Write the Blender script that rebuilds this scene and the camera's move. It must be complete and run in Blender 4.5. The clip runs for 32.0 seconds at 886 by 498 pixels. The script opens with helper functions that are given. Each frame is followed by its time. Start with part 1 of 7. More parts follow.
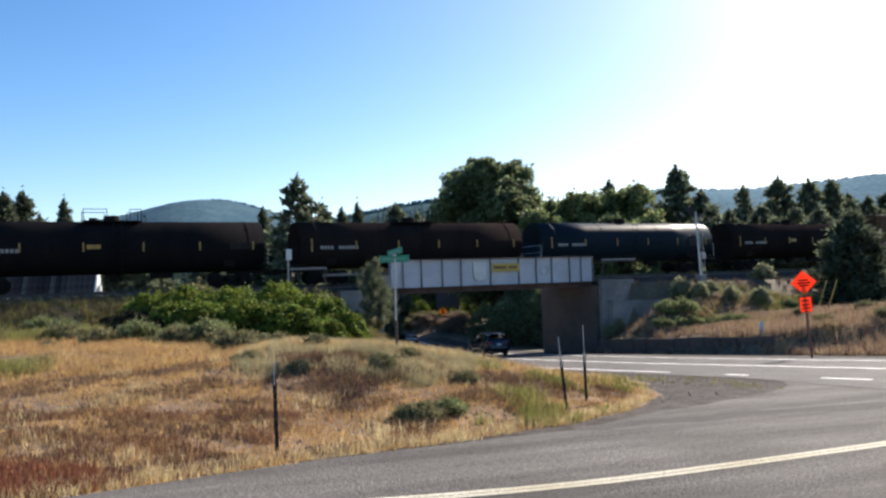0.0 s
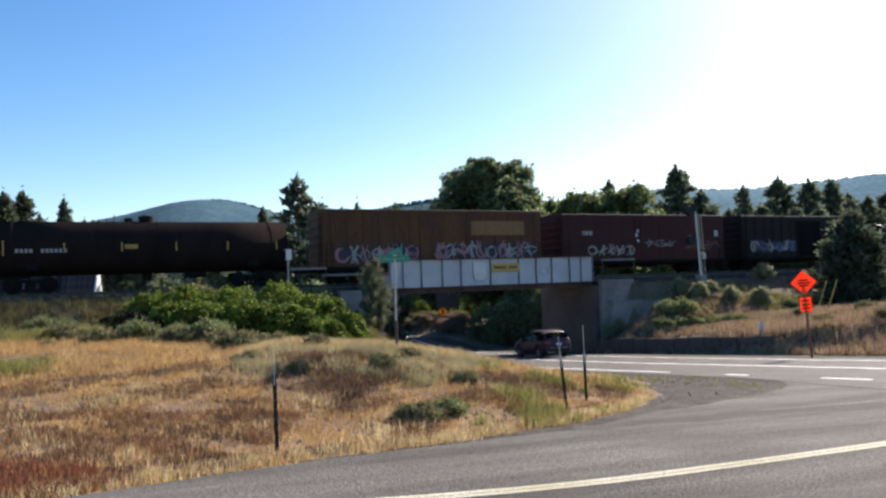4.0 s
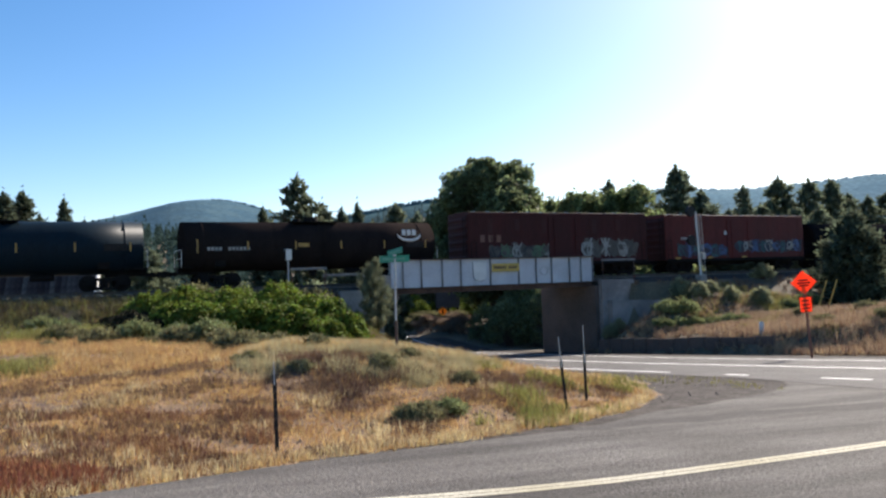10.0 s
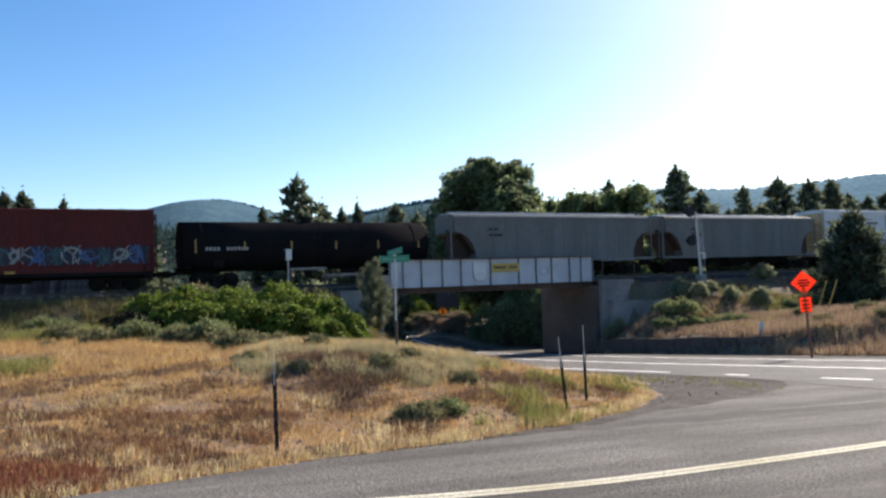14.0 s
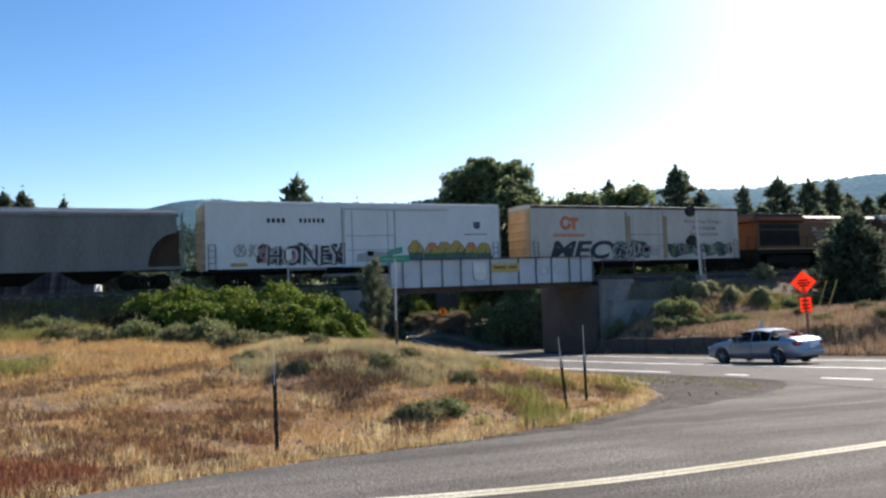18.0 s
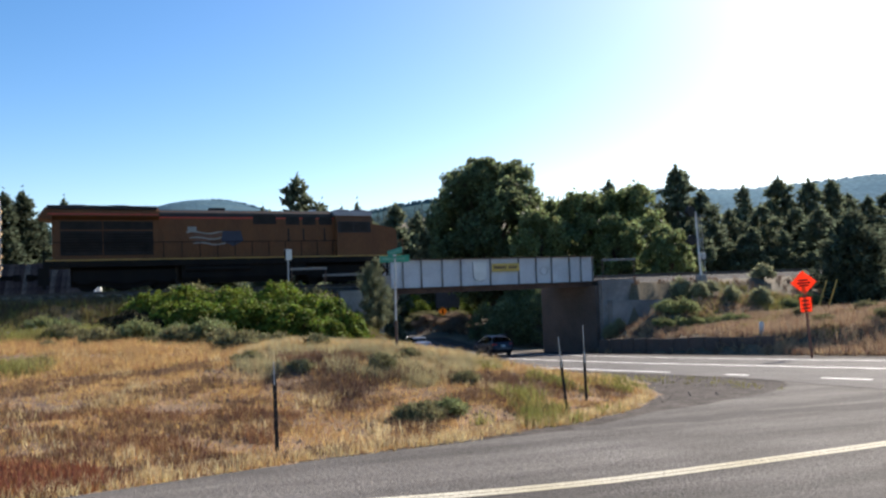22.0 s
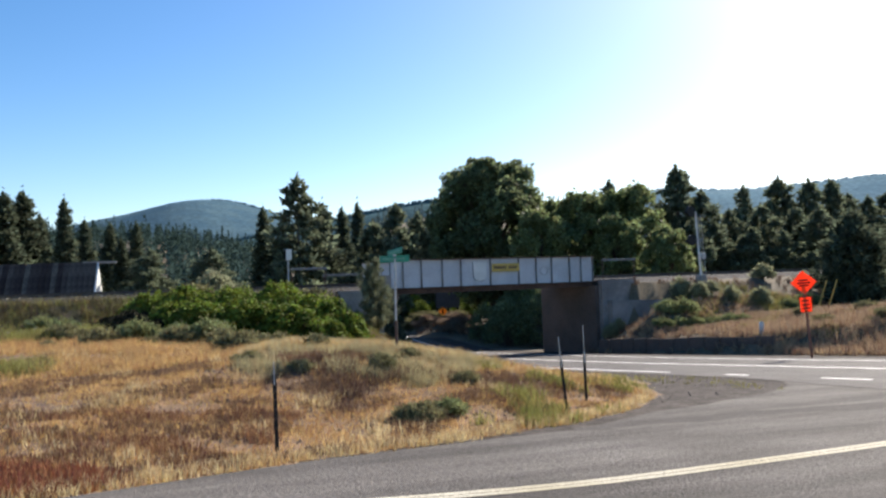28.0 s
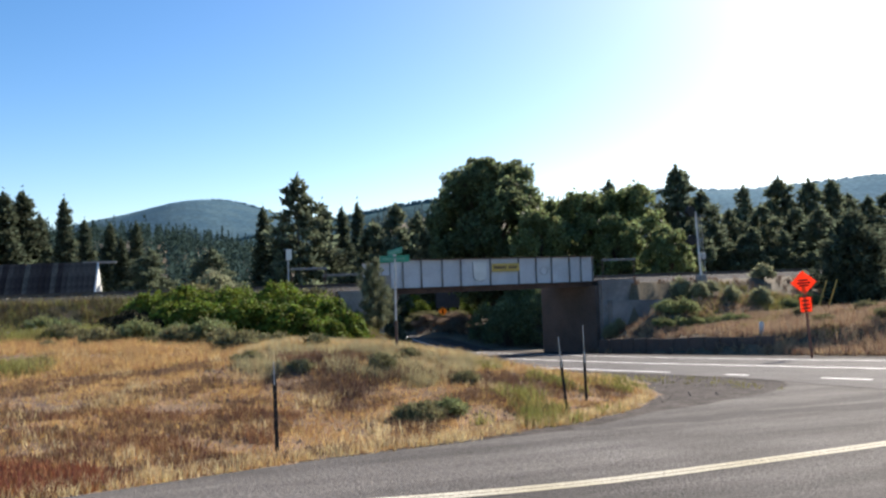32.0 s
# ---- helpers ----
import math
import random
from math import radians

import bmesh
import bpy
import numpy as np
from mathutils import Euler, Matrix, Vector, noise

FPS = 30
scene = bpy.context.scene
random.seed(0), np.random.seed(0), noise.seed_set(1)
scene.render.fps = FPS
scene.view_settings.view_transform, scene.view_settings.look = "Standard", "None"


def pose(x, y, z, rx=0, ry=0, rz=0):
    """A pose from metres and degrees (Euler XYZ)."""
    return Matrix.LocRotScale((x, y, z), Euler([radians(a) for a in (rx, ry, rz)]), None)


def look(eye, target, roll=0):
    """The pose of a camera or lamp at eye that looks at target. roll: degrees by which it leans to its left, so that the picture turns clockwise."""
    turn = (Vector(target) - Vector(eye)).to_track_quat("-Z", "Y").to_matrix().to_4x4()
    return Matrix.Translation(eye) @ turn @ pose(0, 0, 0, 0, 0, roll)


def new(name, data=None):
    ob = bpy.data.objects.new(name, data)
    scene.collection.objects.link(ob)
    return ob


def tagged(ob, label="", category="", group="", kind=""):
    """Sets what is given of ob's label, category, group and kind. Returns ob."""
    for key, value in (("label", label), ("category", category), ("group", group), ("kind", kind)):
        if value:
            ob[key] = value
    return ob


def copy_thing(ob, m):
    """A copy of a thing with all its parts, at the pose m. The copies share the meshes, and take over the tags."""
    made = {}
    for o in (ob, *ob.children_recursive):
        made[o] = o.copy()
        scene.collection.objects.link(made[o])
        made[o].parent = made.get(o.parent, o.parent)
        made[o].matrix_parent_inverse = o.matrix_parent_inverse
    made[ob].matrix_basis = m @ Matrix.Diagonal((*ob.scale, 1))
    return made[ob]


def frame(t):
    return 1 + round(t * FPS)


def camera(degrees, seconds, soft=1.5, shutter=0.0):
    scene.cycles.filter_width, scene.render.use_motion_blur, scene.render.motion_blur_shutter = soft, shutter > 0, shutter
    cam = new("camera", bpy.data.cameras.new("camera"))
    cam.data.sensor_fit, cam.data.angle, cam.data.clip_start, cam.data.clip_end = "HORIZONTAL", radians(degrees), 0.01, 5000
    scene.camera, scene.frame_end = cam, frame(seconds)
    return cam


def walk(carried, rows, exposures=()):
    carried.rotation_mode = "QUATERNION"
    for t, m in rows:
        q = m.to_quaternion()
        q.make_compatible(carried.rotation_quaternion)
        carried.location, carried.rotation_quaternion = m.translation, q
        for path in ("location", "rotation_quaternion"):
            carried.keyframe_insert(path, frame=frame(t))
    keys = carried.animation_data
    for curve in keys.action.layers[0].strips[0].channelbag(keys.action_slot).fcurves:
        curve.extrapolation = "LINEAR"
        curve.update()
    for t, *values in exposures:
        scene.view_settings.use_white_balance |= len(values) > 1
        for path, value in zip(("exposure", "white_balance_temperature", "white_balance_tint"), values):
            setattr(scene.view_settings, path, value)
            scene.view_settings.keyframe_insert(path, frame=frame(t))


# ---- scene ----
EYE = (0.0, 0.0, 1.6)
cam = camera(58.4, 32.0, soft=2.5)
VIEW = look(EYE, (0, 50, 3.77), -2.0)
walk(cam, [(0.0, VIEW), (16.0, VIEW), (32.0, VIEW)], exposures=[(0.0, 0.98, 6650, 13), (32.0, 0.98, 6650, 13)])

# world and sun: hazy evening sun ahead and to the right
SUN_AZ, SUN_EL = 40.0, 34.0
world = bpy.data.worlds.new("sky")
scene.world = world
world.use_nodes = True
wn = world.node_tree.nodes
sky = wn.new("ShaderNodeTexSky")
sky.sky_type, sky.sun_disc = "NISHITA", False
sky.sun_elevation, sky.sun_rotation = radians(SUN_EL), radians(SUN_AZ)
sky.altitude, sky.air_density, sky.dust_density, sky.ozone_density = 1500, 1.0, 2.4, 1.0
wn["Background"].inputs[1].default_value = 0.100
tone = wn.new("ShaderNodeHueSaturation")
tone.inputs["Saturation"].default_value = 1.38
world.node_tree.links.new(sky.outputs[0], tone.inputs["Color"])
world.node_tree.links.new(tone.outputs[0], wn["Background"].inputs[0])
sun = new("sun", bpy.data.lights.new("sun", "SUN"))
sun.data.energy, sun.data.angle, sun.data.color = 5.0, radians(0.6), (1.0, 0.93, 0.82)
sd = Vector((math.sin(radians(SUN_AZ)) * math.cos(radians(SUN_EL)), math.cos(radians(SUN_AZ)) * math.cos(radians(SUN_EL)), math.sin(radians(SUN_EL))))
sun.matrix_basis = look((0, 0, 60), Vector((0, 0, 60)) - sd)

# ---- materials ----
def mat(name, c1, c2=None, scale=1.5, fine=25.0, rough=0.8, metal=0.0, bump=0.15, vary=0.0, island=False, grain=0.3, stretch=(1, 1, 1), spec=0.5, trans=0.0):
    """Two-scale procedural surface: broad stains between c1 and c2, fine grain, bump; vary: change from piece to piece."""
    m = bpy.data.materials.new(name)
    m.use_nodes = True
    n, l = m.node_tree.nodes, m.node_tree.links
    b = n["Principled BSDF"]
    c2 = c2 or tuple(0.8 * v for v in c1)
    co, mp = n.new("ShaderNodeTexCoord"), n.new("ShaderNodeMapping")
    mp.inputs["Scale"].default_value = stretch
    l.new(co.outputs["Object"], mp.inputs[0])
    big, small = n.new("ShaderNodeTexNoise"), n.new("ShaderNodeTexNoise")
    big.inputs["Scale"].default_value, big.inputs["Detail"].default_value = scale, 5
    small.inputs["Scale"].default_value, small.inputs["Detail"].default_value = fine, 4
    l.new(mp.outputs[0], big.inputs["Vector"])
    l.new(mp.outputs[0], small.inputs["Vector"])
    ramp = n.new("ShaderNodeValToRGB")
    ramp.color_ramp.elements[0].position, ramp.color_ramp.elements[1].position = 0.35, 0.65
    ramp.color_ramp.elements[0].color, ramp.color_ramp.elements[1].color = (*c1, 1), (*c2, 1)
    l.new(big.outputs[0], ramp.inputs[0])
    mr = n.new("ShaderNodeMapRange")
    mr.inputs["From Min"].default_value, mr.inputs["From Max"].default_value = 0.3, 0.7
    mr.inputs["To Min"].default_value, mr.inputs["To Max"].default_value = 1 - grain, 1 + grain
    l.new(small.outputs[0], mr.inputs[0])
    mul = n.new("ShaderNodeMixRGB")
    mul.blend_type, mul.inputs[0].default_value = "MULTIPLY", 1.0
    l.new(ramp.outputs[0], mul.inputs[1])
    l.new(mr.outputs[0], mul.inputs[2])
    out = mul.outputs[0]
    if vary:
        src = n.new("ShaderNodeNewGeometry").outputs["Random Per Island"] if island else n.new("ShaderNodeObjectInfo").outputs["Random"]
        hv = n.new("ShaderNodeHueSaturation")
        vr = n.new("ShaderNodeMapRange")
        vr.inputs["To Min"].default_value, vr.inputs["To Max"].default_value = 1 - vary, 1 + vary
        l.new(src, vr.inputs[0])
        l.new(vr.outputs[0], hv.inputs["Value"])
        hr = n.new("ShaderNodeMapRange")
        hr.inputs["To Min"].default_value, hr.inputs["To Max"].default_value = 0.5 - vary * 0.06, 0.5 + vary * 0.06
        l.new(src, hr.inputs[0])
        l.new(hr.outputs[0], hv.inputs["Hue"])
        l.new(out, hv.inputs["Color"])
        out = hv.outputs[0]
    l.new(out, b.inputs["Base Color"])
    b.inputs["Roughness"].default_value, b.inputs["Metallic"].default_value = rough, metal
    b.inputs["Specular IOR Level"].default_value = spec
    if bump:
        bp = n.new("ShaderNodeBump")
        bp.inputs["Strength"].default_value, bp.inputs["Distance"].default_value = bump, 0.05
        l.new(small.outputs[0], bp.inputs["Height"])
        l.new(bp.outputs[0], b.inputs["Normal"])
    if trans:
        tb, mx = n.new("ShaderNodeBsdfTranslucent"), n.new("ShaderNodeMixShader")
        l.new(out, tb.inputs[0])
        mx.inputs[0].default_value = trans
        l.new(b.outputs[0], mx.inputs[1])
        l.new(tb.outputs[0], mx.inputs[2])
        l.new(mx.outputs[0], n["Material Output"].inputs[0])
    return m


M_GROUND = mat("dry soil and straw", (0.205, 0.123, 0.058), (0.095, 0.058, 0.036), 1.4, 12, 0.95, bump=0.5, grain=0.35)
M_BANK = mat("bank earth", (0.085, 0.07, 0.045), (0.13, 0.10, 0.06), 0.5, 8, 0.95, bump=0.5, grain=0.35)
M_ASPHALT = mat("worn asphalt", (0.070, 0.065, 0.062), (0.098, 0.091, 0.086), 0.6, 45, 0.85, bump=0.4, grain=0.4, spec=0.2)
M_ASPHALT_OLD = mat("patched old asphalt", (0.074, 0.067, 0.060), (0.100, 0.091, 0.083), 0.5, 30, 0.9, bump=0.55, grain=0.55, spec=0.2)
M_GRAVEL = mat("dark gravel", (0.043, 0.036, 0.032), (0.080, 0.069, 0.061), 2.4, 16, 0.95, bump=0.45, grain=0.6, spec=0.1)
def streaks(m, angle, across, amount):
    """Long soft bands along a road, of wear and dust."""
    n, l = m.node_tree.nodes, m.node_tree.links
    b = n["Principled BSDF"]
    src = b.inputs["Base Color"].links[0].from_socket
    co, turn, mp, tx = n.new("ShaderNodeTexCoord"), n.new("ShaderNodeMapping"), n.new("ShaderNodeMapping"), n.new("ShaderNodeTexNoise")
    turn.inputs["Rotation"].default_value = (0, 0, radians(-angle))
    mp.inputs["Scale"].default_value = (0.09, across, 1)
    tx.inputs["Scale"].default_value, tx.inputs["Detail"].default_value, tx.inputs["Roughness"].default_value = 1.0, 6, 0.62
    l.new(co.outputs["Object"], turn.inputs[0])
    l.new(turn.outputs[0], mp.inputs[0])
    l.new(mp.outputs[0], tx.inputs["Vector"])
    mr, mul = n.new("ShaderNodeMapRange"), n.new("ShaderNodeMixRGB")
    mr.inputs["From Min"].default_value, mr.inputs["From Max"].default_value = 0.36, 0.64
    mr.inputs["To Min"].default_value, mr.inputs["To Max"].default_value = 1 - amount, 1 + amount
    l.new(tx.outputs[0], mr.inputs[0])
    mul.blend_type, mul.inputs[0].default_value = "MULTIPLY", 1.0
    l.new(src, mul.inputs[1])
    l.new(mr.outputs[0], mul.inputs[2])
    l.new(mul.outputs[0], b.inputs["Base Color"])


streaks(M_ASPHALT_OLD, 22, 0.8, 0.42)
M_BALLAST = mat("track ballast", (0.034, 0.029, 0.026), (0.024, 0.021, 0.019), 0.8, 14, 0.95, bump=0.9, grain=0.45)
M_WHITE_LINE = mat("white road paint", (0.80, 0.79, 0.75), (0.66, 0.65, 0.61), 1.5, 40, 0.7, bump=0.1, grain=0.2)
# Worn yellow, whitened in colour as sun glare washes the line out.
M_YELLOW_LINE = mat("worn yellow road paint", (0.47, 0.44, 0.35), (0.34, 0.30, 0.19), 0.35, 30, 0.8, bump=0.4, grain=0.4)
M_GIRDER = mat("silver painted steel", (0.52, 0.54, 0.56), (0.42, 0.43, 0.45), 0.7, 15, 0.6, bump=0.05, grain=0.12)
M_RUST = mat("rusty steel", (0.07, 0.042, 0.034), (0.11, 0.066, 0.05), 1.0, 20, 0.85, grain=0.3)
M_CONCRETE = mat("weathered concrete", (0.36, 0.34, 0.31), (0.24, 0.22, 0.20), 0.6, 12, 0.9, bump=0.25, grain=0.2)
# Brown concrete taken darker to carry the shade under the bridge.
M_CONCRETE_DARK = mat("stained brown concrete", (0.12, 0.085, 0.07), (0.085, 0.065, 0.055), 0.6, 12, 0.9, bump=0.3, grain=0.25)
M_STEEL = mat("rail steel", (0.06, 0.046, 0.038), (0.085, 0.066, 0.055), 2, 30, 0.75, 0.0, grain=0.15)
M_WOOD_OLD = mat("weathered grey wood", (0.17, 0.15, 0.13), (0.10, 0.09, 0.08), 1.2, 14, 0.9, bump=0.4, vary=0.35, grain=0.3)
M_BLACK = mat("black painted steel", (0.014, 0.014, 0.016), (0.022, 0.020, 0.019), 0.8, 18, 0.6, grain=0.25, spec=0.2)
M_GALV = mat("galvanised steel", (0.42, 0.43, 0.44), (0.34, 0.35, 0.36), 3, 40, 0.45, 0.7, grain=0.12)

# ---- mesh helpers ----
def part(name, bm, material, parent=None, label="", at=None, smooth=False):
    """Links a bmesh as one mesh object under a thing or part."""
    me = bpy.data.meshes.new(name)
    bm.to_mesh(me)
    bm.free()
    me.materials.append(material)
    if smooth:
        me.shade_smooth()
    ob = new(name, me)
    if parent is not None:
        ob.parent = parent
    if at is not None:
        ob.matrix_basis = at
    if label:
        tagged(ob, label)
    return ob


def again(ob, at, parent=None):
    """Another piece on the same mesh."""
    o = new(ob.name.split(".")[0], ob.data)
    o.parent, o.matrix_basis = parent or ob.parent, at
    return o


def thing(name, m, label, category, group="", kind=""):
    e = new(name)
    e.empty_display_size = 0.2
    e.matrix_basis = m
    return tagged(e, label, category, group, kind)


def B():
    return bmesh.new()


def box(bm, x0, y0, z0, x1, y1, z1, bev=0.0):
    v = [bm.verts.new((x, y, z)) for z in (z0, z1) for y in (y0, y1) for x in (x0, x1)]
    fs = [bm.faces.new([v[i] for i in q]) for q in ((0, 2, 3, 1), (4, 5, 7, 6), (0, 1, 5, 4), (2, 6, 7, 3), (0, 4, 6, 2), (1, 3, 7, 5))]
    if bev:
        es = list({e for f in fs for e in f.edges})
        bmesh.ops.bevel(bm, geom=es, offset=bev, segments=2, affect="EDGES", profile=0.6)
    return bm


def tube(bm, p, q, r0, r1=None, seg=8, cap=True):
    p, q = Vector(p), Vector(q)
    r1 = r0 if r1 is None else r1
    w = (q - p).normalized()
    a = w.orthogonal().normalized()
    b = w.cross(a)
    rings = []
    for c, r in ((p, r0), (q, r1)):
        rings.append([bm.verts.new(c + r * (math.cos(2 * math.pi * i / seg) * a + math.sin(2 * math.pi * i / seg) * b)) for i in range(seg)])
    for i in range(seg):
        bm.faces.new((rings[0][i], rings[0][(i + 1) % seg], rings[1][(i + 1) % seg], rings[1][i]))
    if cap:
        bm.faces.new(rings[0][::-1])
        bm.faces.new(rings[1])
    return bm


def prism(bm, pts, y0, y1, axis="y"):
    """Extrudes an outline in (x, z) from y0 to y1 (axis y) or in (y, z) from x0 to x1 (axis x)."""
    def place(a, b, c):
        return (a, c, b) if axis == "y" else (c, a, b)
    lo = [bm.verts.new(place(a, b, y0)) for a, b in pts]
    hi = [bm.verts.new(place(a, b, y1)) for a, b in pts]
    n = len(pts)
    for i in range(n):
        bm.faces.new((lo[i], lo[(i + 1) % n], hi[(i + 1) % n], hi[i]))
    bm.faces.new(lo[::-1])
    bm.faces.new(hi)
    bmesh.ops.recalc_face_normals(bm, faces=bm.faces)
    return bm


def raw(name, verts, faces, material, parent=None, smooth=False):
    me = bpy.data.meshes.new(name)
    me.from_pydata([tuple(v) for v in verts], [], [tuple(f) for f in faces])
    me.materials.append(material)
    if smooth:
        me.shade_smooth()
    ob = new(name, me)
    if parent is not None:
        ob.parent = parent
    return ob


# ---- plan ----
RAIL_Z = 1.8
TRACK = Matrix.Translation((-3.74, 52.4, RAIL_Z)) @ Matrix.Rotation(math.atan2(0.448, 0.894), 4, "Z")  # x along, y away from the eye
ROAD = [(60, -52), (34, -8.0), (23.0, 10.0), (17.5, 19.3), (11.9, 30.0), (7.8, 38.2), (3.5, 49.6), (-0.5, 62.0), (-3.8, 74.0), (-7.0, 87.0), (-12.0, 110.0), (-22.0, 160.0)]


def grade(y):
    """Height of the falling roadside plane."""
    return -0.065 * min(max(y, -40), 76)


def road_pts(step=1.0):
    out = []
    P = [Vector((x, y, 0)) for x, y in ROAD]
    for i in range(len(P) - 1):
        p0, p1, p2, p3 = P[max(i - 1, 0)], P[i], P[i + 1], P[min(i + 2, len(P) - 1)]
        n = max(2, int((p2 - p1).length / step))
        for k in range(n):
            u = k / n
            out.append(0.5 * (2 * p1 + (p2 - p0) * u + (2 * p0 - 5 * p1 + 4 * p2 - p3) * u * u + (3 * p1 - p0 - 3 * p2 + p3) * u ** 3))
    return out + [P[-1]]


LINE = road_pts()
LX, LY = np.array([p.x for p in LINE]), np.array([p.y for p in LINE])
DX, DY = np.gradient(LX), np.gradient(LY)
DL = np.hypot(DX, DY)
DX, DY = DX / DL, DY / DL
ARC = np.concatenate(([0], np.cumsum(np.hypot(np.diff(LX), np.diff(LY)))))


def road_offset(x, y):
    """Signed distance from the highway's centre line, right of the way under the bridge positive."""
    i = np.argmin((LX - x) ** 2 + (LY - y) ** 2)
    return (x - LX[i]) * DY[i] - (y - LY[i]) * DX[i]


EDGE_X = [-60, -30, -12, -4.3, -2.2, 0.3, 2.1, 3.65, 4.7, 5.4, 6.2, 9.0]
EDGE_Y = [-40, -14, 1.5, 8.4, 10.2, 11.9, 13.6, 15.7, 18.2, 22.5, 60, 200]


def smooth(a, b, v):
    t = min(max((v - a) / (b - a), 0), 1)
    return t * t * (3 - 2 * t)


def along(x, y):
    return (x + 3.74) * 0.894 + (y - 52.4) * 0.448, (x + 3.74) * 0.448 - (y - 52.4) * 0.894


HILLS = ((-115, 300, 70, 75, 19.0), (-30, 470, 90, 90, 30.0), (75, 520, 90, 110, 40.0), (-230, 330, 90, 110, 16.0), (190, 330, 110, 110, 12.0))


def height(x, y):
    base = grade(y)
    q = road_offset(x, y)
    s, e = along(x, y)
    a = (y - np.interp(x, EDGE_X, EDGE_Y)) * 0.72
    if q < 0:      # field on the near side of the highway
        b = -q - 7.2
        d = min(a, b + 1)
        top = -0.35 + 0.12 * noise.noise((x * 0.12, y * 0.12, 0)) + 0.55 * math.exp(-(((x + 2.0) / 4.0) ** 2 + ((y - 20.5) / 4.5) ** 2))
        z = base + (top - base) * min(smooth(-0.2, 7.0, a), smooth(0.5, 12.0, b)) if d > -0.2 else base
        if d > 0.3:
            z += 0.16 * noise.noise((x * 0.5, y * 0.5, 3)) * smooth(0.3, 2.5, d)
    else:          # bank beyond the highway
        d = q - 9.2
        z = base + (0.9 + min(d, 9) * 0.14) * smooth(-0.2, 6.0 - 5.2 * smooth(38, 42, y), d) + 0.25 * noise.noise((x * 0.3, y * 0.3, 7)) * smooth(0, 3, d) if d > -0.2 else base
        if q > 40:
            z = max(z, -1.0)
    if y > 60:
        z = max(z, -4.9)
    for hx, hy, rx, ry, amp in HILLS:
        z += amp * math.exp(-(((x - hx) / rx) ** 2 + ((y - hy) / ry) ** 2))
    bank = RAIL_Z - 0.62 - max(0, abs(e) - 3.3) * 0.55 + 0.15 * noise.noise((x * 0.4, y * 0.4, 11)) * min(1, max(0, abs(e) - 3.3))
    z = max(z, bank)
    left, right = -q - 5.6, q - 7.2
    if e > 2.5 or e < -3.9:
        rise = left * 0.6 if q < 0 else (q - 9.4) * 0.75 + 0.9 if q > 9.1 else 0.0
        if e < 0 < q:
            rise = (q - 14) * 0.6
        elif e < 3.6 and s > 17.2:
            rise = 99
        elif e < 9 and q > 9.1 and s < 23:
            rise = min(rise, 1.5 + 0.12 * (s - 15) + max(0, e - 5) * 0.6 + max(0, s - 20.4) * 1.3)
        cut = base - 0.02 + max(0.0, rise)
    else:
        cut = base - 0.02 if -2.8 < s < 16.6 else 99
    if max(left, right) < 25:
        z = min(z, max(cut, base))
    if y > 96 and 6 < q < 40:  # earth bank on the outside of the bend beyond the bridge
        z = max(z, -4.9 + 1.6 * smooth(6.3, 8.5, q) * smooth(97, 106, y))
    return z


def grid_lines(lo, a, b, hi, fine, grow=1.25):
    v = list(np.arange(a, b, fine))
    step, p = fine, v[-1]
    while p < hi:
        step *= grow
        p += step
        v.append(p)
    step, p = fine, v[0]
    while p > lo:
        step *= grow
        p -= step
        v.insert(0, p)
    return v


GX = grid_lines(-3500, -42, 46, 3500, 0.75, 1.16)
GY = grid_lines(-1500, 4, 84, 4200, 0.75, 1.16)
gv = [(x, y, height(x, y)) for y in GY for x in GX]
w_ = len(GX)
gf = [(j * w_ + i, j * w_ + i + 1, (j + 1) * w_ + i + 1, (j + 1) * w_ + i) for j in range(len(GY) - 1) for i in range(w_ - 1)]
ground = tagged(raw("ground", gv, gf, M_GROUND, smooth=True), "dry straw-coloured ground falling towards the highway", "ground", kind="structure")
ground.data.materials.append(M_BANK)
for p in ground.data.polygons:
    x, y, _ = p.center
    e = along(x, y)[1]
    if e < 9.5 + 2 * noise.noise((x * 0.3, y * 0.3, 2)) or road_offset(x, y) > 5:
        p.material_index = 1


def ribbon(name, q0, q1, material, lift, a0=0.0, a1=1e9, parent=None):
    """A strip of the highway between two offsets and two lengths along it."""
    arcs = [max(a0, 0.0)] + [a for a in ARC if a0 < a < a1] + ([a1] if a1 < ARC[-1] else [])
    cols = np.linspace(q0, q1, max(2, int(abs(q1 - q0) / 1.2) + 1))
    v = []
    for a in arcs:
        cx, cy, dx, dy = (float(np.interp(a, ARC, w)) for w in (LX, LY, DX, DY))
        for q in cols:
            x, y = cx + q * dy, cy - q * dx
            v.append((x, y, grade(y) + lift))
    n = len(cols)
    f = [(j * n + i, j * n + i + 1, (j + 1) * n + i + 1, (j + 1) * n + i) for j in range(len(arcs) - 1) for i in range(n - 1)]
    return raw(name, v, f, material, parent)


# the highway and its paint
tagged(ribbon("gravel_shoulder", -7.8, 8.7, M_GRAVEL, 0.012), "dark gravel shoulder along the highway", "gravel shoulder", kind="structure")
road = tagged(ribbon("road", -5.7, 6.4, M_ASPHALT, 0.03), "grey worn asphalt two-lane highway dipping under the bridge", "road", kind="structure")


def arc_at(y):
    return float(np.interp(y, LY, ARC))


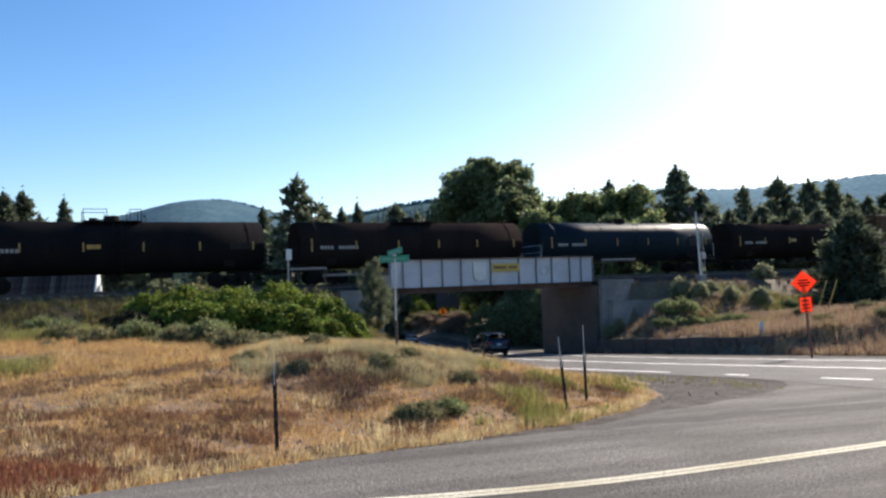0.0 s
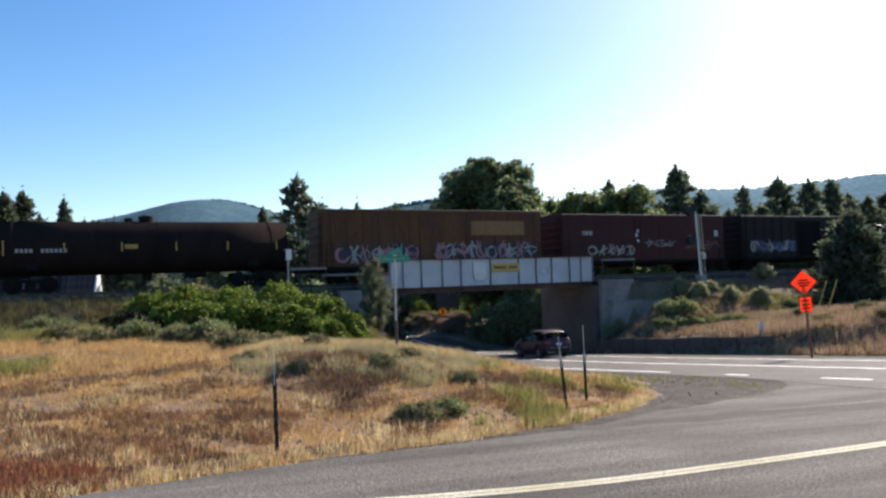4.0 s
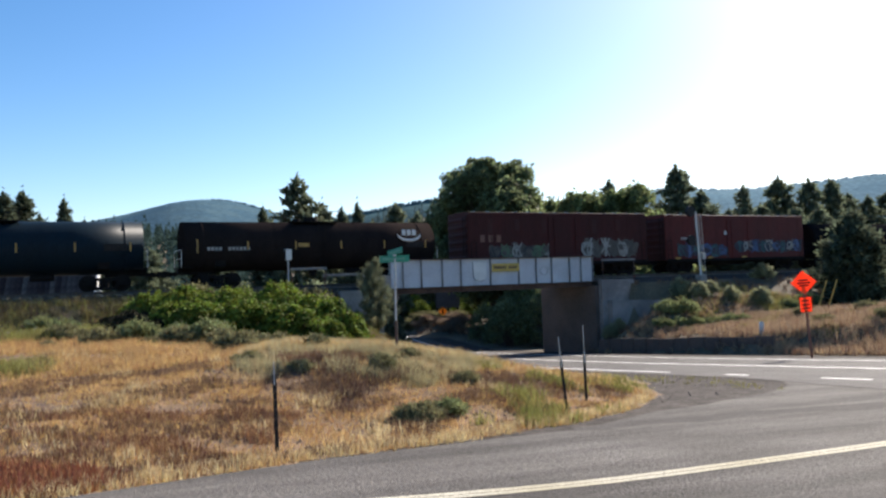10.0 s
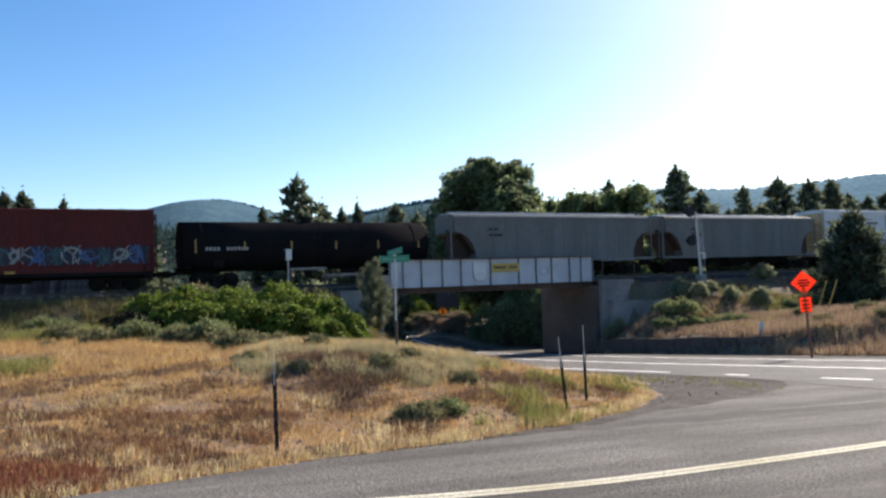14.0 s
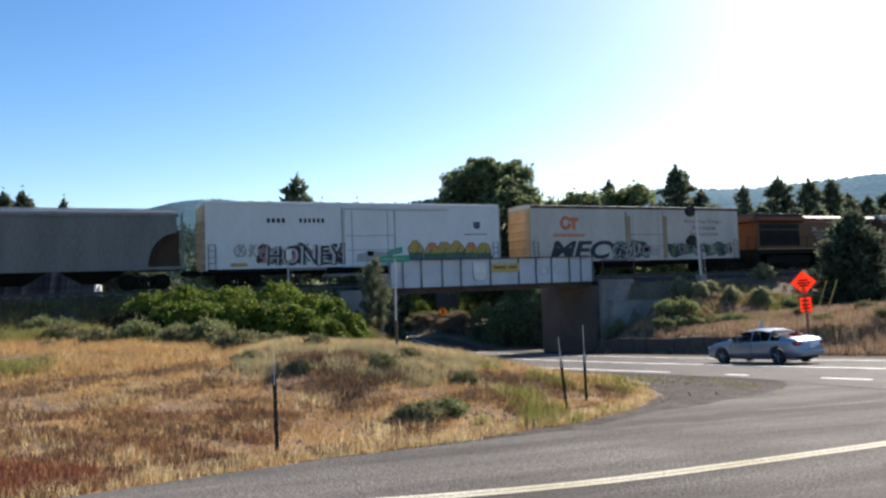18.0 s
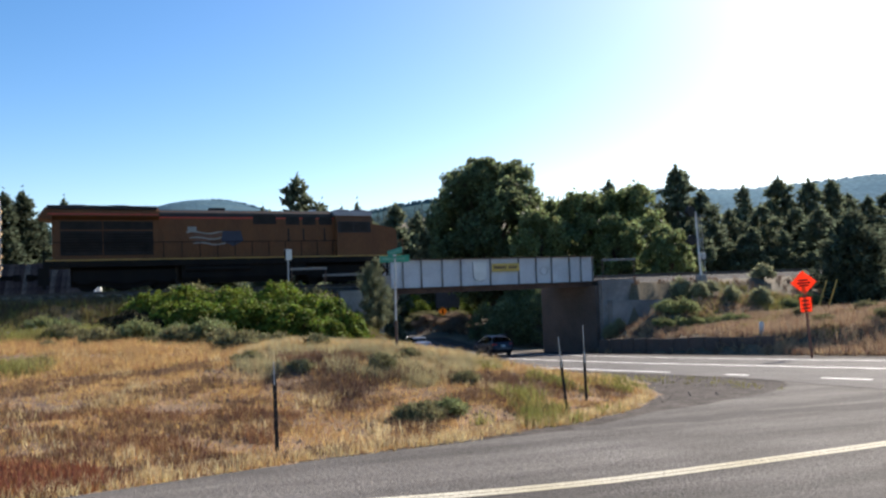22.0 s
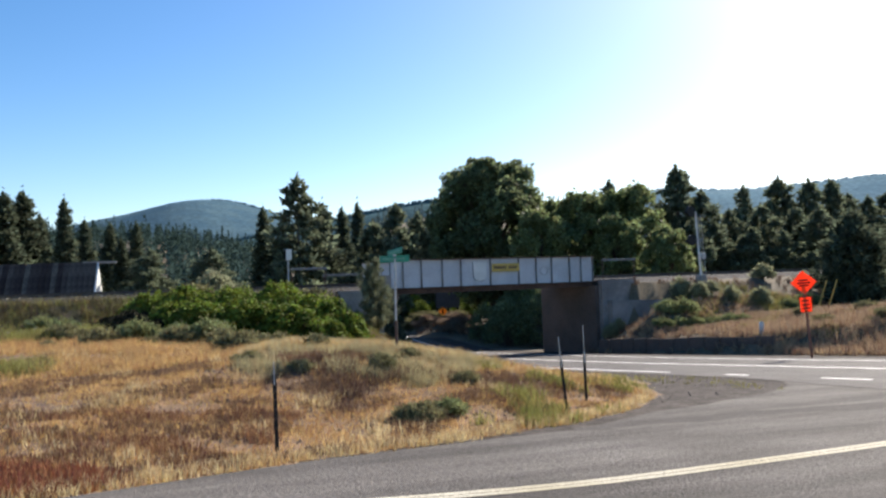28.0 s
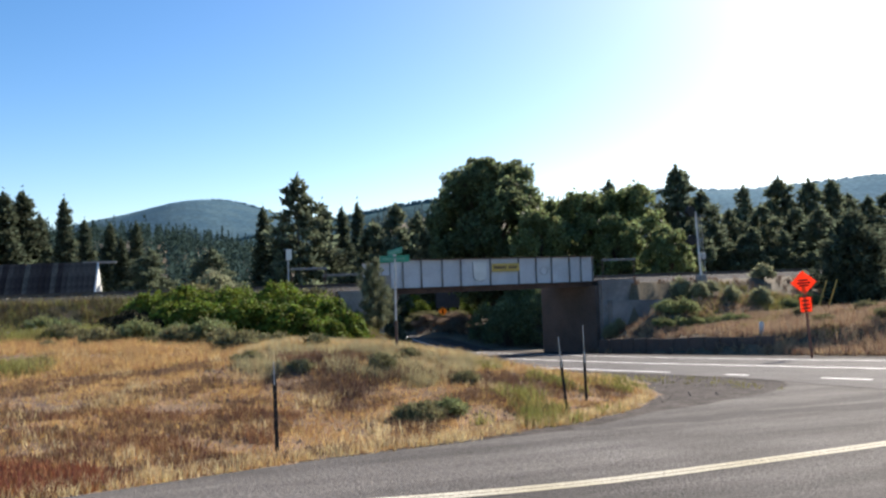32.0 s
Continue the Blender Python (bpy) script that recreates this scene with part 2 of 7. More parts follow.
for q in (-0.20, 0.05):
    tagged(ribbon("centre_line", q, q + 0.15, M_WHITE_LINE, 0.036, parent=road), "pale centre line paint")
tagged(ribbon("edge_line", 4.5, 4.72, M_WHITE_LINE, 0.036, parent=road), "white edge line paint")
for y0, y1 in ((30.0, 200), (26.9, 27.7), (23.3, 24.6), (17.5, 19.0), (-50, 6)):
    tagged(ribbon("edge_line", -4.78, -4.54, M_WHITE_LINE, 0.036, arc_at(y0), arc_at(y1), parent=road), "white edge line paint")

# the side road that meets it
cols = np.concatenate((np.arange(-60, -12, 3.0), np.arange(-12, 26, 0.4)))
near_edge = []
for x in cols:
    ys = np.arange(-30, 60, 0.2)
    qs = np.array([road_offset(x, y) for y in ys])
    hit = ys[qs < -5.6]
    near_edge.append(max(hit) if len(hit) else -40)
APRON_X, APRON_Y = [-60, 3.4, 5.5, 7.5, 9.0, 10.5], [60, 15.6, 17.3, 19.4, 21.6, 60]
av = []
for x in np.arange(-2.0, 12.0, 0.3):
    for u in np.linspace(0, 1, 9):
        lo = min(12.5 + 0.2 * x, np.interp(x, EDGE_X, EDGE_Y) - 0.6)
        hi = np.interp(x, cols, near_edge) + 0.4 if x > 2.6 else np.interp(x, EDGE_X, EDGE_Y) + 0.25
        y = lo + (hi - lo) * u
        av.append((x, y, grade(y) + 0.010))
nA = len(av) // 9
tagged(raw("gravel_apron", av, [(i * 9 + k, (i + 1) * 9 + k, (i + 1) * 9 + k + 1, i * 9 + k + 1) for i in range(nA - 1) for k in range(8)], M_GRAVEL), "dark loose gravel apron at the junction", "gravel", kind="structure")
sv, sf = [], []
for i, x in enumerate(cols):
    top = min(np.interp(x, EDGE_X, EDGE_Y) + 0.10 * noise.noise((x * 1.7, 0, 5)), near_edge[i] + 0.25, np.interp(x, APRON_X, APRON_Y) + 0.25 * noise.noise((x * 0.9, 3, 5)))
    top -= (0.28 + 0.55 * smooth(0.3, 3.0, x) + 0.2 * noise.noise((x * 2.1, 6, 1))) * smooth(-1.5, 2.0, x)
    for k in range(13):
        y = -42 + (top + 42) * (1 - (1 - k / 12) ** 2.2)
        sv.append((x, y, grade(y) + 0.02))
sf = [(i * 13 + k, (i + 1) * 13 + k, (i + 1) * 13 + k + 1, i * 13 + k + 1) for i in range(len(cols) - 1) for k in range(12)]
side_road = tagged(raw("pavement", sv, sf, M_ASPHALT_OLD), "worn patched asphalt side road sloping to the highway", "side road", kind="structure")
LINE_X, LINE_Y = [-30, -9, -0.1, 0.8, 1.75, 3.1, 4.4, 5.7, 8, 14], [2.4, 6.25, 7.87, 8.11, 8.40, 9.04, 9.67, 10.31, 11.45, 14.5]
for off in (-0.15, 0.012):
    lv = []
    for k in range(66):
        x = -9 + k * 0.32
        y = sum(np.interp(x + d, LINE_X, LINE_Y) for d in (-0.8, -0.4, 0, 0.4, 0.8)) / 5 + 0.012 * noise.noise((x * 2.3, off * 40, 0))
        lv += [(x, y + off, grade(y + off) + 0.026), (x, y + off + 0.138, grade(y + off + 0.138) + 0.026)]
    tagged(raw("centre_line", lv, [(2 * k, 2 * k + 2, 2 * k + 3, 2 * k + 1) for k in range(65)], M_YELLOW_LINE, side_road), "worn yellow centre line paint whitened for glare")

# the highway's paved flare at the junction and its broken edge
M_TAR = mat("dark patching tar", (0.060, 0.054, 0.050), (0.080, 0.073, 0.067), 1.2, 30, 0.9, bump=0.4, grain=0.35, spec=0.12)
fv, ev = [], []
for k in range(61):
    y0 = 28.2 - k * 0.27
    a = arc_at(y0)
    cx, cy, dx, dy = (float(np.interp(a, ARC, w)) for w in (LX, LY, DX, DY))
    f = 5.6 + 2.3 * smooth(28.2, 17.5, y0) if y0 > 17.5 else 7.9
    f += 0.10 * noise.noise((y0 * 1.3, 8, 0)) + 0.05 * noise.noise((y0 * 4.1, 2, 0))
    for q in (-5.5, -f):
        fv.append((cx + q * dy, cy - q * dx, grade(cy - q * dx) + 0.0245))
    if 18.0 < y0 < 27.8:
        wd = max(0.01, 0.07 + 0.14 * noise.noise((y0 * 2.3, 4, 0)))
        for q in (-f + wd, -f - wd):
            ev.append((cx + q * dy, cy - q * dx, grade(cy - q * dx) + 0.027))
raw("flare", fv, [(2 * k, 2 * k + 1, 2 * k + 3, 2 * k + 2) for k in range(60)], M_ASPHALT, road)
tagged(raw("broken_edge", ev, [(2 * k, 2 * k + 1, 2 * k + 3, 2 * k + 2) for k in range(len(ev) // 2 - 1)], M_TAR, road), "dark cracked asphalt edge")

# seams of tar and patches on the side road


def patch(x0, y0, x1, y1, w, material, label, seed):
    """An irregular band laid on the side road from one point to another."""
    v = []
    n = 40
    for k in range(n + 1):
        u = k / n
        x, y = x0 + (x1 - x0) * u, y0 + (y1 - y0) * u
        a = w * (0.55 + 0.45 * math.sin(math.pi * u)) * (0.8 + 0.7 * noise.noise((u * 6, seed, 0)))
        b = w * (0.55 + 0.45 * math.sin(math.pi * u)) * (0.8 + 0.7 * noise.noise((u * 6, seed, 9)))
        for yy in (y - max(0.05, a), y + max(0.05, b)):
            v.append((x, yy, grade(yy) + 0.0215 + 0.0006 * (seed % 5)))
    return tagged(raw("road_patch", v, [(2 * k, 2 * k + 2, 2 * k + 3, 2 * k + 1) for k in range(n)], material, side_road), label)


patch(2.0, 12.9, 7.6, 15.0, 0.45, M_TAR, "dark wheel-worn band", 1)
patch(5.2, 14.2, 13.5, 16.4, 0.55, M_TAR, "dark wheel-worn band", 2)

# loose stones on the apron and verge
rs = np.random.default_rng(3)
pv, pf = [], []
for k in range(1900):
    x, y = rs.uniform(0.5, 11), rs.uniform(12, 34)
    q = road_offset(x, y)
    if q > -5.9 or q < -9.5 and y > np.interp(x, EDGE_X, EDGE_Y) + 0.6 or y < min(np.interp(x, EDGE_X, EDGE_Y), np.interp(x, APRON_X, APRON_Y)) + 0.05:
        continue
    z, r = height(x, y) + 0.015, 0.008 + 0.03 * rs.random() ** 3
    b = len(pv)
    for a in range(5):
        pv.append((x + r * math.cos(a * 1.257 + k) * rs.uniform(0.7, 1.3), y + r * math.sin(a * 1.257 + k) * rs.uniform(0.7, 1.3), z))
    pv.append((x + r * 0.2, y, z + r * rs.uniform(0.6, 1.1)))
    pf += [(b + a, b + (a + 1) % 5, b + 5) for a in range(5)]
tagged(raw("loose_stones", pv, pf, mat("loose stones", (0.11, 0.096, 0.085), (0.065, 0.057, 0.05), 3, 20, 0.9, vary=0.6, island=True)), "scattered loose stones on the gravel", "stones", kind="stuff")

# ---- plants ----
M_STRAW = mat("dry straw grass", (0.56, 0.36, 0.155), (0.41, 0.245, 0.105), 0.6, 20, 0.9, bump=0, vary=0.45, island=True, grain=0.25, trans=0.35)
M_DEAD = mat("dead brown weed", (0.23, 0.135, 0.08), (0.15, 0.088, 0.056), 0.8, 20, 0.95, bump=0, vary=0.4, island=True, trans=0.15)
M_PALE = mat("bleached grass", (0.60, 0.48, 0.27), (0.50, 0.38, 0.20), 0.8, 20, 0.9, bump=0, vary=0.3, island=True, trans=0.35)
M_STRAW_PINK = mat("dry reddish grass", (0.42, 0.295, 0.19), (0.31, 0.21, 0.135), 0.6, 20, 0.9, bump=0, vary=0.4, island=True, grain=0.25, trans=0.3)
M_WEED_RED = mat("rust-red dock weed", (0.28, 0.10, 0.05), (0.19, 0.075, 0.042), 1, 20, 0.9, bump=0, vary=0.4, island=True, trans=0.3)
M_WEED_BROWN = mat("red-brown dried weed", (0.26, 0.125, 0.065), (0.17, 0.085, 0.048), 1, 20, 0.9, bump=0, vary=0.4, island=True, trans=0.25)
M_WEED_GREEN = mat("yellow-green weed", (0.18, 0.18, 0.05), (0.26, 0.23, 0.08), 1, 20, 0.9, bump=0, vary=0.4, island=True, trans=0.4)
M_LEAF_BUSH = mat("bright green shrub leaves", (0.155, 0.195, 0.028), (0.082, 0.112, 0.018), 0.5, 8, 0.75, bump=0, vary=0.6, island=True, trans=0.34, spec=0.2)
# Broad leaves and pine needles lightened, firs darkened, for glare towards the right.
M_LEAF_TREE = mat("deep green broad leaves", (0.165, 0.20, 0.095), (0.13, 0.16, 0.078), 0.35, 6, 0.7, bump=0, vary=0.5, island=True, trans=0.58, spec=0.3)
M_NEEDLE = mat("dark pine needles", (0.15, 0.175, 0.11), (0.12, 0.142, 0.092), 0.4, 6, 0.9, bump=0, vary=0.5, island=True, trans=0.5, spec=0.08)
M_NEEDLE_DARK = mat("dark fir needles", (0.092, 0.11, 0.07), (0.072, 0.088, 0.06), 0.4, 6, 0.9, bump=0, vary=0.5, island=True, trans=0.45, spec=0.05)
# The blue in these two needle colours is distance haze.
M_NEEDLE_HAZE = mat("blue-green far needles", (0.09, 0.125, 0.12), (0.075, 0.11, 0.115), 0.05, 2, 1.0, bump=0, vary=0.4, island=True, trans=0.4, spec=0.0)
M_WOODS_HAZE = mat("dark conifer woods", (0.050, 0.082, 0.070), (0.040, 0.066, 0.060), 0.05, 2, 1.0, bump=0, vary=0.45, island=True, trans=0.45, spec=0.0)
M_SAGE = mat("grey-green sagebrush", (0.225, 0.208, 0.105), (0.165, 0.155, 0.08), 1.5, 15, 0.9, bump=0, vary=0.4, island=True, trans=0.30, spec=0.1)
M_SAGE_GREY = mat("soft grey-green sagebrush", (0.29, 0.295, 0.18), (0.22, 0.23, 0.14), 1.5, 15, 0.9, bump=0, vary=0.4, island=True, trans=0.45, spec=0.1)
M_BRUSH_DRY = mat("dry pinkish brush", (0.33, 0.25, 0.19), (0.23, 0.17, 0.13), 1.5, 15, 0.9, bump=0, vary=0.4, island=True, trans=0.2, spec=0.1)
M_SAGE_GREEN = mat("green rabbitbrush", (0.215, 0.235, 0.105), (0.165, 0.185, 0.08), 1.5, 15, 0.9, bump=0, vary=0.4, island=True, trans=0.35, spec=0.2)
M_BARK = mat("rough brown bark", (0.09, 0.06, 0.045), (0.06, 0.045, 0.035), 2, 18, 0.95, bump=0.6)
RNG = np.random.default_rng(7)


def fast_mesh(name, verts, quads, material, parent=None):
    """A mesh from arrays: verts (n, 3), faces (m, 3 or 4)."""
    me = bpy.data.meshes.new(name)
    k = quads.shape[1]
    me.vertices.add(len(verts))
    me.vertices.foreach_set("co", np.ascontiguousarray(verts, dtype=np.float32).ravel())
    me.loops.add(quads.size)
    me.loops.foreach_set("vertex_index", np.ascontiguousarray(quads, dtype=np.int32).ravel())
    me.polygons.add(len(quads))
    me.polygons.foreach_set("loop_start", np.arange(0, quads.size, k, dtype=np.int32))
    me.update(calc_edges=True)
    me.materials.append(material)
    ob = new(name, me)
    if parent is not None:
        ob.parent = parent
    return ob


def leaves(name, pts, size, material, parent=None, long=1.4, up=None):
    """Small leaf-shaped faces at pts, turned at random, or bent towards the directions up."""
    n = len(pts)
    a = RNG.normal(size=(n, 3))
    if up is not None:
        a = up + 0.45 * a
    a /= np.linalg.norm(a, axis=1)[:, None]
    b = np.cross(a, RNG.normal(size=(n, 3)))
    b /= np.linalg.norm(b, axis=1)[:, None]
    sz = (size * RNG.uniform(0.6, 1.4, n))[:, None]
    p0, p2 = pts - a * sz * long * 0.5, pts + a * sz * long * 0.5
    bend = np.cross(a, b) * sz * RNG.uniform(-0.25, 0.25, (n, 1))
    v = np.stack((p0, pts + b * sz * 0.42 + bend, p2, pts - b * sz * 0.42 + bend), axis=1).reshape(-1, 3)
    return fast_mesh(name, v, np.arange(4 * n).reshape(n, 4), material, parent)


def shell(c, r, n):
    """Points in the outer part of a flattened ball."""
    d = RNG.normal(size=(n, 3))
    d /= np.linalg.norm(d, axis=1)[:, None]
    return np.array(c) + d * (np.array(r) * (RNG.uniform(0.55, 1.0, (n, 1)) + np.minimum(0.3, 0.13 * np.abs(RNG.normal(size=(n, 1))))))


def grass(name, pts, h, width, material, label, blades=7, lean=0.35):
    """Tufts of blades standing on the points."""
    n = len(pts) * blades
    p = np.repeat(pts, blades, axis=0) + np.c_[RNG.normal(0, 0.07, (n, 2)), np.zeros(n)]
    hh = h * RNG.uniform(0.45, 1.25, n)
    ang = RNG.uniform(0, 2 * np.pi, n)
    side = np.c_[np.cos(ang), np.sin(ang), np.zeros(n)] * (width * RNG.uniform(0.6, 1.3, n))[:, None]
    tip = p + np.c_[RNG.normal(0, lean, (n, 2)) * hh[:, None], hh]
    p[:, 2] -= 0.04
    v = np.stack((p - side, p + side, tip), axis=1).reshape(-1, 3)
    return tagged(fast_mesh(name, v, np.arange(3 * n).reshape(n, 3), material), label, "grass", kind="stuff")


def scatter(n, x0, x1, y0, y1, ok):
    out = []
    tries = 0
    while len(out) < n and tries < n * 12:
        tries += 1
        x, y = RNG.uniform(x0, x1), RNG.uniform(y0, y1)
        if ok(x, y):
            out.append((x, y, height(x, y)))
    return np.array(out)


def in_field(x, y, margin=0.12):
    return y > np.interp(x, EDGE_X, EDGE_Y) + margin and road_offset(x, y) < -7.3 + 0.7 * noise.noise((x * 0.7, y * 0.7, 61))


def patchy(x, y, k=0.35, seed=0.0, level=-0.1):
    return noise.noise((x * k, y * k, seed)) > level


# straw on the field, thicker near the road where the camera looks down on it
near = scatter(17000, -13, 6, 8.2, 20, lambda x, y: in_field(x, y) and (patchy(x, y, 0.8, 1, -0.15) or RNG.random() < 0.3))
grass("dry_grass", near, 0.075, 0.009, M_STRAW, "short dry straw-coloured grass on the roadside field", 9)
far = scatter(8000, -26, 4, 19, 36, lambda x, y: in_field(x, y) and along(x, y)[1] > 7 and patchy(x, y, 0.5, 1, -0.3))
grass("tall_dry_grass", far, 0.26, 0.011, M_STRAW, "tall pale dry grass across the field", 11)
mound = scatter(1500, -6.5, 1.2, 16.0, 24, lambda x, y: in_field(x, y, 0.6) and ((x + 1.6) / 3.4) ** 2 + ((y - 19.6) / 2.9) ** 2 < 1 + 0.8 * noise.noise((x * 0.6, y * 0.6, 5)) and patchy(x, y, 0.8, 71, -0.12))
grass("olive_grass", mound, 0.24, 0.007, mat("grey-olive grass", (0.42, 0.36, 0.20), (0.31, 0.27, 0.15), 0.8, 20, 0.9, bump=0, vary=0.35, island=True, trans=0.4), "soft grey-olive grass on the low mound", 15)
rust = scatter(560, -4, 1.5, 15.5, 19.5, lambda x, y: in_field(x, y, 0.5) and patchy(x, y, 0.7, 91, 0.08))
grass("brown_weed", rust, 0.2, 0.014, M_DEAD, "purple-brown dead weeds on the side of the mound", 8)
tall = scatter(320, -13.6, -9.6, 18.5, 22.5, lambda x, y: in_field(x, y) and ((x + 11.7) / 1.5) ** 2 + ((y - 20.4) / 1.4) ** 2 < 1)
grass("tall_green_weed", tall, 0.36, 0.016, M_WEED_GREEN, "tall yellow-green weeds in the dry field", 9)
shoulder_l = scatter(3600, -48, -6, 18, 56, lambda x, y: 2.4 < along(x, y)[1] < 4.8 and road_offset(x, y) < -8)
grass("trackside_weed", shoulder_l, 0.48, 0.022, mat("dull olive weed", (0.16, 0.135, 0.075), (0.10, 0.09, 0.05), 0.6, 20, 0.95, bump=0, vary=0.4, island=True, trans=0.25), "dry weeds along the ballast edge", 6, 0.5)
crest = scatter(1500, -5.5, 1.0, 20.3, 26, lambda x, y: in_field(x, y, 0.6) and patchy(x, y, 0.7, 81, -0.3))
grass("crest_grass", crest, 0.24, 0.008, M_PALE, "pale gold grass on the crest of the mound", 14)
rim = scatter(1500, -6, 6.2, 8.4, 26, lambda x, y: in_field(x, y) and y < np.interp(x, EDGE_X, EDGE_Y) + 0.9)
grass("verge_grass", rim, 0.13, 0.011, M_PALE, "tufted straw grass along the asphalt edge", 10)
brown = scatter(6800, -13, 4, 8.6, 27, lambda x, y: in_field(x, y, 0.4) and patchy(x, y, 0.75, 21, 0.0))
grass("dead_weed", brown, 0.12, 0.013, M_DEAD, "low dark brown dead weeds in patches on the field", 9)
pale = scatter(800, -13, 5, 8.6, 27, lambda x, y: in_field(x, y, 0.3) and patchy(x, y, 0.6, 33, 0.22))
grass("pale_grass", pale, 0.20, 0.011, M_PALE, "pale bleached grass tufts on the field", 9)
clod = scatter(7500, -13, 5, 8.5, 24, lambda x, y: in_field(x, y, 0.05) and patchy(x, y, 0.7, 51, -0.2))
cv, cf = [], []
for k, (x, y, z) in enumerate(clod):
    r = 0.015 + 0.05 * RNG.random() ** 3
    b = len(cv)
    for a in range(6):
        cv.append((x + r * math.cos(a * 1.047 + k) * RNG.uniform(0.6, 1.4), y + r * math.sin(a * 1.047 + k) * RNG.uniform(0.6, 1.4), z - 0.01))
    cv.append((x + r * RNG.uniform(-0.3, 0.3), y, z + r * RNG.uniform(0.5, 1.1)))
    cf += [(b + a, b + (a + 1) % 6, b + 6) for a in range(6)]
tagged(raw("soil_clods", cv, cf, mat("brown soil clods", (0.14, 0.095, 0.065), (0.09, 0.062, 0.045), 3, 20, 0.95, vary=0.5, island=True)), "brown soil clods between the dry grass", "soil", kind="stuff")
rusty = scatter(2600, -12, -2.6, 8.4, 14.0, lambda x, y: in_field(x, y, 0.2) and patchy(x, y, 0.9, 95, -0.05))
grass("brown_weed", rusty, 0.11, 0.013, M_WEED_BROWN, "red-brown dried weeds near the side road", 9)
red = scatter(420, -7.0, -3.6, 8.6, 11.5, lambda x, y: in_field(x, y) and (x + 5.2) ** 2 / 1.6 + (y - 9.3) ** 2 / 0.7 < 1)
grass("red_weed", red, 0.14, 0.018, M_WEED_RED, "rust-red dried weeds beside the side road", 8)
green = scatter(520, 0.5, 5.6, 13, 22, lambda x, y: in_field(x, y) and patchy(x, y, 0.9, 4, 0.12))
grass("green_weed", green, 0.22, 0.014, M_WEED_GREEN, "yellow-green weeds among the dry grass", 8)
sprouts = scatter(70, 3.6, 8.0, 17.5, 27, lambda x, y: -8.6 < road_offset(x, y) < -6.4)
grass("green_weed", sprouts, 0.16, 0.012, M_WEED_GREEN, "sparse green weeds growing through the gravel", 7)
bankg = scatter(12500, 7, 48, 30, 70, lambda x, y: road_offset(x, y) > (9.0 if y < 53 else 7.8) and along(x, y)[1] > 5.6 and patchy(x, y, 0.4, 6, -0.3))
bare = scatter(2600, 16.5, 27, 33, 47, lambda x, y: road_offset(x, y) > 8.9)
bankg = np.concatenate((bankg, bare))
bankd = scatter(5200, 7, 48, 30, 70, lambda x, y: road_offset(x, y) > (9.0 if y < 53 else 7.8) and along(x, y)[1] > 3.0 and patchy(x, y, 0.5, 16, 0.0))
grass("bank_weed", bankd, 0.36, 0.022, M_DEAD, "dead brown weeds on the railway bank", 7)
bankv = scatter(3200, 14, 48, 38, 68, lambda x, y: road_offset(x, y) > 10.5 and along(x, y)[1] > 4 and patchy(x, y, 0.3, 26, 0.1))
grass("bank_green_weed", bankv, 0.34, 0.022, M_WEED_GREEN, "yellow-green weeds on the railway bank", 7)
grass("bank_grass", bankg, 0.42, 0.024, M_STRAW_PINK, "dry reddish grass on the railway bank", 7)
meadow = scatter(620, 22.2, 29, 55.5, 62, lambda x, y: ((x - 25.6) / 3.0) ** 2 + ((y - 58.6) / 2.0) ** 2 < 1 + 0.5 * noise.noise((x * 0.8, y * 0.8, 47)))
grass("bank_green_grass", meadow, 0.45, 0.022, M_WEED_GREEN, "fresh yellow-green grass below the spruce", 9)
lush = scatter(700, -20, -15, 33.5, 38.5, lambda x, y: ((x + 17.4) / 2.2) ** 2 + ((y - 36) / 2.0) ** 2 < 1 + 0.5 * noise.noise((x * 0.8, y * 0.8, 44)))
grass("tall_green_weed", lush, 0.55, 0.02, M_WEED_GREEN, "tall yellow-green weeds at the foot of the embankment", 9)
emb = scatter(8500, -45, -1, 22, 56, lambda x, y: 3.0 < along(x, y)[1] < 11 and road_offset(x, y) < -6.5 and patchy(x, y, 0.5, 9, -0.2))
emb2 = scatter(4200, -45, -1, 22, 56, lambda x, y: 2.9 < along(x, y)[1] < 10 and road_offset(x, y) < -6.5 and patchy(x, y, 0.6, 19, -0.1))
grass("embankment_weed", emb2, 0.34, 0.022, M_DEAD, "dead brown weeds on the embankment slope", 6)
grass("embankment_grass", emb, 0.35, 0.022, M_WEED_GREEN, "thin greenish weeds on the embankment slope", 6)


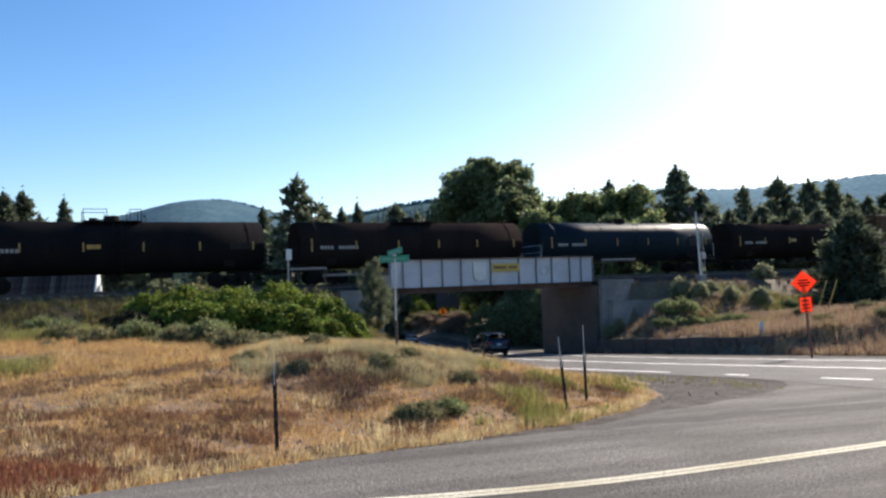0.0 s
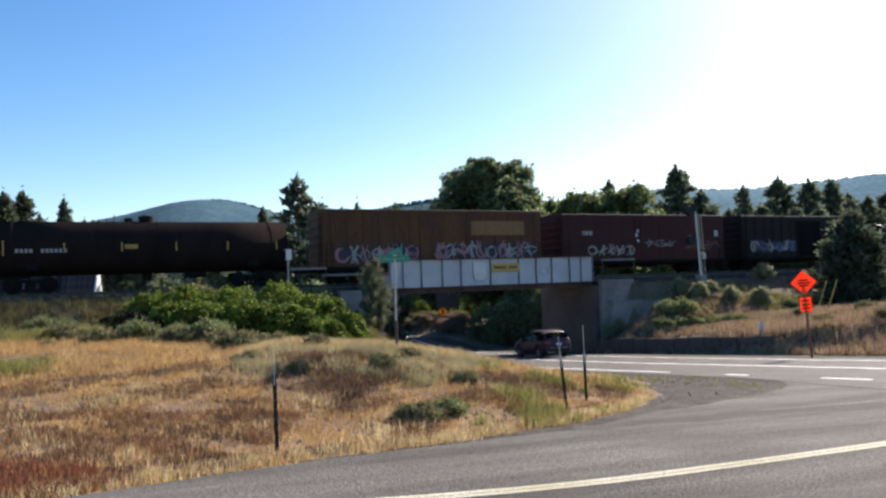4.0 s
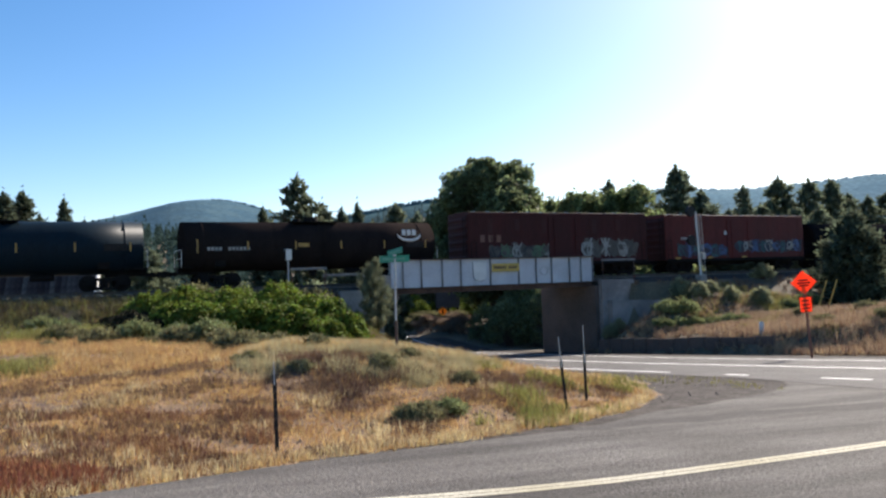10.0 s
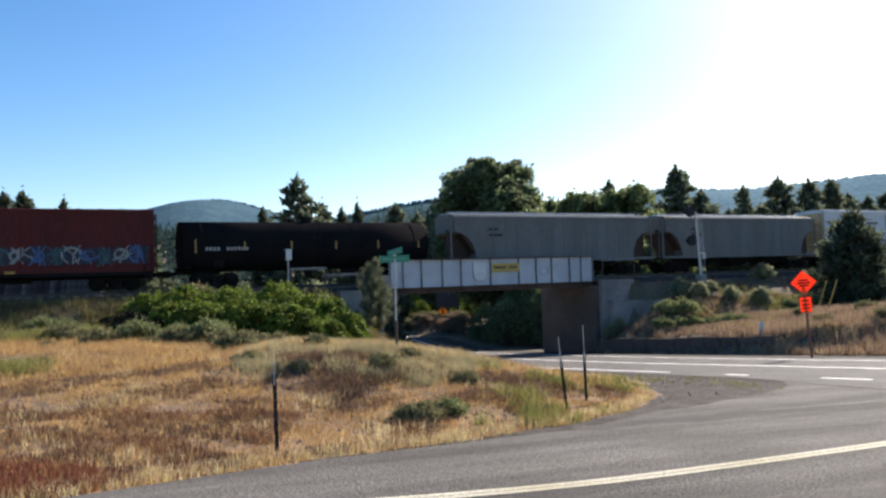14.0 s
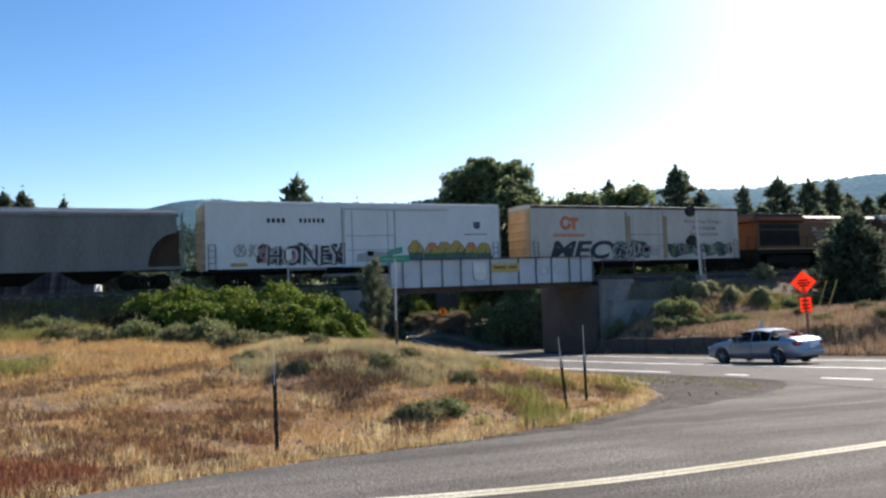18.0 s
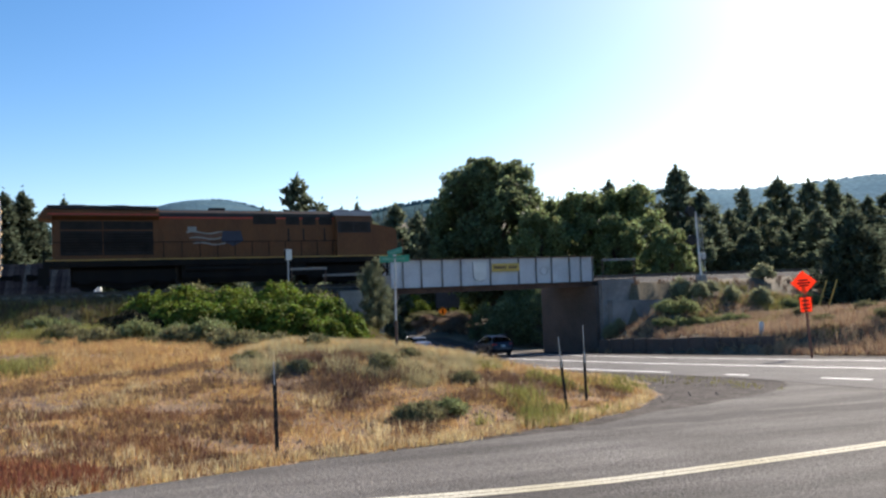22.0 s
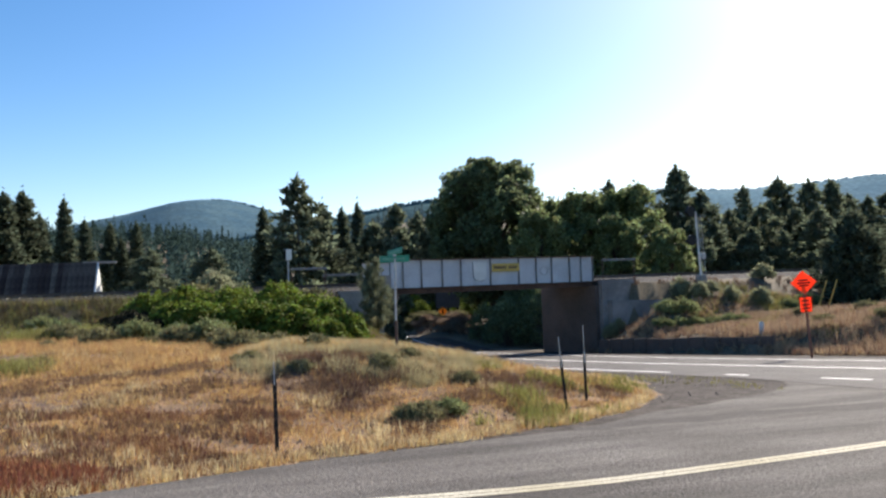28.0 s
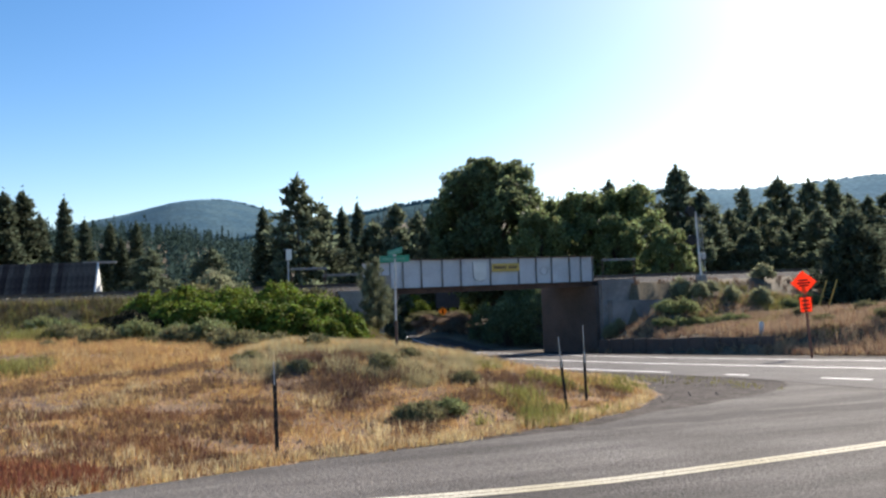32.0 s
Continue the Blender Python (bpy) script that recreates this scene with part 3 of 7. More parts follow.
def sage(name, material, r, n, seed, leaf=0.045, tall=1.0):
    """A low shrub: woody stems and a cushion of small leaves."""
    e = thing(name, pose(0, 0, 0), "", "shrub")
    rr = random.Random(seed)
    bm = B()
    pts, ups = [], []
    for k in range(16 if tall == 1.0 else 30):
        a, t = rr.uniform(0, 6.28), rr.uniform(0.15, 1.0)
        tip = Vector((math.cos(a) * r * t, math.sin(a) * r * t, r * (0.95 - 0.45 * t) * rr.uniform(0.75, 1.15)))
        if tall > 1.0:
            tip.z = tall * r * math.sqrt(1.02 - t * t) * rr.uniform(0.2, 1.0) + 0.15 * r
        tube(bm, (0, 0, -0.05), tip * 0.8, 0.018, 0.006, 4, False)
        c = RNG.normal(0, 0.2 * r, (n // 16, 3)) * (1, 1, 0.75) + np.array(tip)
        pts.append(c)
        ups.append(np.repeat([[tip.x * 0.6, tip.y * 0.6, r * 0.8]], len(c), axis=0) / r)
    part("woody_stem", bm, M_BARK, e)
    p = np.concatenate(pts)
    p[:, 2] = np.maximum(p[:, 2], 0.02)
    leaves("foliage", p, leaf, material, e, 2.4, np.concatenate(ups))
    return e


def place(template, spots, label, group):
    for k, (x, y, s) in enumerate(spots):
        m = Matrix.Translation((x, y, height(x, y) - 0.03)) @ Matrix.Rotation(k * 2.1, 4, "Z") @ Matrix.Diagonal((s, s, s * RNG.uniform(0.85, 1.1), 1))
        o = template if k == 0 else copy_thing(template, m)
        o.matrix_basis = m
        tagged(o, label, "shrub", group)


SAGE_A = sage("sagebrush", M_SAGE, 0.5, 2600, 1, 0.052)
SAGE_B = sage("sagebrush", M_SAGE, 0.5, 2400, 2, 0.054)
SAGE_C = sage("rabbitbrush", M_SAGE_GREEN, 0.6, 2600, 3, 0.058)
TRACKSIDE = scatter(16, -26, -14, 30, 44, lambda x, y: 3.6 < along(x, y)[1] < 10)
place(SAGE_A, [(-13.66, 43.6, 1.9), (-7.77, 46.6, 2.0), (-7.0, 46.9, 1.5), (-4.6, 45.6, 1.8), (-0.5, 14.0, 0.72), (-3.3, 20.4, 0.7), (-0.9, 18.6, 0.5), (-16.6, 34.5, 1.3), (-15.4, 34.0, 1.1), (-11.3, 32.4, 0.8), (-10.0, 30.0, 1.2),
               (-7.6, 27.2, 1.2), (-6.6, 26.6, 1.1), (-5.5, 25.4, 1.1), (-4.6, 25.6, 1.0), (-3.4, 25.0, 0.9), (0.4, 17.2, 0.5), (-1.4, 17.4, 0.6), (-13.6, 31.4, 1.2), (-6.3, 24.2, 1.1)] + [(x, y, RNG.uniform(0.32, 0.5)) for x, y, _ in scatter(5, -5.6, 0.4, 16.5, 23, in_field)] + [(x, y, RNG.uniform(0.5, 0.9)) for x, y, _ in scatter(4, -24, -6, 26, 34, in_field)] + [(x, y, RNG.uniform(0.4, 0.9)) for x, y, _ in TRACKSIDE[:9]],
      "low grey-green sagebrush on the dry field", "sagebrush on the field")
SAGE_D = sage("sagebrush", M_SAGE_GREY, 0.5, 2600, 4, 0.054, 1.75)
BRUSH = sage("dry_brush", M_BRUSH_DRY, 0.5, 1500, 5, 0.05)
place(SAGE_D, [(17.3, 58.4, 1.5), (16.3, 58.2, 1.2), (18.4, 57.5, 1.2), (19.6, 58.5, 1.0), (21.0, 57.9, 1.3), (23.2, 58.5, 1.4), (25.3, 63.0, 1.5), (12.3, 56.0, 0.9), (11.5, 55.6, 1.0), (-14.1, 47.6, 1.9), (-13.2, 47.9, 1.5), (-5.6, 48.2, 1.3)],
      "rounded grey-green sagebrush standing apart on the railway bank", "sagebrush on the bank")
place(BRUSH, [(0.9, 105.5, 2.0), (1.8, 104.0, 2.2), (-2.4, 104.6, 2.0), (-0.2, 102.5, 2.0), (1.2, 101.5, 2.0), (2.6, 102.0, 2.2), (-3.6, 105.6, 2.0), (0.6, 100.0, 1.8), (2.2, 98.5, 1.9), (-1.3, 103.6, 1.9)],
      "dry pinkish-brown brush on the earth bank", "dry brush")
place(SAGE_B, [(-5.0, 108.5, 2.2), (-4.0, 107.5, 2.4), (-2.8, 107.0, 2.3), (-1.6, 106.5, 2.3), (-0.5, 106.0, 2.2), (-3.6, 110.0, 2.2), (-1.0, 109.0, 2.2), (1.8, 107.0, 2.2), (21.2, 47.3, 1.0), (24.5, 46.0, 1.2), (20.2, 42.4, 1.0), (22.5, 40.5, 1.3)] + [(x, y, RNG.uniform(0.4, 0.8)) for x, y, _ in scatter(10, 12, 34, 40, 64, lambda x, y: road_offset(x, y) > 9.8 and along(x, y)[1] > 4.6)],
      "rounded grey-green sagebrush on the railway bank", "sagebrush on the bank")
place(SAGE_C, [(15.1, 53.7, 1.45), (16.2, 54.0, 1.5), (14.1, 51.8, 0.95), (15.4, 52.3, 0.9), (16.5, 52.6, 0.95), (17.7, 52.9, 1.0), (18.6, 51.9, 1.1), (19.3, 51.7, 0.9),
               (-5.3, 46.0, 1.3), (-12.6, 32.6, 1.2), (-9.0, 30.4, 1.2), (-17.5, 36.5, 1.3), (-19.5, 38.5, 1.2), (25.4, 58.8, 1.1), (27.4, 60.1, 1.2), (30, 57, 1.4), (0.0, 14.4, 0.5), (-6.2, 45.2, 1.1), (-10.6, 31.6, 1.0)] + [(x, y, RNG.uniform(0.4, 0.8)) for x, y, _ in TRACKSIDE[9:]],
      "green rabbitbrush with fine pale leaves", "rabbitbrush")


def leafy_bush(x, y, r, top, n, seed, material=M_LEAF_BUSH, label="dense bright green leafy bush below the embankment", leaf=0.115):
    """A mound of separate leafy lobes on forking stems, its crown at the height top."""
    z = height(x, y) - 0.1
    h = top - z
    e = thing("leafy_bush", Matrix.Translation((x, y, z)), label, "bush", "green bushes")
    rr = random.Random(seed)
    bm, pts, ups = B(), [], []
    lobes = 34
    for k in range(lobes):
        a, u = k * 2.4 + rr.uniform(-0.4, 0.4), (k + 0.5) / lobes
        el = math.asin(u) * rr.uniform(0.85, 1.0)
        q = min(r, h) * rr.uniform(0.14, 0.32)
        lift = rr.uniform(0.72, 1.0)
        c = Vector((math.cos(a) * math.cos(el) * (r - q) * lift, math.sin(a) * math.cos(el) * (r - q) * lift, max(0.12 * h, math.sin(el) * (h - q * 1.15) * (0.8 + 0.2 * lift))))
        tube(bm, (c.x * 0.15, c.y * 0.15, -0.1), c, 0.04, 0.012, 5, False)
        m = n // lobes
        d = RNG.normal(size=(m, 3))
        d /= np.linalg.norm(d, axis=1)[:, None]
        d[:, 2] = np.where(d[:, 2] < -0.35, -d[:, 2], d[:, 2])
        rad = RNG.uniform(0.66, 1.0, (m, 1)) + 0.22 * np.abs(RNG.normal(size=(m, 1)))
        pts.append(np.array(c) + d * rad * (q, q, q * 1.15))
        ups.append(d + (0, 0, 0.5))
    part("woody_stem", bm, M_BARK, e)
    p, u = np.concatenate(pts), np.concatenate(ups)
    ok = p[:, 2] > -0.05
    leaves("foliage", p[ok], leaf, material, e, 1.4, np.cross(u[ok], RNG.normal(size=(ok.sum(), 3))))
    return e


# Leaves coloured near black for the shaded end of the green bushes.
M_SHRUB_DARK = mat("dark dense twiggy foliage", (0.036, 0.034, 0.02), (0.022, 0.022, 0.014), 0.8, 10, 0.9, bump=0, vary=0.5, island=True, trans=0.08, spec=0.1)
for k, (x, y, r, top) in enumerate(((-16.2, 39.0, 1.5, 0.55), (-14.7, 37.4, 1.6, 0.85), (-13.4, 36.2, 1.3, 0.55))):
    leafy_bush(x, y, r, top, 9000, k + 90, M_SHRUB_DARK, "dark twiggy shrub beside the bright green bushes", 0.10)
for k, (x, y, r, top) in enumerate(((-14.6, 40.0, 2.0, 1.65), (-12.6, 39.2, 2.2, 1.95), (-10.2, 38.8, 2.3, 1.85), (-7.9, 38.4, 2.2, 2.0), (-5.9, 37.4, 1.9, 1.45), (-4.5, 36.0, 1.35, 0.65), (-12.6, 37.2, 1.5, 1.2), (-11.1, 36.2, 1.8, 1.25), (-8.9, 35.7, 1.8, 1.3), (-6.8, 35.2, 1.7, 1.0), (-5.2, 34.6, 1.2, 0.35))):
    leafy_bush(x, y, r, top, 15000, k + 20)
for k, (x, y, r, top) in enumerate(((6.4, 80, 3.0, 0.2), (9.5, 78, 3.4, 1.0), (4.6, 87, 2.6, -0.6), (7.6, 88, 3.2, 0.8))):
    leafy_bush(x, y, r, top, 5000, k + 60, M_LEAF_TREE, "dark green bush in the shade beyond the bridge", 0.16)
for k, (x, y, r, top) in enumerate(((2.9, 117, 2.4, 0.5), (3.6, 111, 1.9, -0.3), (4.9, 116, 1.8, -0.4), (-4.4, 118, 1.9, 0.2), (-6.5, 119, 1.8, 0.6), (-3.4, 112, 1.7, -0.6), (-1.9, 121, 1.8, -1.0))):
    leafy_bush(x, y, r, top, 3000, k + 80, M_LEAF_BUSH, "sunlit green bush on the earth bank beyond the bridge", 0.16)

# the slender juniper by the abutment
jun = thing("juniper", Matrix.Translation((-4.2, 46.6, height(-4.2, 46.6) - 0.1)), "slender pale grey-green juniper beside the bridge", "tree")
part("trunk", tube(B(), (0, 0, 0), (0.1, 0, 4.2), 0.09, 0.02, 6), M_BARK, jun)
bm, jp, ju = B(), [], []
for k in range(115):
    z, a = 0.15 + 3.9 * RNG.random() ** 1.2, RNG.uniform(0, 6.28)
    L = (1.65 - 0.27 * z) * RNG.uniform(0.4, 1.05)
    tip = np.array((math.cos(a) * L, math.sin(a) * L, 0.5 + 0.5 * L))
    tube(bm, (0, 0, z), tuple(np.array((0, 0, z)) + tip * 0.9), 0.02, 0.006, 4, False)
    u = RNG.uniform(0.25, 1.0, (150, 1))
    jp.append(np.array((0, 0, z)) + u * tip + RNG.normal(0, 0.085, (150, 3)))
    ju.append(np.repeat([tip / np.linalg.norm(tip) + (0, 0, 0.5)], 150, axis=0))
tagged(part("limb", bm, M_BARK, jun), kind="stuff")
leaves("foliage", np.concatenate(jp), 0.05, mat("grey-green juniper sprays", (0.19, 0.205, 0.125), (0.14, 0.155, 0.10), 1.5, 15, 0.9, bump=0, vary=0.4, island=True, trans=0.3, spec=0.1), jun, 3.2, np.concatenate(ju))


def pine(name, h, w, seed, dens=1.0, bare=0.12, mat_=None, label="", leaf=0.34, taper=0.75, limbs=80):
    """A conifer: tapered trunk, limbs that carry separate tufts of needles, an uneven outline with gaps."""
    e = thing(name, pose(0, 0, 0), label, "tree")
    rr = random.Random(seed)
    part("trunk", tube(B(), (0, 0, -0.5), (0, 0, h * 0.97), h * 0.017, 0.03, 7), M_BARK, e)
    bm, pts, ups = B(), [], []
    for k in range(limbs):
        t, a = (k + rr.random()) / limbs, k * 2.4 + rr.uniform(-0.5, 0.5)
        z = h * (bare + (1 - bare) * t * 0.985)
        lump = 1 + 0.75 * noise.noise((math.cos(a) * 1.1, math.sin(a) * 1.1, t * 6 + seed))
        L = w * 0.5 * (1 - t) ** taper * min(1, 0.45 + 2.2 * t) * rr.uniform(0.6, 1.08) * lump + 0.05
        drop = L * (-0.22 + 0.75 * t)
        tip = np.array((math.cos(a) * L, math.sin(a) * L, drop))
        if L > 0.4:
            tube(bm, (0, 0, z), (tip[0], tip[1], z + drop), 0.04 * h / 16, 0.01, 4, False)
        m = 1 + int(L * 1.5)
        for j in range(m):
            u = 1.0 - 0.75 * j / m * rr.uniform(0.7, 1.0)
            side = RNG.normal(0, 0.16 * L * (1.1 - u) + 0.05, 3)
            c = np.array((0, 0, z)) + tip * u + side * (1, 1, 0.5)
            q = (0.26 + 0.13 * L) * rr.uniform(0.65, 1.3)
            n = int(22 * dens * (0.35 + q))
            d = RNG.normal(size=(n, 3))
            pts.append(c + d * (q * 0.62, q * 0.62, q * 0.42))
            ups.append(d * 0.6 + (math.cos(a) * 0.5, math.sin(a) * 0.5, 0.45))
    top = RNG.normal(size=(40, 3)) * (0.10, 0.10, 0.45) + (0, 0, h * 0.975)
    pts.append(top)
    ups.append(np.repeat([[0, 0, 1.0]], 40, axis=0))
    tagged(part("limb", bm, M_BARK, e), kind="stuff")
    leaves("crown", np.concatenate(pts), leaf, mat_ or M_NEEDLE, e, 1.9, np.concatenate(ups))
    return e


def broad(name, h, w, seed, masses, n, label, leaf=0.30, low=0.2, mat_=None):
    """A broadleaf tree: trunk, forking limbs, boughs of many leaf clumps with shaded gaps between them."""
    e = thing(name, pose(0, 0, 0), label, "tree")
    rr = random.Random(seed)
    part("trunk", tube(B(), (0, 0, -0.5), (0, 0, h * 0.45), h * 0.022, h * 0.014, 8), M_BARK, e)
    bm, pts = B(), []
    clumps = 13
    for k in range(masses):
        u = (k + 0.5) / masses
        a, zz = k * 2.4 + rr.uniform(-0.5, 0.5), low + (0.95 - low) * u
        rad = w * 0.5 * math.sqrt(max(0.03, 1 - ((zz - 0.50) / 0.52) ** 2))
        big = w * rr.uniform(0.08, 0.15)
        out = rr.uniform(0.82, 1.05) if k % 3 else rr.uniform(0.25, 0.7)
        c = Vector((math.cos(a) * (rad - big * 0.75) * out, math.sin(a) * (rad - big * 0.75) * out, min(h * zz, h - big * rr.uniform(0.75, 1.2))))
        tube(bm, (0, 0, h * min(0.42, zz * 0.7)), c, h * 0.008, 0.03, 5, False)
        for j in range(clumps):
            d = Vector((rr.gauss(0, 1), rr.gauss(0, 1), rr.gauss(0.15, 1))).normalized()
            cc = c + d * big * rr.uniform(0.55, 1.0)
            q = big * rr.uniform(0.3, 0.62)
            tube(bm, c, cc, 0.03, 0.012, 3, False)
            pts.append(shell(cc, (q, q, q * 0.75), n // (masses * clumps)))
        pts.append(shell(c, (big * 0.7, big * 0.7, big * 0.6), n // (masses * 4)))
    tagged(part("limb", bm, M_BARK, e), kind="stuff")
    leaves("crown", np.concatenate(pts), leaf, mat_ or M_LEAF_TREE, e)
    return e


PINES = [pine("pine", 16, 8.6, 31, 1.6, 0.10, taper=0.62), pine("pine", 16, 7.6, 32, 1.6, 0.07, taper=0.7), pine("pine", 16, 9.6, 33, 1.6, 0.03, taper=0.6), pine("fir", 16, 5.4, 34, 1.7, 0.02, mat_=M_NEEDLE_DARK, leaf=0.32, taper=0.85, limbs=130)]
LAB = ("tall dark green pine with a ragged crown", "slim dark green pine behind the railway", "full dark green pine behind the railway", "narrow spire-shaped fir toned dark")


def plant(kind, x, y, top, spread=1.0, template=None, tall=16, base=None, label="", group=""):
    """Stands a tree at x, y so that its tip is at the height top."""
    z = height(x, y) - 0.2 if base is None else base
    s = (top - z) / tall
    m = Matrix.Translation((x, y, z)) @ Matrix.Rotation(x * 3.7 + y, 4, "Z") @ Matrix.Diagonal((s * spread, s * spread, s, 1))
    t = template or PINES[kind]
    if "used" in t:
        t = copy_thing(t, m)
    else:
        t["used"] = 1
    t.matrix_basis = m
    return tagged(t, label or LAB[kind], "tree", group or "pines behind the railway")


# trees behind the railway: kind, x, y, tip height, spread; left ones mostly dark-toned firs
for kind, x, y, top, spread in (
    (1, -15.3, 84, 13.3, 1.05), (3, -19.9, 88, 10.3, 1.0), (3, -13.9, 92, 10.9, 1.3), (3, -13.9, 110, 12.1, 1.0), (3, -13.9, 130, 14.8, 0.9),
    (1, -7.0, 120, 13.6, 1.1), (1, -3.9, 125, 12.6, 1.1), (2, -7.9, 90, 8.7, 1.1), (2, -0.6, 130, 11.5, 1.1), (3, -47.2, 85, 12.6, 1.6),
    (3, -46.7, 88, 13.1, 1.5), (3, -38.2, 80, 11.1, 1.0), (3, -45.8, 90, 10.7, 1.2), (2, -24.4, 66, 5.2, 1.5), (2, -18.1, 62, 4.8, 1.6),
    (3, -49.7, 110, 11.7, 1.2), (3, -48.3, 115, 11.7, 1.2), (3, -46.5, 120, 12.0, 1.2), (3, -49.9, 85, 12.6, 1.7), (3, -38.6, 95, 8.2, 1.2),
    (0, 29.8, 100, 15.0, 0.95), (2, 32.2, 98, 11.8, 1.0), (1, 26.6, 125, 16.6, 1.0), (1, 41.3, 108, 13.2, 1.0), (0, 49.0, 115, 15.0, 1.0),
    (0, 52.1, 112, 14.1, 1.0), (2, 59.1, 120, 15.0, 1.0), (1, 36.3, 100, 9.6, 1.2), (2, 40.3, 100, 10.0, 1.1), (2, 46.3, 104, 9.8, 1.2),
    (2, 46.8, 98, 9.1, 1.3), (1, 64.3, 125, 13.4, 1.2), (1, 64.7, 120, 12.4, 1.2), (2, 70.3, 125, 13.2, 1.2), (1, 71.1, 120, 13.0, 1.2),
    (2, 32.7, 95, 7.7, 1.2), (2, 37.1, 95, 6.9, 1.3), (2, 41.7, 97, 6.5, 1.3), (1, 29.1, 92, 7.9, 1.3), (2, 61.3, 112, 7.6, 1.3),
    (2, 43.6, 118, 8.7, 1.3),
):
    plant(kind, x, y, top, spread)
OAK = broad("oak", 18, 13.6, 41, 84, 62000, "", 0.29)
# Cottonwood leaf colour raised to stand for backlit, sunlit rims.
OAK2 = broad("cottonwood", 12, 7.6, 42, 66, 26000, "", 0.26, 0.08, mat("bright cottonwood leaves", (0.20, 0.235, 0.10), (0.155, 0.19, 0.08), 0.35, 6, 0.6, bump=0, vary=0.5, island=True, trans=0.55, spec=0.3))
LO = "large rounded deep green broadleaf tree"
plant(0, 6.07, 100, 16.9, 1.0, OAK, 18, label=LO, group="broadleaf trees")
plant(0, 10.6, 86, 9.4, 0.85, OAK2, 12, label="medium green cottonwood with sunlit leaves", group="broadleaf trees")
for x, y, top, w in ((16.5, 90, 11.4, 1.0), (21.5, 92, 12.2, 1.0), (23.2, 82, 6.8, 0.9), (13.0, 98, 11.3, 0.9), (19.0, 86, 8.4, 0.9), (1.4, 128, 13.8, 0.7), (25.8, 84, 3.5, 1.0), (9.4, 96, 3.6, 1.3), (10.8, 92, 1.8, 1.3)):
    plant(0, x, y, top, w, OAK2, 12, label="medium green cottonwood with sunlit leaves", group="broadleaf trees")
spruce = pine("spruce", 6, 5.6, 51, 1.8, 0.03, mat_=M_NEEDLE_DARK, leaf=0.19, taper=0.75, limbs=170)
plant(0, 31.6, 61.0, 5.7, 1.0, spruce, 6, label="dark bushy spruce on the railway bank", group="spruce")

# woods on the hills, too many to count, with haze in the needle colour
def woods(name, spots, hmin, hmax, material, label):
    p, u, sz = [], [], []
    for x, y in spots:
        z, h = height(x, y), RNG.uniform(hmin, hmax) * (1.25 if RNG.random() < 0.12 else 1.0)
        w, fat, m = h * RNG.uniform(0.11, 0.19), RNG.uniform(0.55, 1.0), 40
        t, a = RNG.random(m) ** 1.15, RNG.uniform(0, 6.28, m)
        rad = w * (1 - t) ** fat * np.sqrt(RNG.random(m)) * RNG.uniform(0.6, 1.2, m)
        p.append(np.c_[x + rad * np.cos(a), y + rad * np.sin(a), z + h * (0.04 + 0.96 * t)])
        u.append(np.c_[np.cos(a), np.sin(a), -0.3 + 1.6 * t])
        sz.append(h * (0.12 - 0.06 * t))
    return tagged(leaves(name, np.concatenate(p), np.concatenate(sz), material, None, 1.7, np.concatenate(u)), label, "woods", kind="stuff")


def wood_spots(n, x0, x1, y0, y1):
    out = []
    while len(out) < n:
        x, y = RNG.uniform(x0, x1), RNG.uniform(y0, y1)
        if along(x, y)[1] < -14 and abs(road_offset(x, y)) > (28 if y < 150 else 8):
            out.append((x, y))
    return out


woods("hill_woods", wood_spots(4200, -240, 5, 215, 430), 4.5, 8.0, M_WOODS_HAZE, "dark conifer woods on the near hillside")
woods("valley_woods", wood_spots(170, -75, 14, 118, 200), 7, 11, M_WOODS_HAZE, "dark conifer woods behind the railway")
woods("bank_woods", wood_spots(300, 20, 190, 135, 330), 10, 16, M_NEEDLE_HAZE, "dark conifer woods beyond the bank")
woods("ridge_woods", wood_spots(900, -110, 260, 380, 640), 7, 11, M_NEEDLE_HAZE, "blue-green conifer woods on the far hillside")

# mountains; the haze of distance is painted into their base colours
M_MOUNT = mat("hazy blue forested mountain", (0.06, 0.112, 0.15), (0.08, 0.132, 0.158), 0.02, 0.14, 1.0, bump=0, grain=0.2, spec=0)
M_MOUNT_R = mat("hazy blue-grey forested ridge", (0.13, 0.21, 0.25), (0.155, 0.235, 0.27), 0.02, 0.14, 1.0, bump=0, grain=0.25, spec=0)


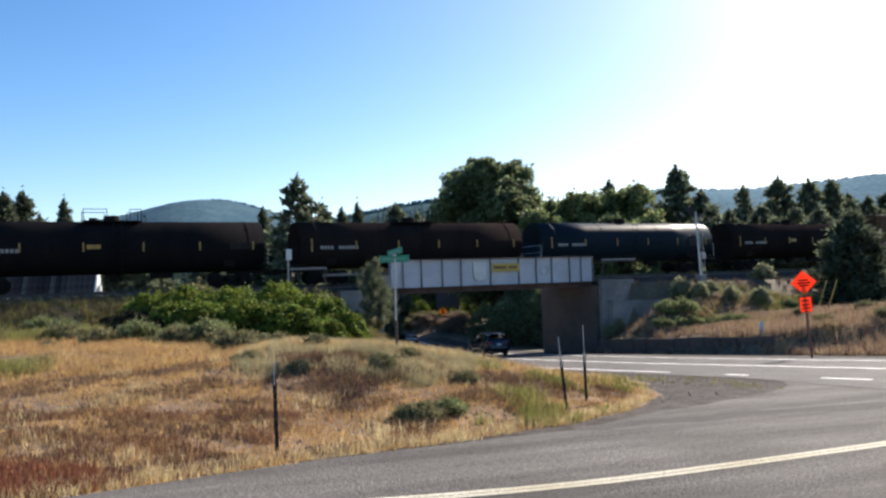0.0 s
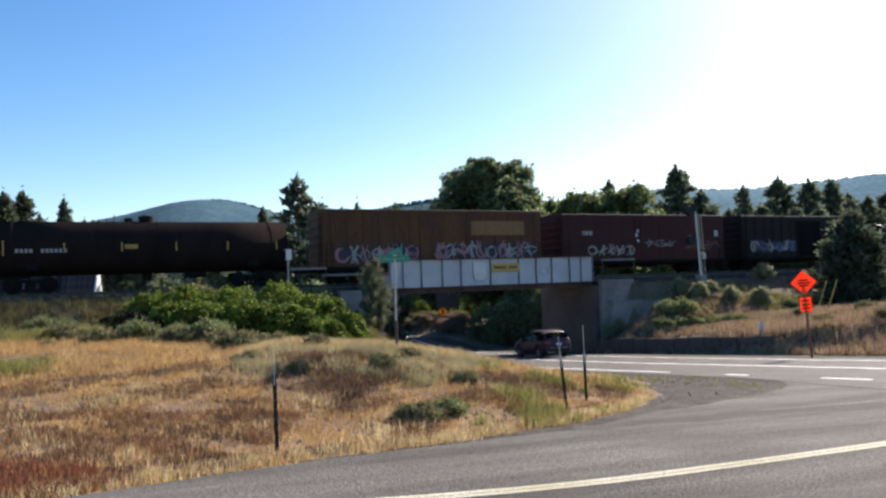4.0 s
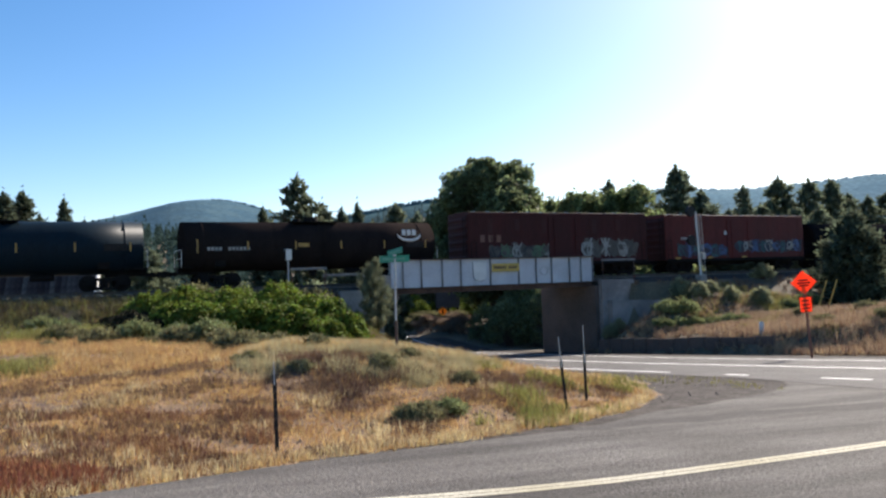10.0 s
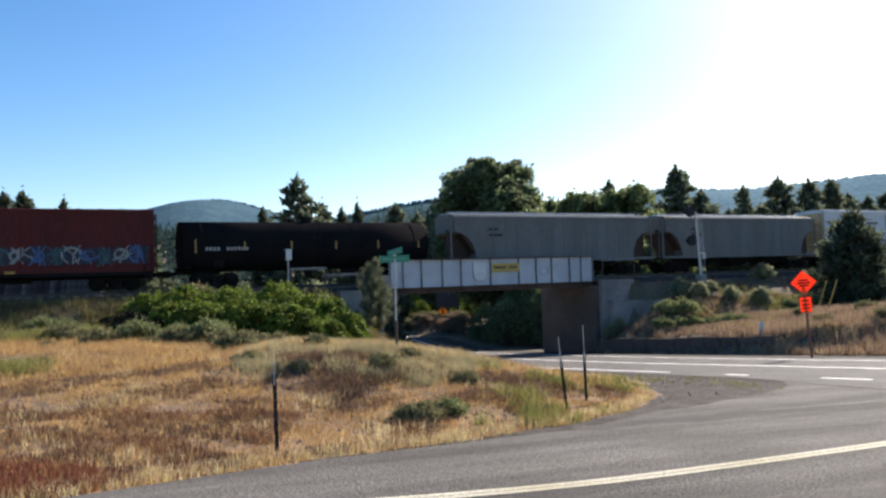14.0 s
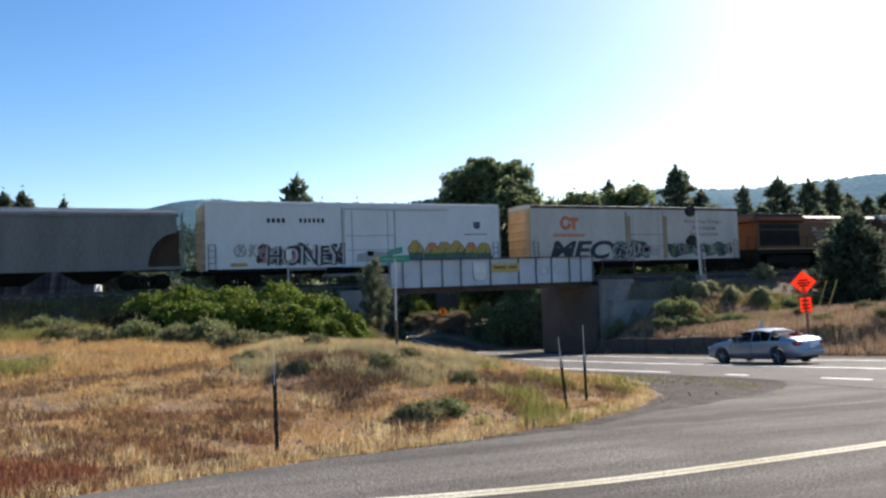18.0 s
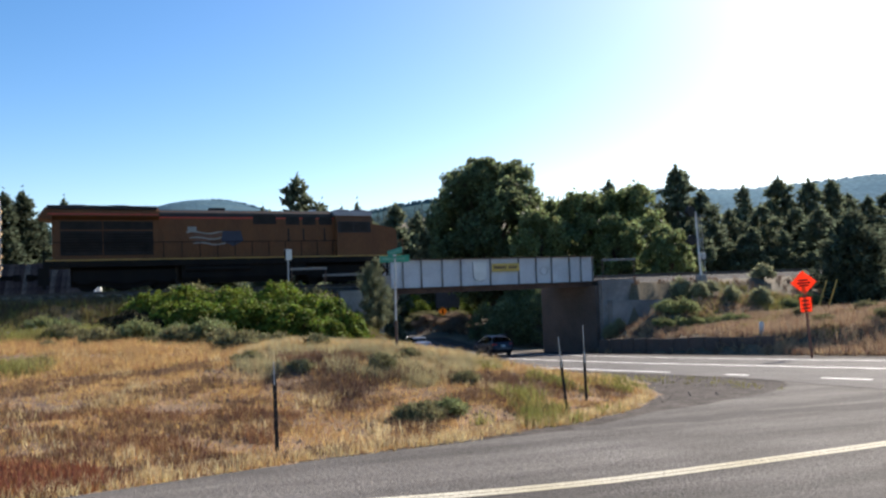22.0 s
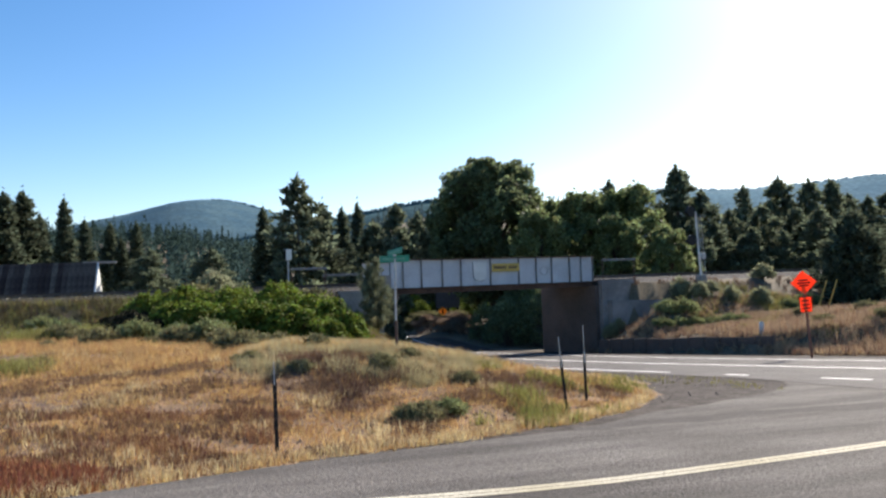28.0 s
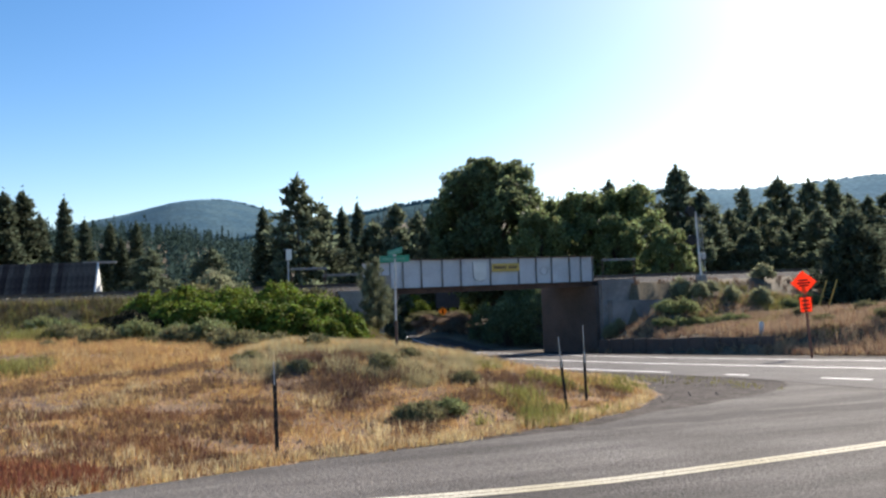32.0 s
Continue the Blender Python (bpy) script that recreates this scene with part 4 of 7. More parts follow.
def mountain(name, crest, y, depth, material, rough, label):
    """A ridge whose crest runs through (x, height); it falls away towards the eye and behind."""
    xs = np.linspace(crest[0][0], crest[-1][0], 640)
    cz = np.interp(xs, [c[0] for c in crest], [c[1] for c in crest])
    cz = np.convolve(np.pad(cz, 22, "edge"), np.ones(45) / 45, "valid")
    v = []
    rows = 36
    for j in range(rows):
        u = j / (rows - 1)
        for i, x in enumerate(xs):
            k = math.sin(math.pi * min(1, u * 1.25) * 0.5) if u < 0.8 else 1 - (u - 0.8) * 2
            fold = noise.noise((x * 0.008, u * 3.5 + x * 0.002, 3)) * 4 * (1 - abs(2 * u - 1)) * (0.2 if u > 0.7 else 1)
            trees = rough * (noise.noise((x * 0.11, u * 40, 1)) + 0.8 * noise.noise((x * 0.31, u * 70, 4))) if u > 0.5 else 0
            v.append((x, y + depth * (u - 0.8), -20 + (cz[i] + 20) * k + fold + trees))
    n = len(xs)
    # a coat of far trees
    tv, tf = [], []
    for p in RNG.integers(int(rows * 0.74) * n, int(rows * 0.82) * n, 2600):
        x, yy, z = v[p]
        x, r, h = x + RNG.uniform(-2, 2), RNG.uniform(2.0, 4.2), RNG.uniform(1.5, 5.0)
        b = len(tv)
        tv += [(x + r * math.cos(a), yy + r * math.sin(a), z - 1.5) for a in (0.3, 1.56, 2.81, 4.07, 5.33)] + [(x, yy, z + h)]
        tf += [(b + a, b + (a + 1) % 5, b + 5) for a in range(5)]
    tagged(raw("far_trees", tv, tf, material), "far forest covering the hazy mountain", "woods", kind="stuff")
    f = [(j * n + i, j * n + i + 1, (j + 1) * n + i + 1, (j + 1) * n + i) for j in range(rows - 1) for i in range(n - 1)]
    return tagged(raw(name, v, f, material, smooth=True), label, "mountain", kind="structure")


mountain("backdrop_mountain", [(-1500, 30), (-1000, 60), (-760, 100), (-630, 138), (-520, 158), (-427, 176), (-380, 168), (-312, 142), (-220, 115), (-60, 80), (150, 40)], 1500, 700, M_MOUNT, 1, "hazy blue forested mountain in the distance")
# Nearer hill: a darker blue-green, with less haze mixed into the colour.
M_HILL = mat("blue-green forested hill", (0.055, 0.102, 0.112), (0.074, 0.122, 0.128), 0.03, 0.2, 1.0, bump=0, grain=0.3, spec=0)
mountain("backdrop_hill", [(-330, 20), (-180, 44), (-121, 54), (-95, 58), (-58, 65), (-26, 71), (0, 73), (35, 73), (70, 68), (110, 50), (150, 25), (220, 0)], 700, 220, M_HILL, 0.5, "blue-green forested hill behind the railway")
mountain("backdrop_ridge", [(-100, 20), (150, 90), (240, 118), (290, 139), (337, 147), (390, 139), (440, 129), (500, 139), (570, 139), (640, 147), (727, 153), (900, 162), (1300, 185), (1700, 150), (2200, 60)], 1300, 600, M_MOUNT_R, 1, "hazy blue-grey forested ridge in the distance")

# ---- the railway and its bridge ----
M_YELLOW_SIGN = mat("faded yellow sign sheet", (0.55, 0.37, 0.08), (0.46, 0.31, 0.07), 2, 30, 0.6, bump=0, grain=0.08)
M_WHITE = mat("dull white paint", (0.66, 0.66, 0.63), (0.56, 0.56, 0.53), 1.2, 25, 0.6, bump=0, grain=0.1)
M_ORANGE = mat("fluorescent orange sign sheet", (0.95, 0.17, 0.05), (0.90, 0.15, 0.04), 2, 30, 0.5, bump=0, grain=0.05, trans=0.6)
M_GREEN_SIGN = mat("green street sign sheet", (0.02, 0.24, 0.16), (0.02, 0.20, 0.13), 2, 30, 0.5, bump=0, grain=0.05)
M_PIPE = mat("dull grey pipe paint", (0.20, 0.20, 0.20), (0.14, 0.13, 0.12), 2, 30, 0.7, bump=0)
M_DARK = mat("flat dark paint", (0.02, 0.02, 0.02), (0.032, 0.028, 0.026), 2, 30, 0.85, bump=0, spec=0.12)

S0, S1 = -230.0, 330.0
track = thing("railway_track", TRACK, "single railway track on ballast with wooden ties", "railway track", kind="structure")
for y in (-0.755, 0.685):
    bm = B()
    for a, b, c, d in ((0.0, 0.07, -0.04, 0.0), (0.026, 0.044, -0.15, -0.04), (-0.035, 0.105, -0.17, -0.15)):
        box(bm, S0, y + a, c, S1, y + b, d)
    part("rail", bm, M_STEEL, track, "worn steel rail")
for a, b in ((S0, -2.3), (15.2, S1)):
    part("ballast", prism(B(), [(-2.9, -0.75), (-1.75, -0.24), (1.75, -0.24), (2.9, -0.75)], a, b, "x"), M_BALLAST, track, "grey-brown crushed stone ballast")
bm = B()
for k in range(int((S1 - S0) / 0.56)):
    x = S0 + k * 0.56
    box(bm, x, -1.3 + 0.03 * math.sin(k * 7.1), -0.33, x + 0.22, 1.3 + 0.03 * math.sin(k * 3.3), -0.175)
tagged(part("ties", bm, M_WOOD_OLD, track, "weathered wooden ties"), kind="stuff")

bridge = thing("girder_bridge", TRACK, "silver-white riveted plate girder railway bridge over the highway", "bridge")
for y, name in ((-2.3, "girder"), (2.3, "girder")):
    bm = B()
    box(bm, -0.85, y - 0.012, -0.43, 15.0, y + 0.012, 1.39)
    g = part(name, bm, M_GIRDER, bridge, "silver-white painted steel web")
    part("top_flange", box(B(), -0.85, y - 0.2, 1.34, 15.0, y + 0.2, 1.40, 0.01), M_RUST, g, "rust-streaked top flange")
    part("bottom_flange", box(B(), -0.85, y - 0.2, -0.47, 15.0, y + 0.2, -0.41, 0.01), M_RUST, g, "rusty bottom flange")
    sg = -1 if y < 0 else 1
    st = None
    for s in (-0.80, 0.09, 1.39, 2.89, 4.26, 6.49, 8.72, 10.14, 11.41, 12.94, 13.92, 14.94):
        at = pose(s, y + sg * 0.012, 0)
        if st is None:
            st = part("stiffener", box(B(), -0.028, min(0, sg * 0.13), -0.41, 0.028, max(0, sg * 0.13), 1.34), M_PIPE, g, "dark grey steel stiffener", at)
        else:
            tagged(again(st, at), "dark grey steel stiffener")
bm = box(B(), 0, -2.2, -0.72, 0.28, 2.2, -0.34)
fb = part("floor_beam", bm, M_RUST, bridge, "dark rusty floor beam", pose(-0.6, 0, 0))
for k in range(1, 7):
    tagged(again(fb, pose(-0.6 + k * 2.48, 0, 0)), "dark rusty floor beam")
for y in (-1.0, 0.75):
    part("stringer", box(B(), -0.85, y, -0.62, 15.0, y + 0.25, -0.33), M_RUST, bridge, "dark rusty stringer")
part("deck_plate", box(B(), -0.85, -2.1, -0.40, 15.0, 2.1, -0.345), M_RUST, bridge, "dark deck plate")
part("bottom_strut", box(B(), -0.3, -2.15, -0.80, 15.0, -1.95, -0.48), M_RUST, bridge, "dark brown lower beam")

yl = thing("clearance_sign", TRACK @ pose(7.64, -2.47, 0.74), "faded yellow clearance sign with worn lettering", "sign")
plate = part("panel", box(B(), -1.07, -0.012, -0.27, 1.07, 0.012, 0.27, 0.006), M_YELLOW_SIGN, yl)
for k in range(11):
    if k != 6:
        part("lettering", box(B(), -0.92 + k * 0.165, -0.018, -0.09, -0.80 + k * 0.165, -0.0125, 0.10), M_RUST, plate, "dark worn lettering bar")
for x in (-0.9, 0.9):
    part("bracket", box(B(), x - 0.04, 0.012, -0.1, x + 0.04, 0.16, 0.1), M_RUST, yl, "steel bracket")
sh = thing("shield_emblem", TRACK @ pose(5.7, -2.335, 0.5), "white shield-shaped emblem painted on the girder", "emblem")
pts = [(-0.5, -0.35), (-0.3, -0.58), (0.0, -0.66), (0.3, -0.58), (0.5, -0.35), (0.52, 0.62), (-0.52, 0.62)]
part("field", prism(B(), pts, -0.004, 0.004), M_WHITE, sh)
bm = B()
for a, b in zip(pts[6:] + pts[:3], pts[:4]):
    tube(bm, (a[0], -0.006, a[1]), (b[0], -0.006, b[1]), 0.022, None, 5)
part("outline", bm, M_PIPE, sh, "dark outline stroke")
faint = thing("faded_emblem", TRACK @ pose(10.8, -2.33, 0.45), "faint worn grey emblem on the girder", "emblem")
bm = B()
for k in range(9):
    tube(bm, (0.34 * math.cos(k * 0.7), 0, 0.3 * math.sin(k * 0.7)), (0.34 * math.cos(k * 0.7 + 0.7), 0, 0.3 * math.sin(k * 0.7 + 0.7)), 0.03, None, 4)
part("ring", bm, M_GALV, faint)


def wall_part(pts, y0, y1, material, name, parent, label):
    return part(name, prism(B(), pts, y0, y1), material, parent, label)


M_WING = mat("stained grey-brown concrete", (0.27, 0.245, 0.225), (0.17, 0.15, 0.14), 0.7, 12, 0.9, bump=0.3, grain=0.25)
ab = thing("bridge_abutment", TRACK, "stained concrete abutment with stepped wing walls", "abutment", "bridge abutments")
wall_part([(14.7, -6.4), (14.7, -0.72), (15.25, -0.72), (15.25, -0.3), (18.4, -0.3), (18.4, -6.4)], -2.9, 4.0, M_CONCRETE_DARK, "breast_wall", ab, "stained brown breast wall with shade toned in")
wall_part([(15.0, -6.2), (15.0, -0.30), (17.9, -0.36), (17.9, -6.2)], -3.3, -2.903, M_WING, "wing_wall", ab, "stained grey-brown upper wing wall")
wall_part([(15.5, -6.2), (15.5, -1.80), (20.4, -1.95), (20.4, -6.2)], -3.75, -3.303, M_WING, "lower_wing_wall", ab, "stained grey-brown lower wing wall")
ab2 = thing("bridge_abutment", TRACK, "weathered concrete abutment half hidden by shrubs", "abutment", "bridge abutments")
wall_part([(-4.3, -6.4), (-4.3, -0.45), (-1.0, -0.45), (-1.0, -0.73), (-0.95, -0.73), (-1.5, -1.2), (-1.6, -6.4)], -2.9, 4.0, M_CONCRETE, "breast_wall", ab2, "")
part("bearing_ledge", box(B(), -1.1, -2.7, -1.15, -0.35, 3.8, -0.735, 0.03), M_CONCRETE_DARK, ab2, "stained bearing ledge with shade toned in")
part("parapet", box(B(), -2.5, -2.88, -0.45, -0.93, -2.45, 0.42, 0.04), M_WING, ab2, "weathered concrete parapet block")

rw = thing("retaining_wall", pose(0, 0, 0), "low dark grey concrete retaining wall beside the highway", "wall")
for k in range(12):
    u0, u1 = k / 12, (k + 1) / 12
    a, b = Vector((16.9, 41.2, 0)), Vector((10.4, 54.6, 0))
    p, q = a.lerp(b, u0), a.lerp(b, u1 - 0.004)
    w = (b - a).normalized()
    o = Vector((-w.y, w.x, 0)) * -0.18
    bm = B()
    z0, z1 = grade(p.y) - 0.3, grade(q.y) - 0.3
    h = 1.25 + 0.03 * math.sin(k * 5)
    vs = [bm.verts.new(v) for v in ((p.x, p.y, z0), (q.x, q.y, z1), (q.x + o.x, q.y + o.y, z1), (p.x + o.x, p.y + o.y, z0), (p.x, p.y, z0 + h), (q.x, q.y, z1 + h), (q.x + o.x, q.y + o.y, z1 + h), (p.x + o.x, p.y + o.y, z0 + h))]
    for f in ((0, 1, 2, 3), (4, 5, 6, 7), (0, 1, 5, 4), (1, 2, 6, 5), (2, 3, 7, 6), (3, 0, 4, 7)):
        bm.faces.new([vs[i] for i in f])
    bmesh.ops.recalc_face_normals(bm, faces=bm.faces)
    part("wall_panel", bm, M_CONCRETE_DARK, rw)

# ---- trackside things ----
sig = thing("railway_signal", TRACK @ pose(24.3, -3.4, -0.35), "white railway signal mast with two round dark heads", "railway signal")
part("base_block", box(B(), -0.3, -0.3, -0.5, 0.3, 0.3, 0.12, 0.03), M_CONCRETE, sig, "concrete base block")
part("mast", tube(B(), (0, 0, 0.1), (-0.28, 0, 4.95), 0.085, 0.07, 10), M_WHITE, sig, "white tapered mast")
for z in (4.95, 2.75):
    h = part("signal_head", tube(B(), (-0.75, -0.1, z), (-0.75, 0.12, z), 0.40, None, 20), M_BLACK, sig, "round black signal background")
    part("lamp_hood", tube(B(), (-0.75, 0.12, z), (-0.75, 0.5, z), 0.12, 0.14, 12), M_BLACK, h, "black lamp hood")
    part("arm", tube(B(), (-0.75, 0, z - 0.2), (-0.2, 0, z - 0.2), 0.03, None, 6), M_GALV, sig, "short steel arm")
part("ladder", tube(tube(B(), (0.25, 0, 0.1), (0.0, 0, 4.7), 0.018, None, 5), (0.5, 0, 0.1), (0.25, 0, 4.7), 0.018, None, 5), M_GALV, sig, "thin steel ladder")
part("junction_box", box(B(), 0.1, -0.2, 1.3, 0.4, 0.1, 1.8, 0.02), M_GALV, sig, "grey junction box")

ms = thing("trackside_sign", TRACK @ pose(-7.65, -3.6, -0.5), "small white trackside plate on a grey post", "sign")
part("post", box(B(), -0.04, -0.02, -0.2, 0.04, 0.02, 2.55), M_GALV, ms)
part("plate", box(B(), -0.22, -0.035, 1.95, 0.22, -0.022, 2.58, 0.01), M_WHITE, ms, "white plate")
part("stripe", box(B(), -0.22, -0.041, 1.96, -0.13, -0.0355, 2.57), M_DARK, ms, "dark edge stripe")

for s0, s1, y, z, lab in ((-7.5, -5.3, -3.5, 0.95, "grey steel pipe rail beside the track"), (-5.4, -2.4, -3.0, 0.55, "grey steel pipe rail beside the track"), (15.3, 18.3, -3.0, 1.1, "grey steel pipe rail beside the track")):
    gr = thing("pipe_rail", TRACK @ pose(s0, y, 0), lab, "railing", "pipe rails")
    part("rail", box(B(), 0, -0.05, z - 0.09, s1 - s0, 0.05, z + 0.05, 0.02), M_PIPE, gr)
    for x in (0.08, s1 - s0 - 0.08):
        part("post", tube(B(), (x, 0, -1.1), (x, 0, z), 0.035, None, 8), M_RUST, gr)

M_LOG = mat("bleached dead wood", (0.36, 0.31, 0.25), (0.24, 0.20, 0.16), 2, 25, 0.9, bump=0.4)
for x, y, r, L in ((-19.2, 36.4, 20, 1.7), (-22.0, 38.0, -15, 1.3), (-15.6, 38.8, 35, 1.1)):
    lg = thing("fallen_branch", pose(x, y, height(x, y) + 0.32, 0, 4, r), "bleached dead branch lying on the weedy embankment", "dead branch", "dead branches")
    part("stem", tube(tube(B(), (-L / 2, 0, 0), (0, 0.05, 0.06), 0.09, 0.07, 7), (0, 0.05, 0.06), (L / 2, 0, 0.02), 0.07, 0.035, 7), M_LOG, lg)
    part("twig", tube(B(), (0.1, 0.05, 0.05), (0.45, 0.1, 0.4), 0.025, 0.01, 5), M_LOG, lg)
    part("twig", tube(B(), (-0.3, 0.03, 0.04), (-0.45, 0.1, -0.5), 0.03, 0.015, 5), M_LOG, lg)
rock = thing("boulder", pose(-4.9, 45.2, height(-4.9, 45.2)), "pale weathered boulder among the shrubs", "boulder")
bm = B()
bmesh.ops.create_icosphere(bm, subdivisions=3, radius=0.42)
for v in bm.verts:
    v.co *= 1 + 0.35 * noise.noise(v.co * 2.2)
    v.co.z = v.co.z * 0.75 + 0.2
part("stone", bm, M_CONCRETE, rock, smooth=False)

# ---- roadside signs and posts ----
M_FADED = mat("faded pale green lettering", (0.10, 0.30, 0.22), (0.08, 0.26, 0.19), 3, 40, 0.6, bump=0)
ss = thing("street_sign", pose(-1.22, 19.6, height(-1.22, 19.6)), "green street name signs on a leaning galvanised pole", "street sign")
part("pole", tube(B(), (0, 0, 0.75), (0.02, 0, 2.28), 0.027, None, 10), M_GALV, ss, "galvanised pole")
part("pole_sleeve", tube(B(), (0, 0, -0.4), (0, 0, 0.75), 0.036, None, 10), M_RUST, ss, "dark rusty pole foot")
b1 = part("name_blade", box(B(), -0.36, -0.008, 2.19, 0.38, 0.008, 2.36, 0.005), M_GREEN_SIGN, ss, "green name blade")
part("lettering", box(B(), -0.29, -0.012, 2.25, 0.28, -0.0085, 2.305), M_FADED, b1, "pale worn lettering bar")
b2 = part("name_blade", box(B(), -0.38, -0.008, 0.0, 0.38, 0.008, 0.155, 0.005), M_GREEN_SIGN, ss, "green name blade", pose(0.03, 0, 2.37, 0, -6, -58))
part("lettering", box(B(), -0.28, -0.012, 0.06, 0.28, -0.0085, 0.10), M_FADED, b2, "pale worn lettering bar")
part("cap", box(B(), -0.02, -0.03, 2.34, 0.06, 0.03, 2.39), M_GALV, ss, "pole cap")


def stake(x, y, lean, low, high, label):
    z = height(x, y)
    e = thing("marker_post", pose(x, y, z, 0, lean, 0), label, "marker post", "roadside marker posts")
    bm = B()
    box(bm, -0.028, -0.004, -0.3, 0.028, 0.004, low)
    box(bm, -0.005, 0.004, -0.3, 0.005, 0.036, low)
    part("stake", bm, M_BLACK, e, "dark steel T-section stake")
    for k in range(6):
        part("stud", box(B(), -0.012, -0.011, low - 0.12 - k * 0.13, 0.012, -0.0045, low - 0.09 - k * 0.13), M_RUST, e, "small steel stud")
    part("rod", tube(B(), (0, -0.008, low - 0.15), (0, -0.008, high), 0.013, 0.010, 6), M_GALV, e, "thin grey snow rod")


stake(-2.45, 11.35, -0.8, 1.08, 1.26, "dark steel marker post with a short grey rod")
stake(2.32, 15.7, -4.6, 0.96, 1.42, "leaning dark steel marker post with a grey rod")
stake(2.93, 16.95, -0.5, 0.95, 1.60, "dark steel marker post with a tall grey rod")

osn = thing("road_work_sign", pose(16.3, 35.6, grade(35.6), 0, -3.5, 0), "orange diamond road work sign above a small plate", "road sign")
part("post", box(B(), -0.05, -0.03, -0.4, 0.05, 0.03, 3.3), mat("reddish wood", (0.30, 0.12, 0.07), (0.22, 0.09, 0.06), 3, 20, 0.85), osn, "reddish wooden post")
def yaw(bm, deg=-20):
    bmesh.ops.rotate(bm, verts=bm.verts, cent=(0, 0, 0), matrix=Matrix.Rotation(radians(deg), 3, "Z"))
    return bm
dm = part("diamond", yaw(prism(B(), [(0, 2.86), (0.54, 3.40), (0, 3.94), (-0.54, 3.40)], -0.05, -0.035)), M_ORANGE, osn, "orange diamond panel")
for k, (x0, x1, z) in enumerate(((-0.2, 0.2, 3.50), (-0.28, 0.28, 3.38), (-0.2, 0.2, 3.26))):
    part("lettering", yaw(box(B(), x0, -0.056, z - 0.035, x1, -0.051, z + 0.035)), M_DARK, dm, "dark lettering bar")
pl = part("plate", yaw(box(B(), -0.24, -0.05, 2.08, 0.24, -0.035, 2.74, 0.004)), M_ORANGE, osn, "orange lower plate")
for z in (2.58, 2.41, 2.24):
    part("lettering", yaw(box(B(), -0.16, -0.056, z - 0.03, 0.16, -0.051, z + 0.03)), M_DARK, pl, "dark lettering bar")

for x, y, dz in ((23.4, 50.2, 2.3), (24.1, 50.3, 2.3)):
    gp = thing("guy_guard", pose(x, y, height(x, y) - 0.1, 0, 20, 0), "slanting yellow guy wire guard on the bank", "guy guard", "guy wire guards")
    part("sleeve", tube(B(), (0, 0, 0.5), (0, 0, dz), 0.04, None, 8), M_YELLOW_SIGN, gp)
    part("anchor_rod", tube(B(), (0, 0, -0.3), (0, 0, 0.55), 0.012, None, 6), M_GALV, gp)
wm = thing("white_marker", pose(16.9, 42.6, height(16.9, 42.6) - 0.05), "small white reflective marker on the bank", "marker")
part("blade", box(B(), -0.13, -0.01, 0, 0.13, 0.01, 0.75, 0.008), M_WHITE, wm)
part("foot", box(B(), -0.05, -0.03, -0.3, 0.05, 0.03, 0.05), M_GALV, wm)

ys = thing("warning_sign", pose(-0.3, 104.5, height(-0.3, 104.5) - 0.1), "yellow diamond warning sign on a wooden post", "road sign")
part("post", box(B(), -0.07, -0.04, -0.3, 0.07, 0.04, 1.95), M_WOOD_OLD, ys)
yd = part("diamond", prism(B(), [(0, 0.82), (0.6, 1.42), (0, 2.02), (-0.6, 1.42)], -0.07, -0.05), mat("bright yellow sign sheet", (0.62, 0.32, 0.04), (0.55, 0.28, 0.04), 2, 30, 0.5, bump=0, grain=0.05, trans=0.5), ys)
part("symbol", box(B(), -0.1, -0.08, 1.16, 0.1, -0.071, 1.7), M_DARK, yd, "dark symbol bar")
M_BACK = mat("dull grey sign back", (0.10, 0.11, 0.13), (0.075, 0.08, 0.095), 2, 30, 0.8, bump=0, spec=0.1)
bb = thing("grey_sign_back", pose(0.35, 111, height(0.35, 111) - 0.1), "dull grey back of a large sign on dark posts", "road sign")
part("panel", box(B(), -1.6, -0.03, 1.6, 1.7, 0.03, 4.1, 0.02), M_BACK, bb)
for x in (-1.5, 0.1, 1.4):
    part("post", box(B(), x - 0.12, 0.03, -0.3, x + 0.12, 0.2, 4.0), M_DARK, bb)
bend = scatter(420, -7, 4, 99, 112, lambda x, y: road_offset(x, y) > 6.6)
grass("bank_weed", bend, 0.5, 0.03, M_DEAD, "dead brown weeds on the earth bank beyond the bridge", 7)
bend = scatter(300, -7, 4, 103, 114, lambda x, y: road_offset(x, y) > 7.5)
grass("bank_grass", bend, 0.45, 0.03, M_STRAW_PINK, "dry grass on the earth bank beyond the bridge", 7)

# the A-frame shed behind the railway
shed = thing("a_frame_shed", pose(-28.2, 63.0, 0, 0, 0, 12), "weathered A-frame shed with a patchy plank roof", "shed")
M_ROOF = mat("patchy grey-brown roof planks", (0.05, 0.039, 0.036), (0.098, 0.078, 0.068), 1.5, 10, 0.95, bump=0.3, vary=0.6, spec=0.08)
rr = random.Random(5)
rise, run, zr = 5.6, 3.4, 4.25
slope = math.hypot(rise, run)
pl0 = part("roof_plank", box(B(), -0.19, -0.03, 0, 0.19, 0.03, slope), M_ROOF, shed, "", pose(-16, -run, zr - rise, -math.degrees(math.atan2(run, rise)), 0, 0))
for k in range(1, 42):
    again(pl0, pose(-16 + k * 0.40, -run, zr - rise, -math.degrees(math.atan2(run, rise)) + rr.uniform(-0.4, 0.4), 0, 0))
part("back_roof", prism(B(), [(run, zr - rise), (0.06, zr - 0.08), (0.06, zr), (run + 0.12, zr - rise)], -16.2, 0.6, "x"), M_ROOF, shed, "dark far roof slope")
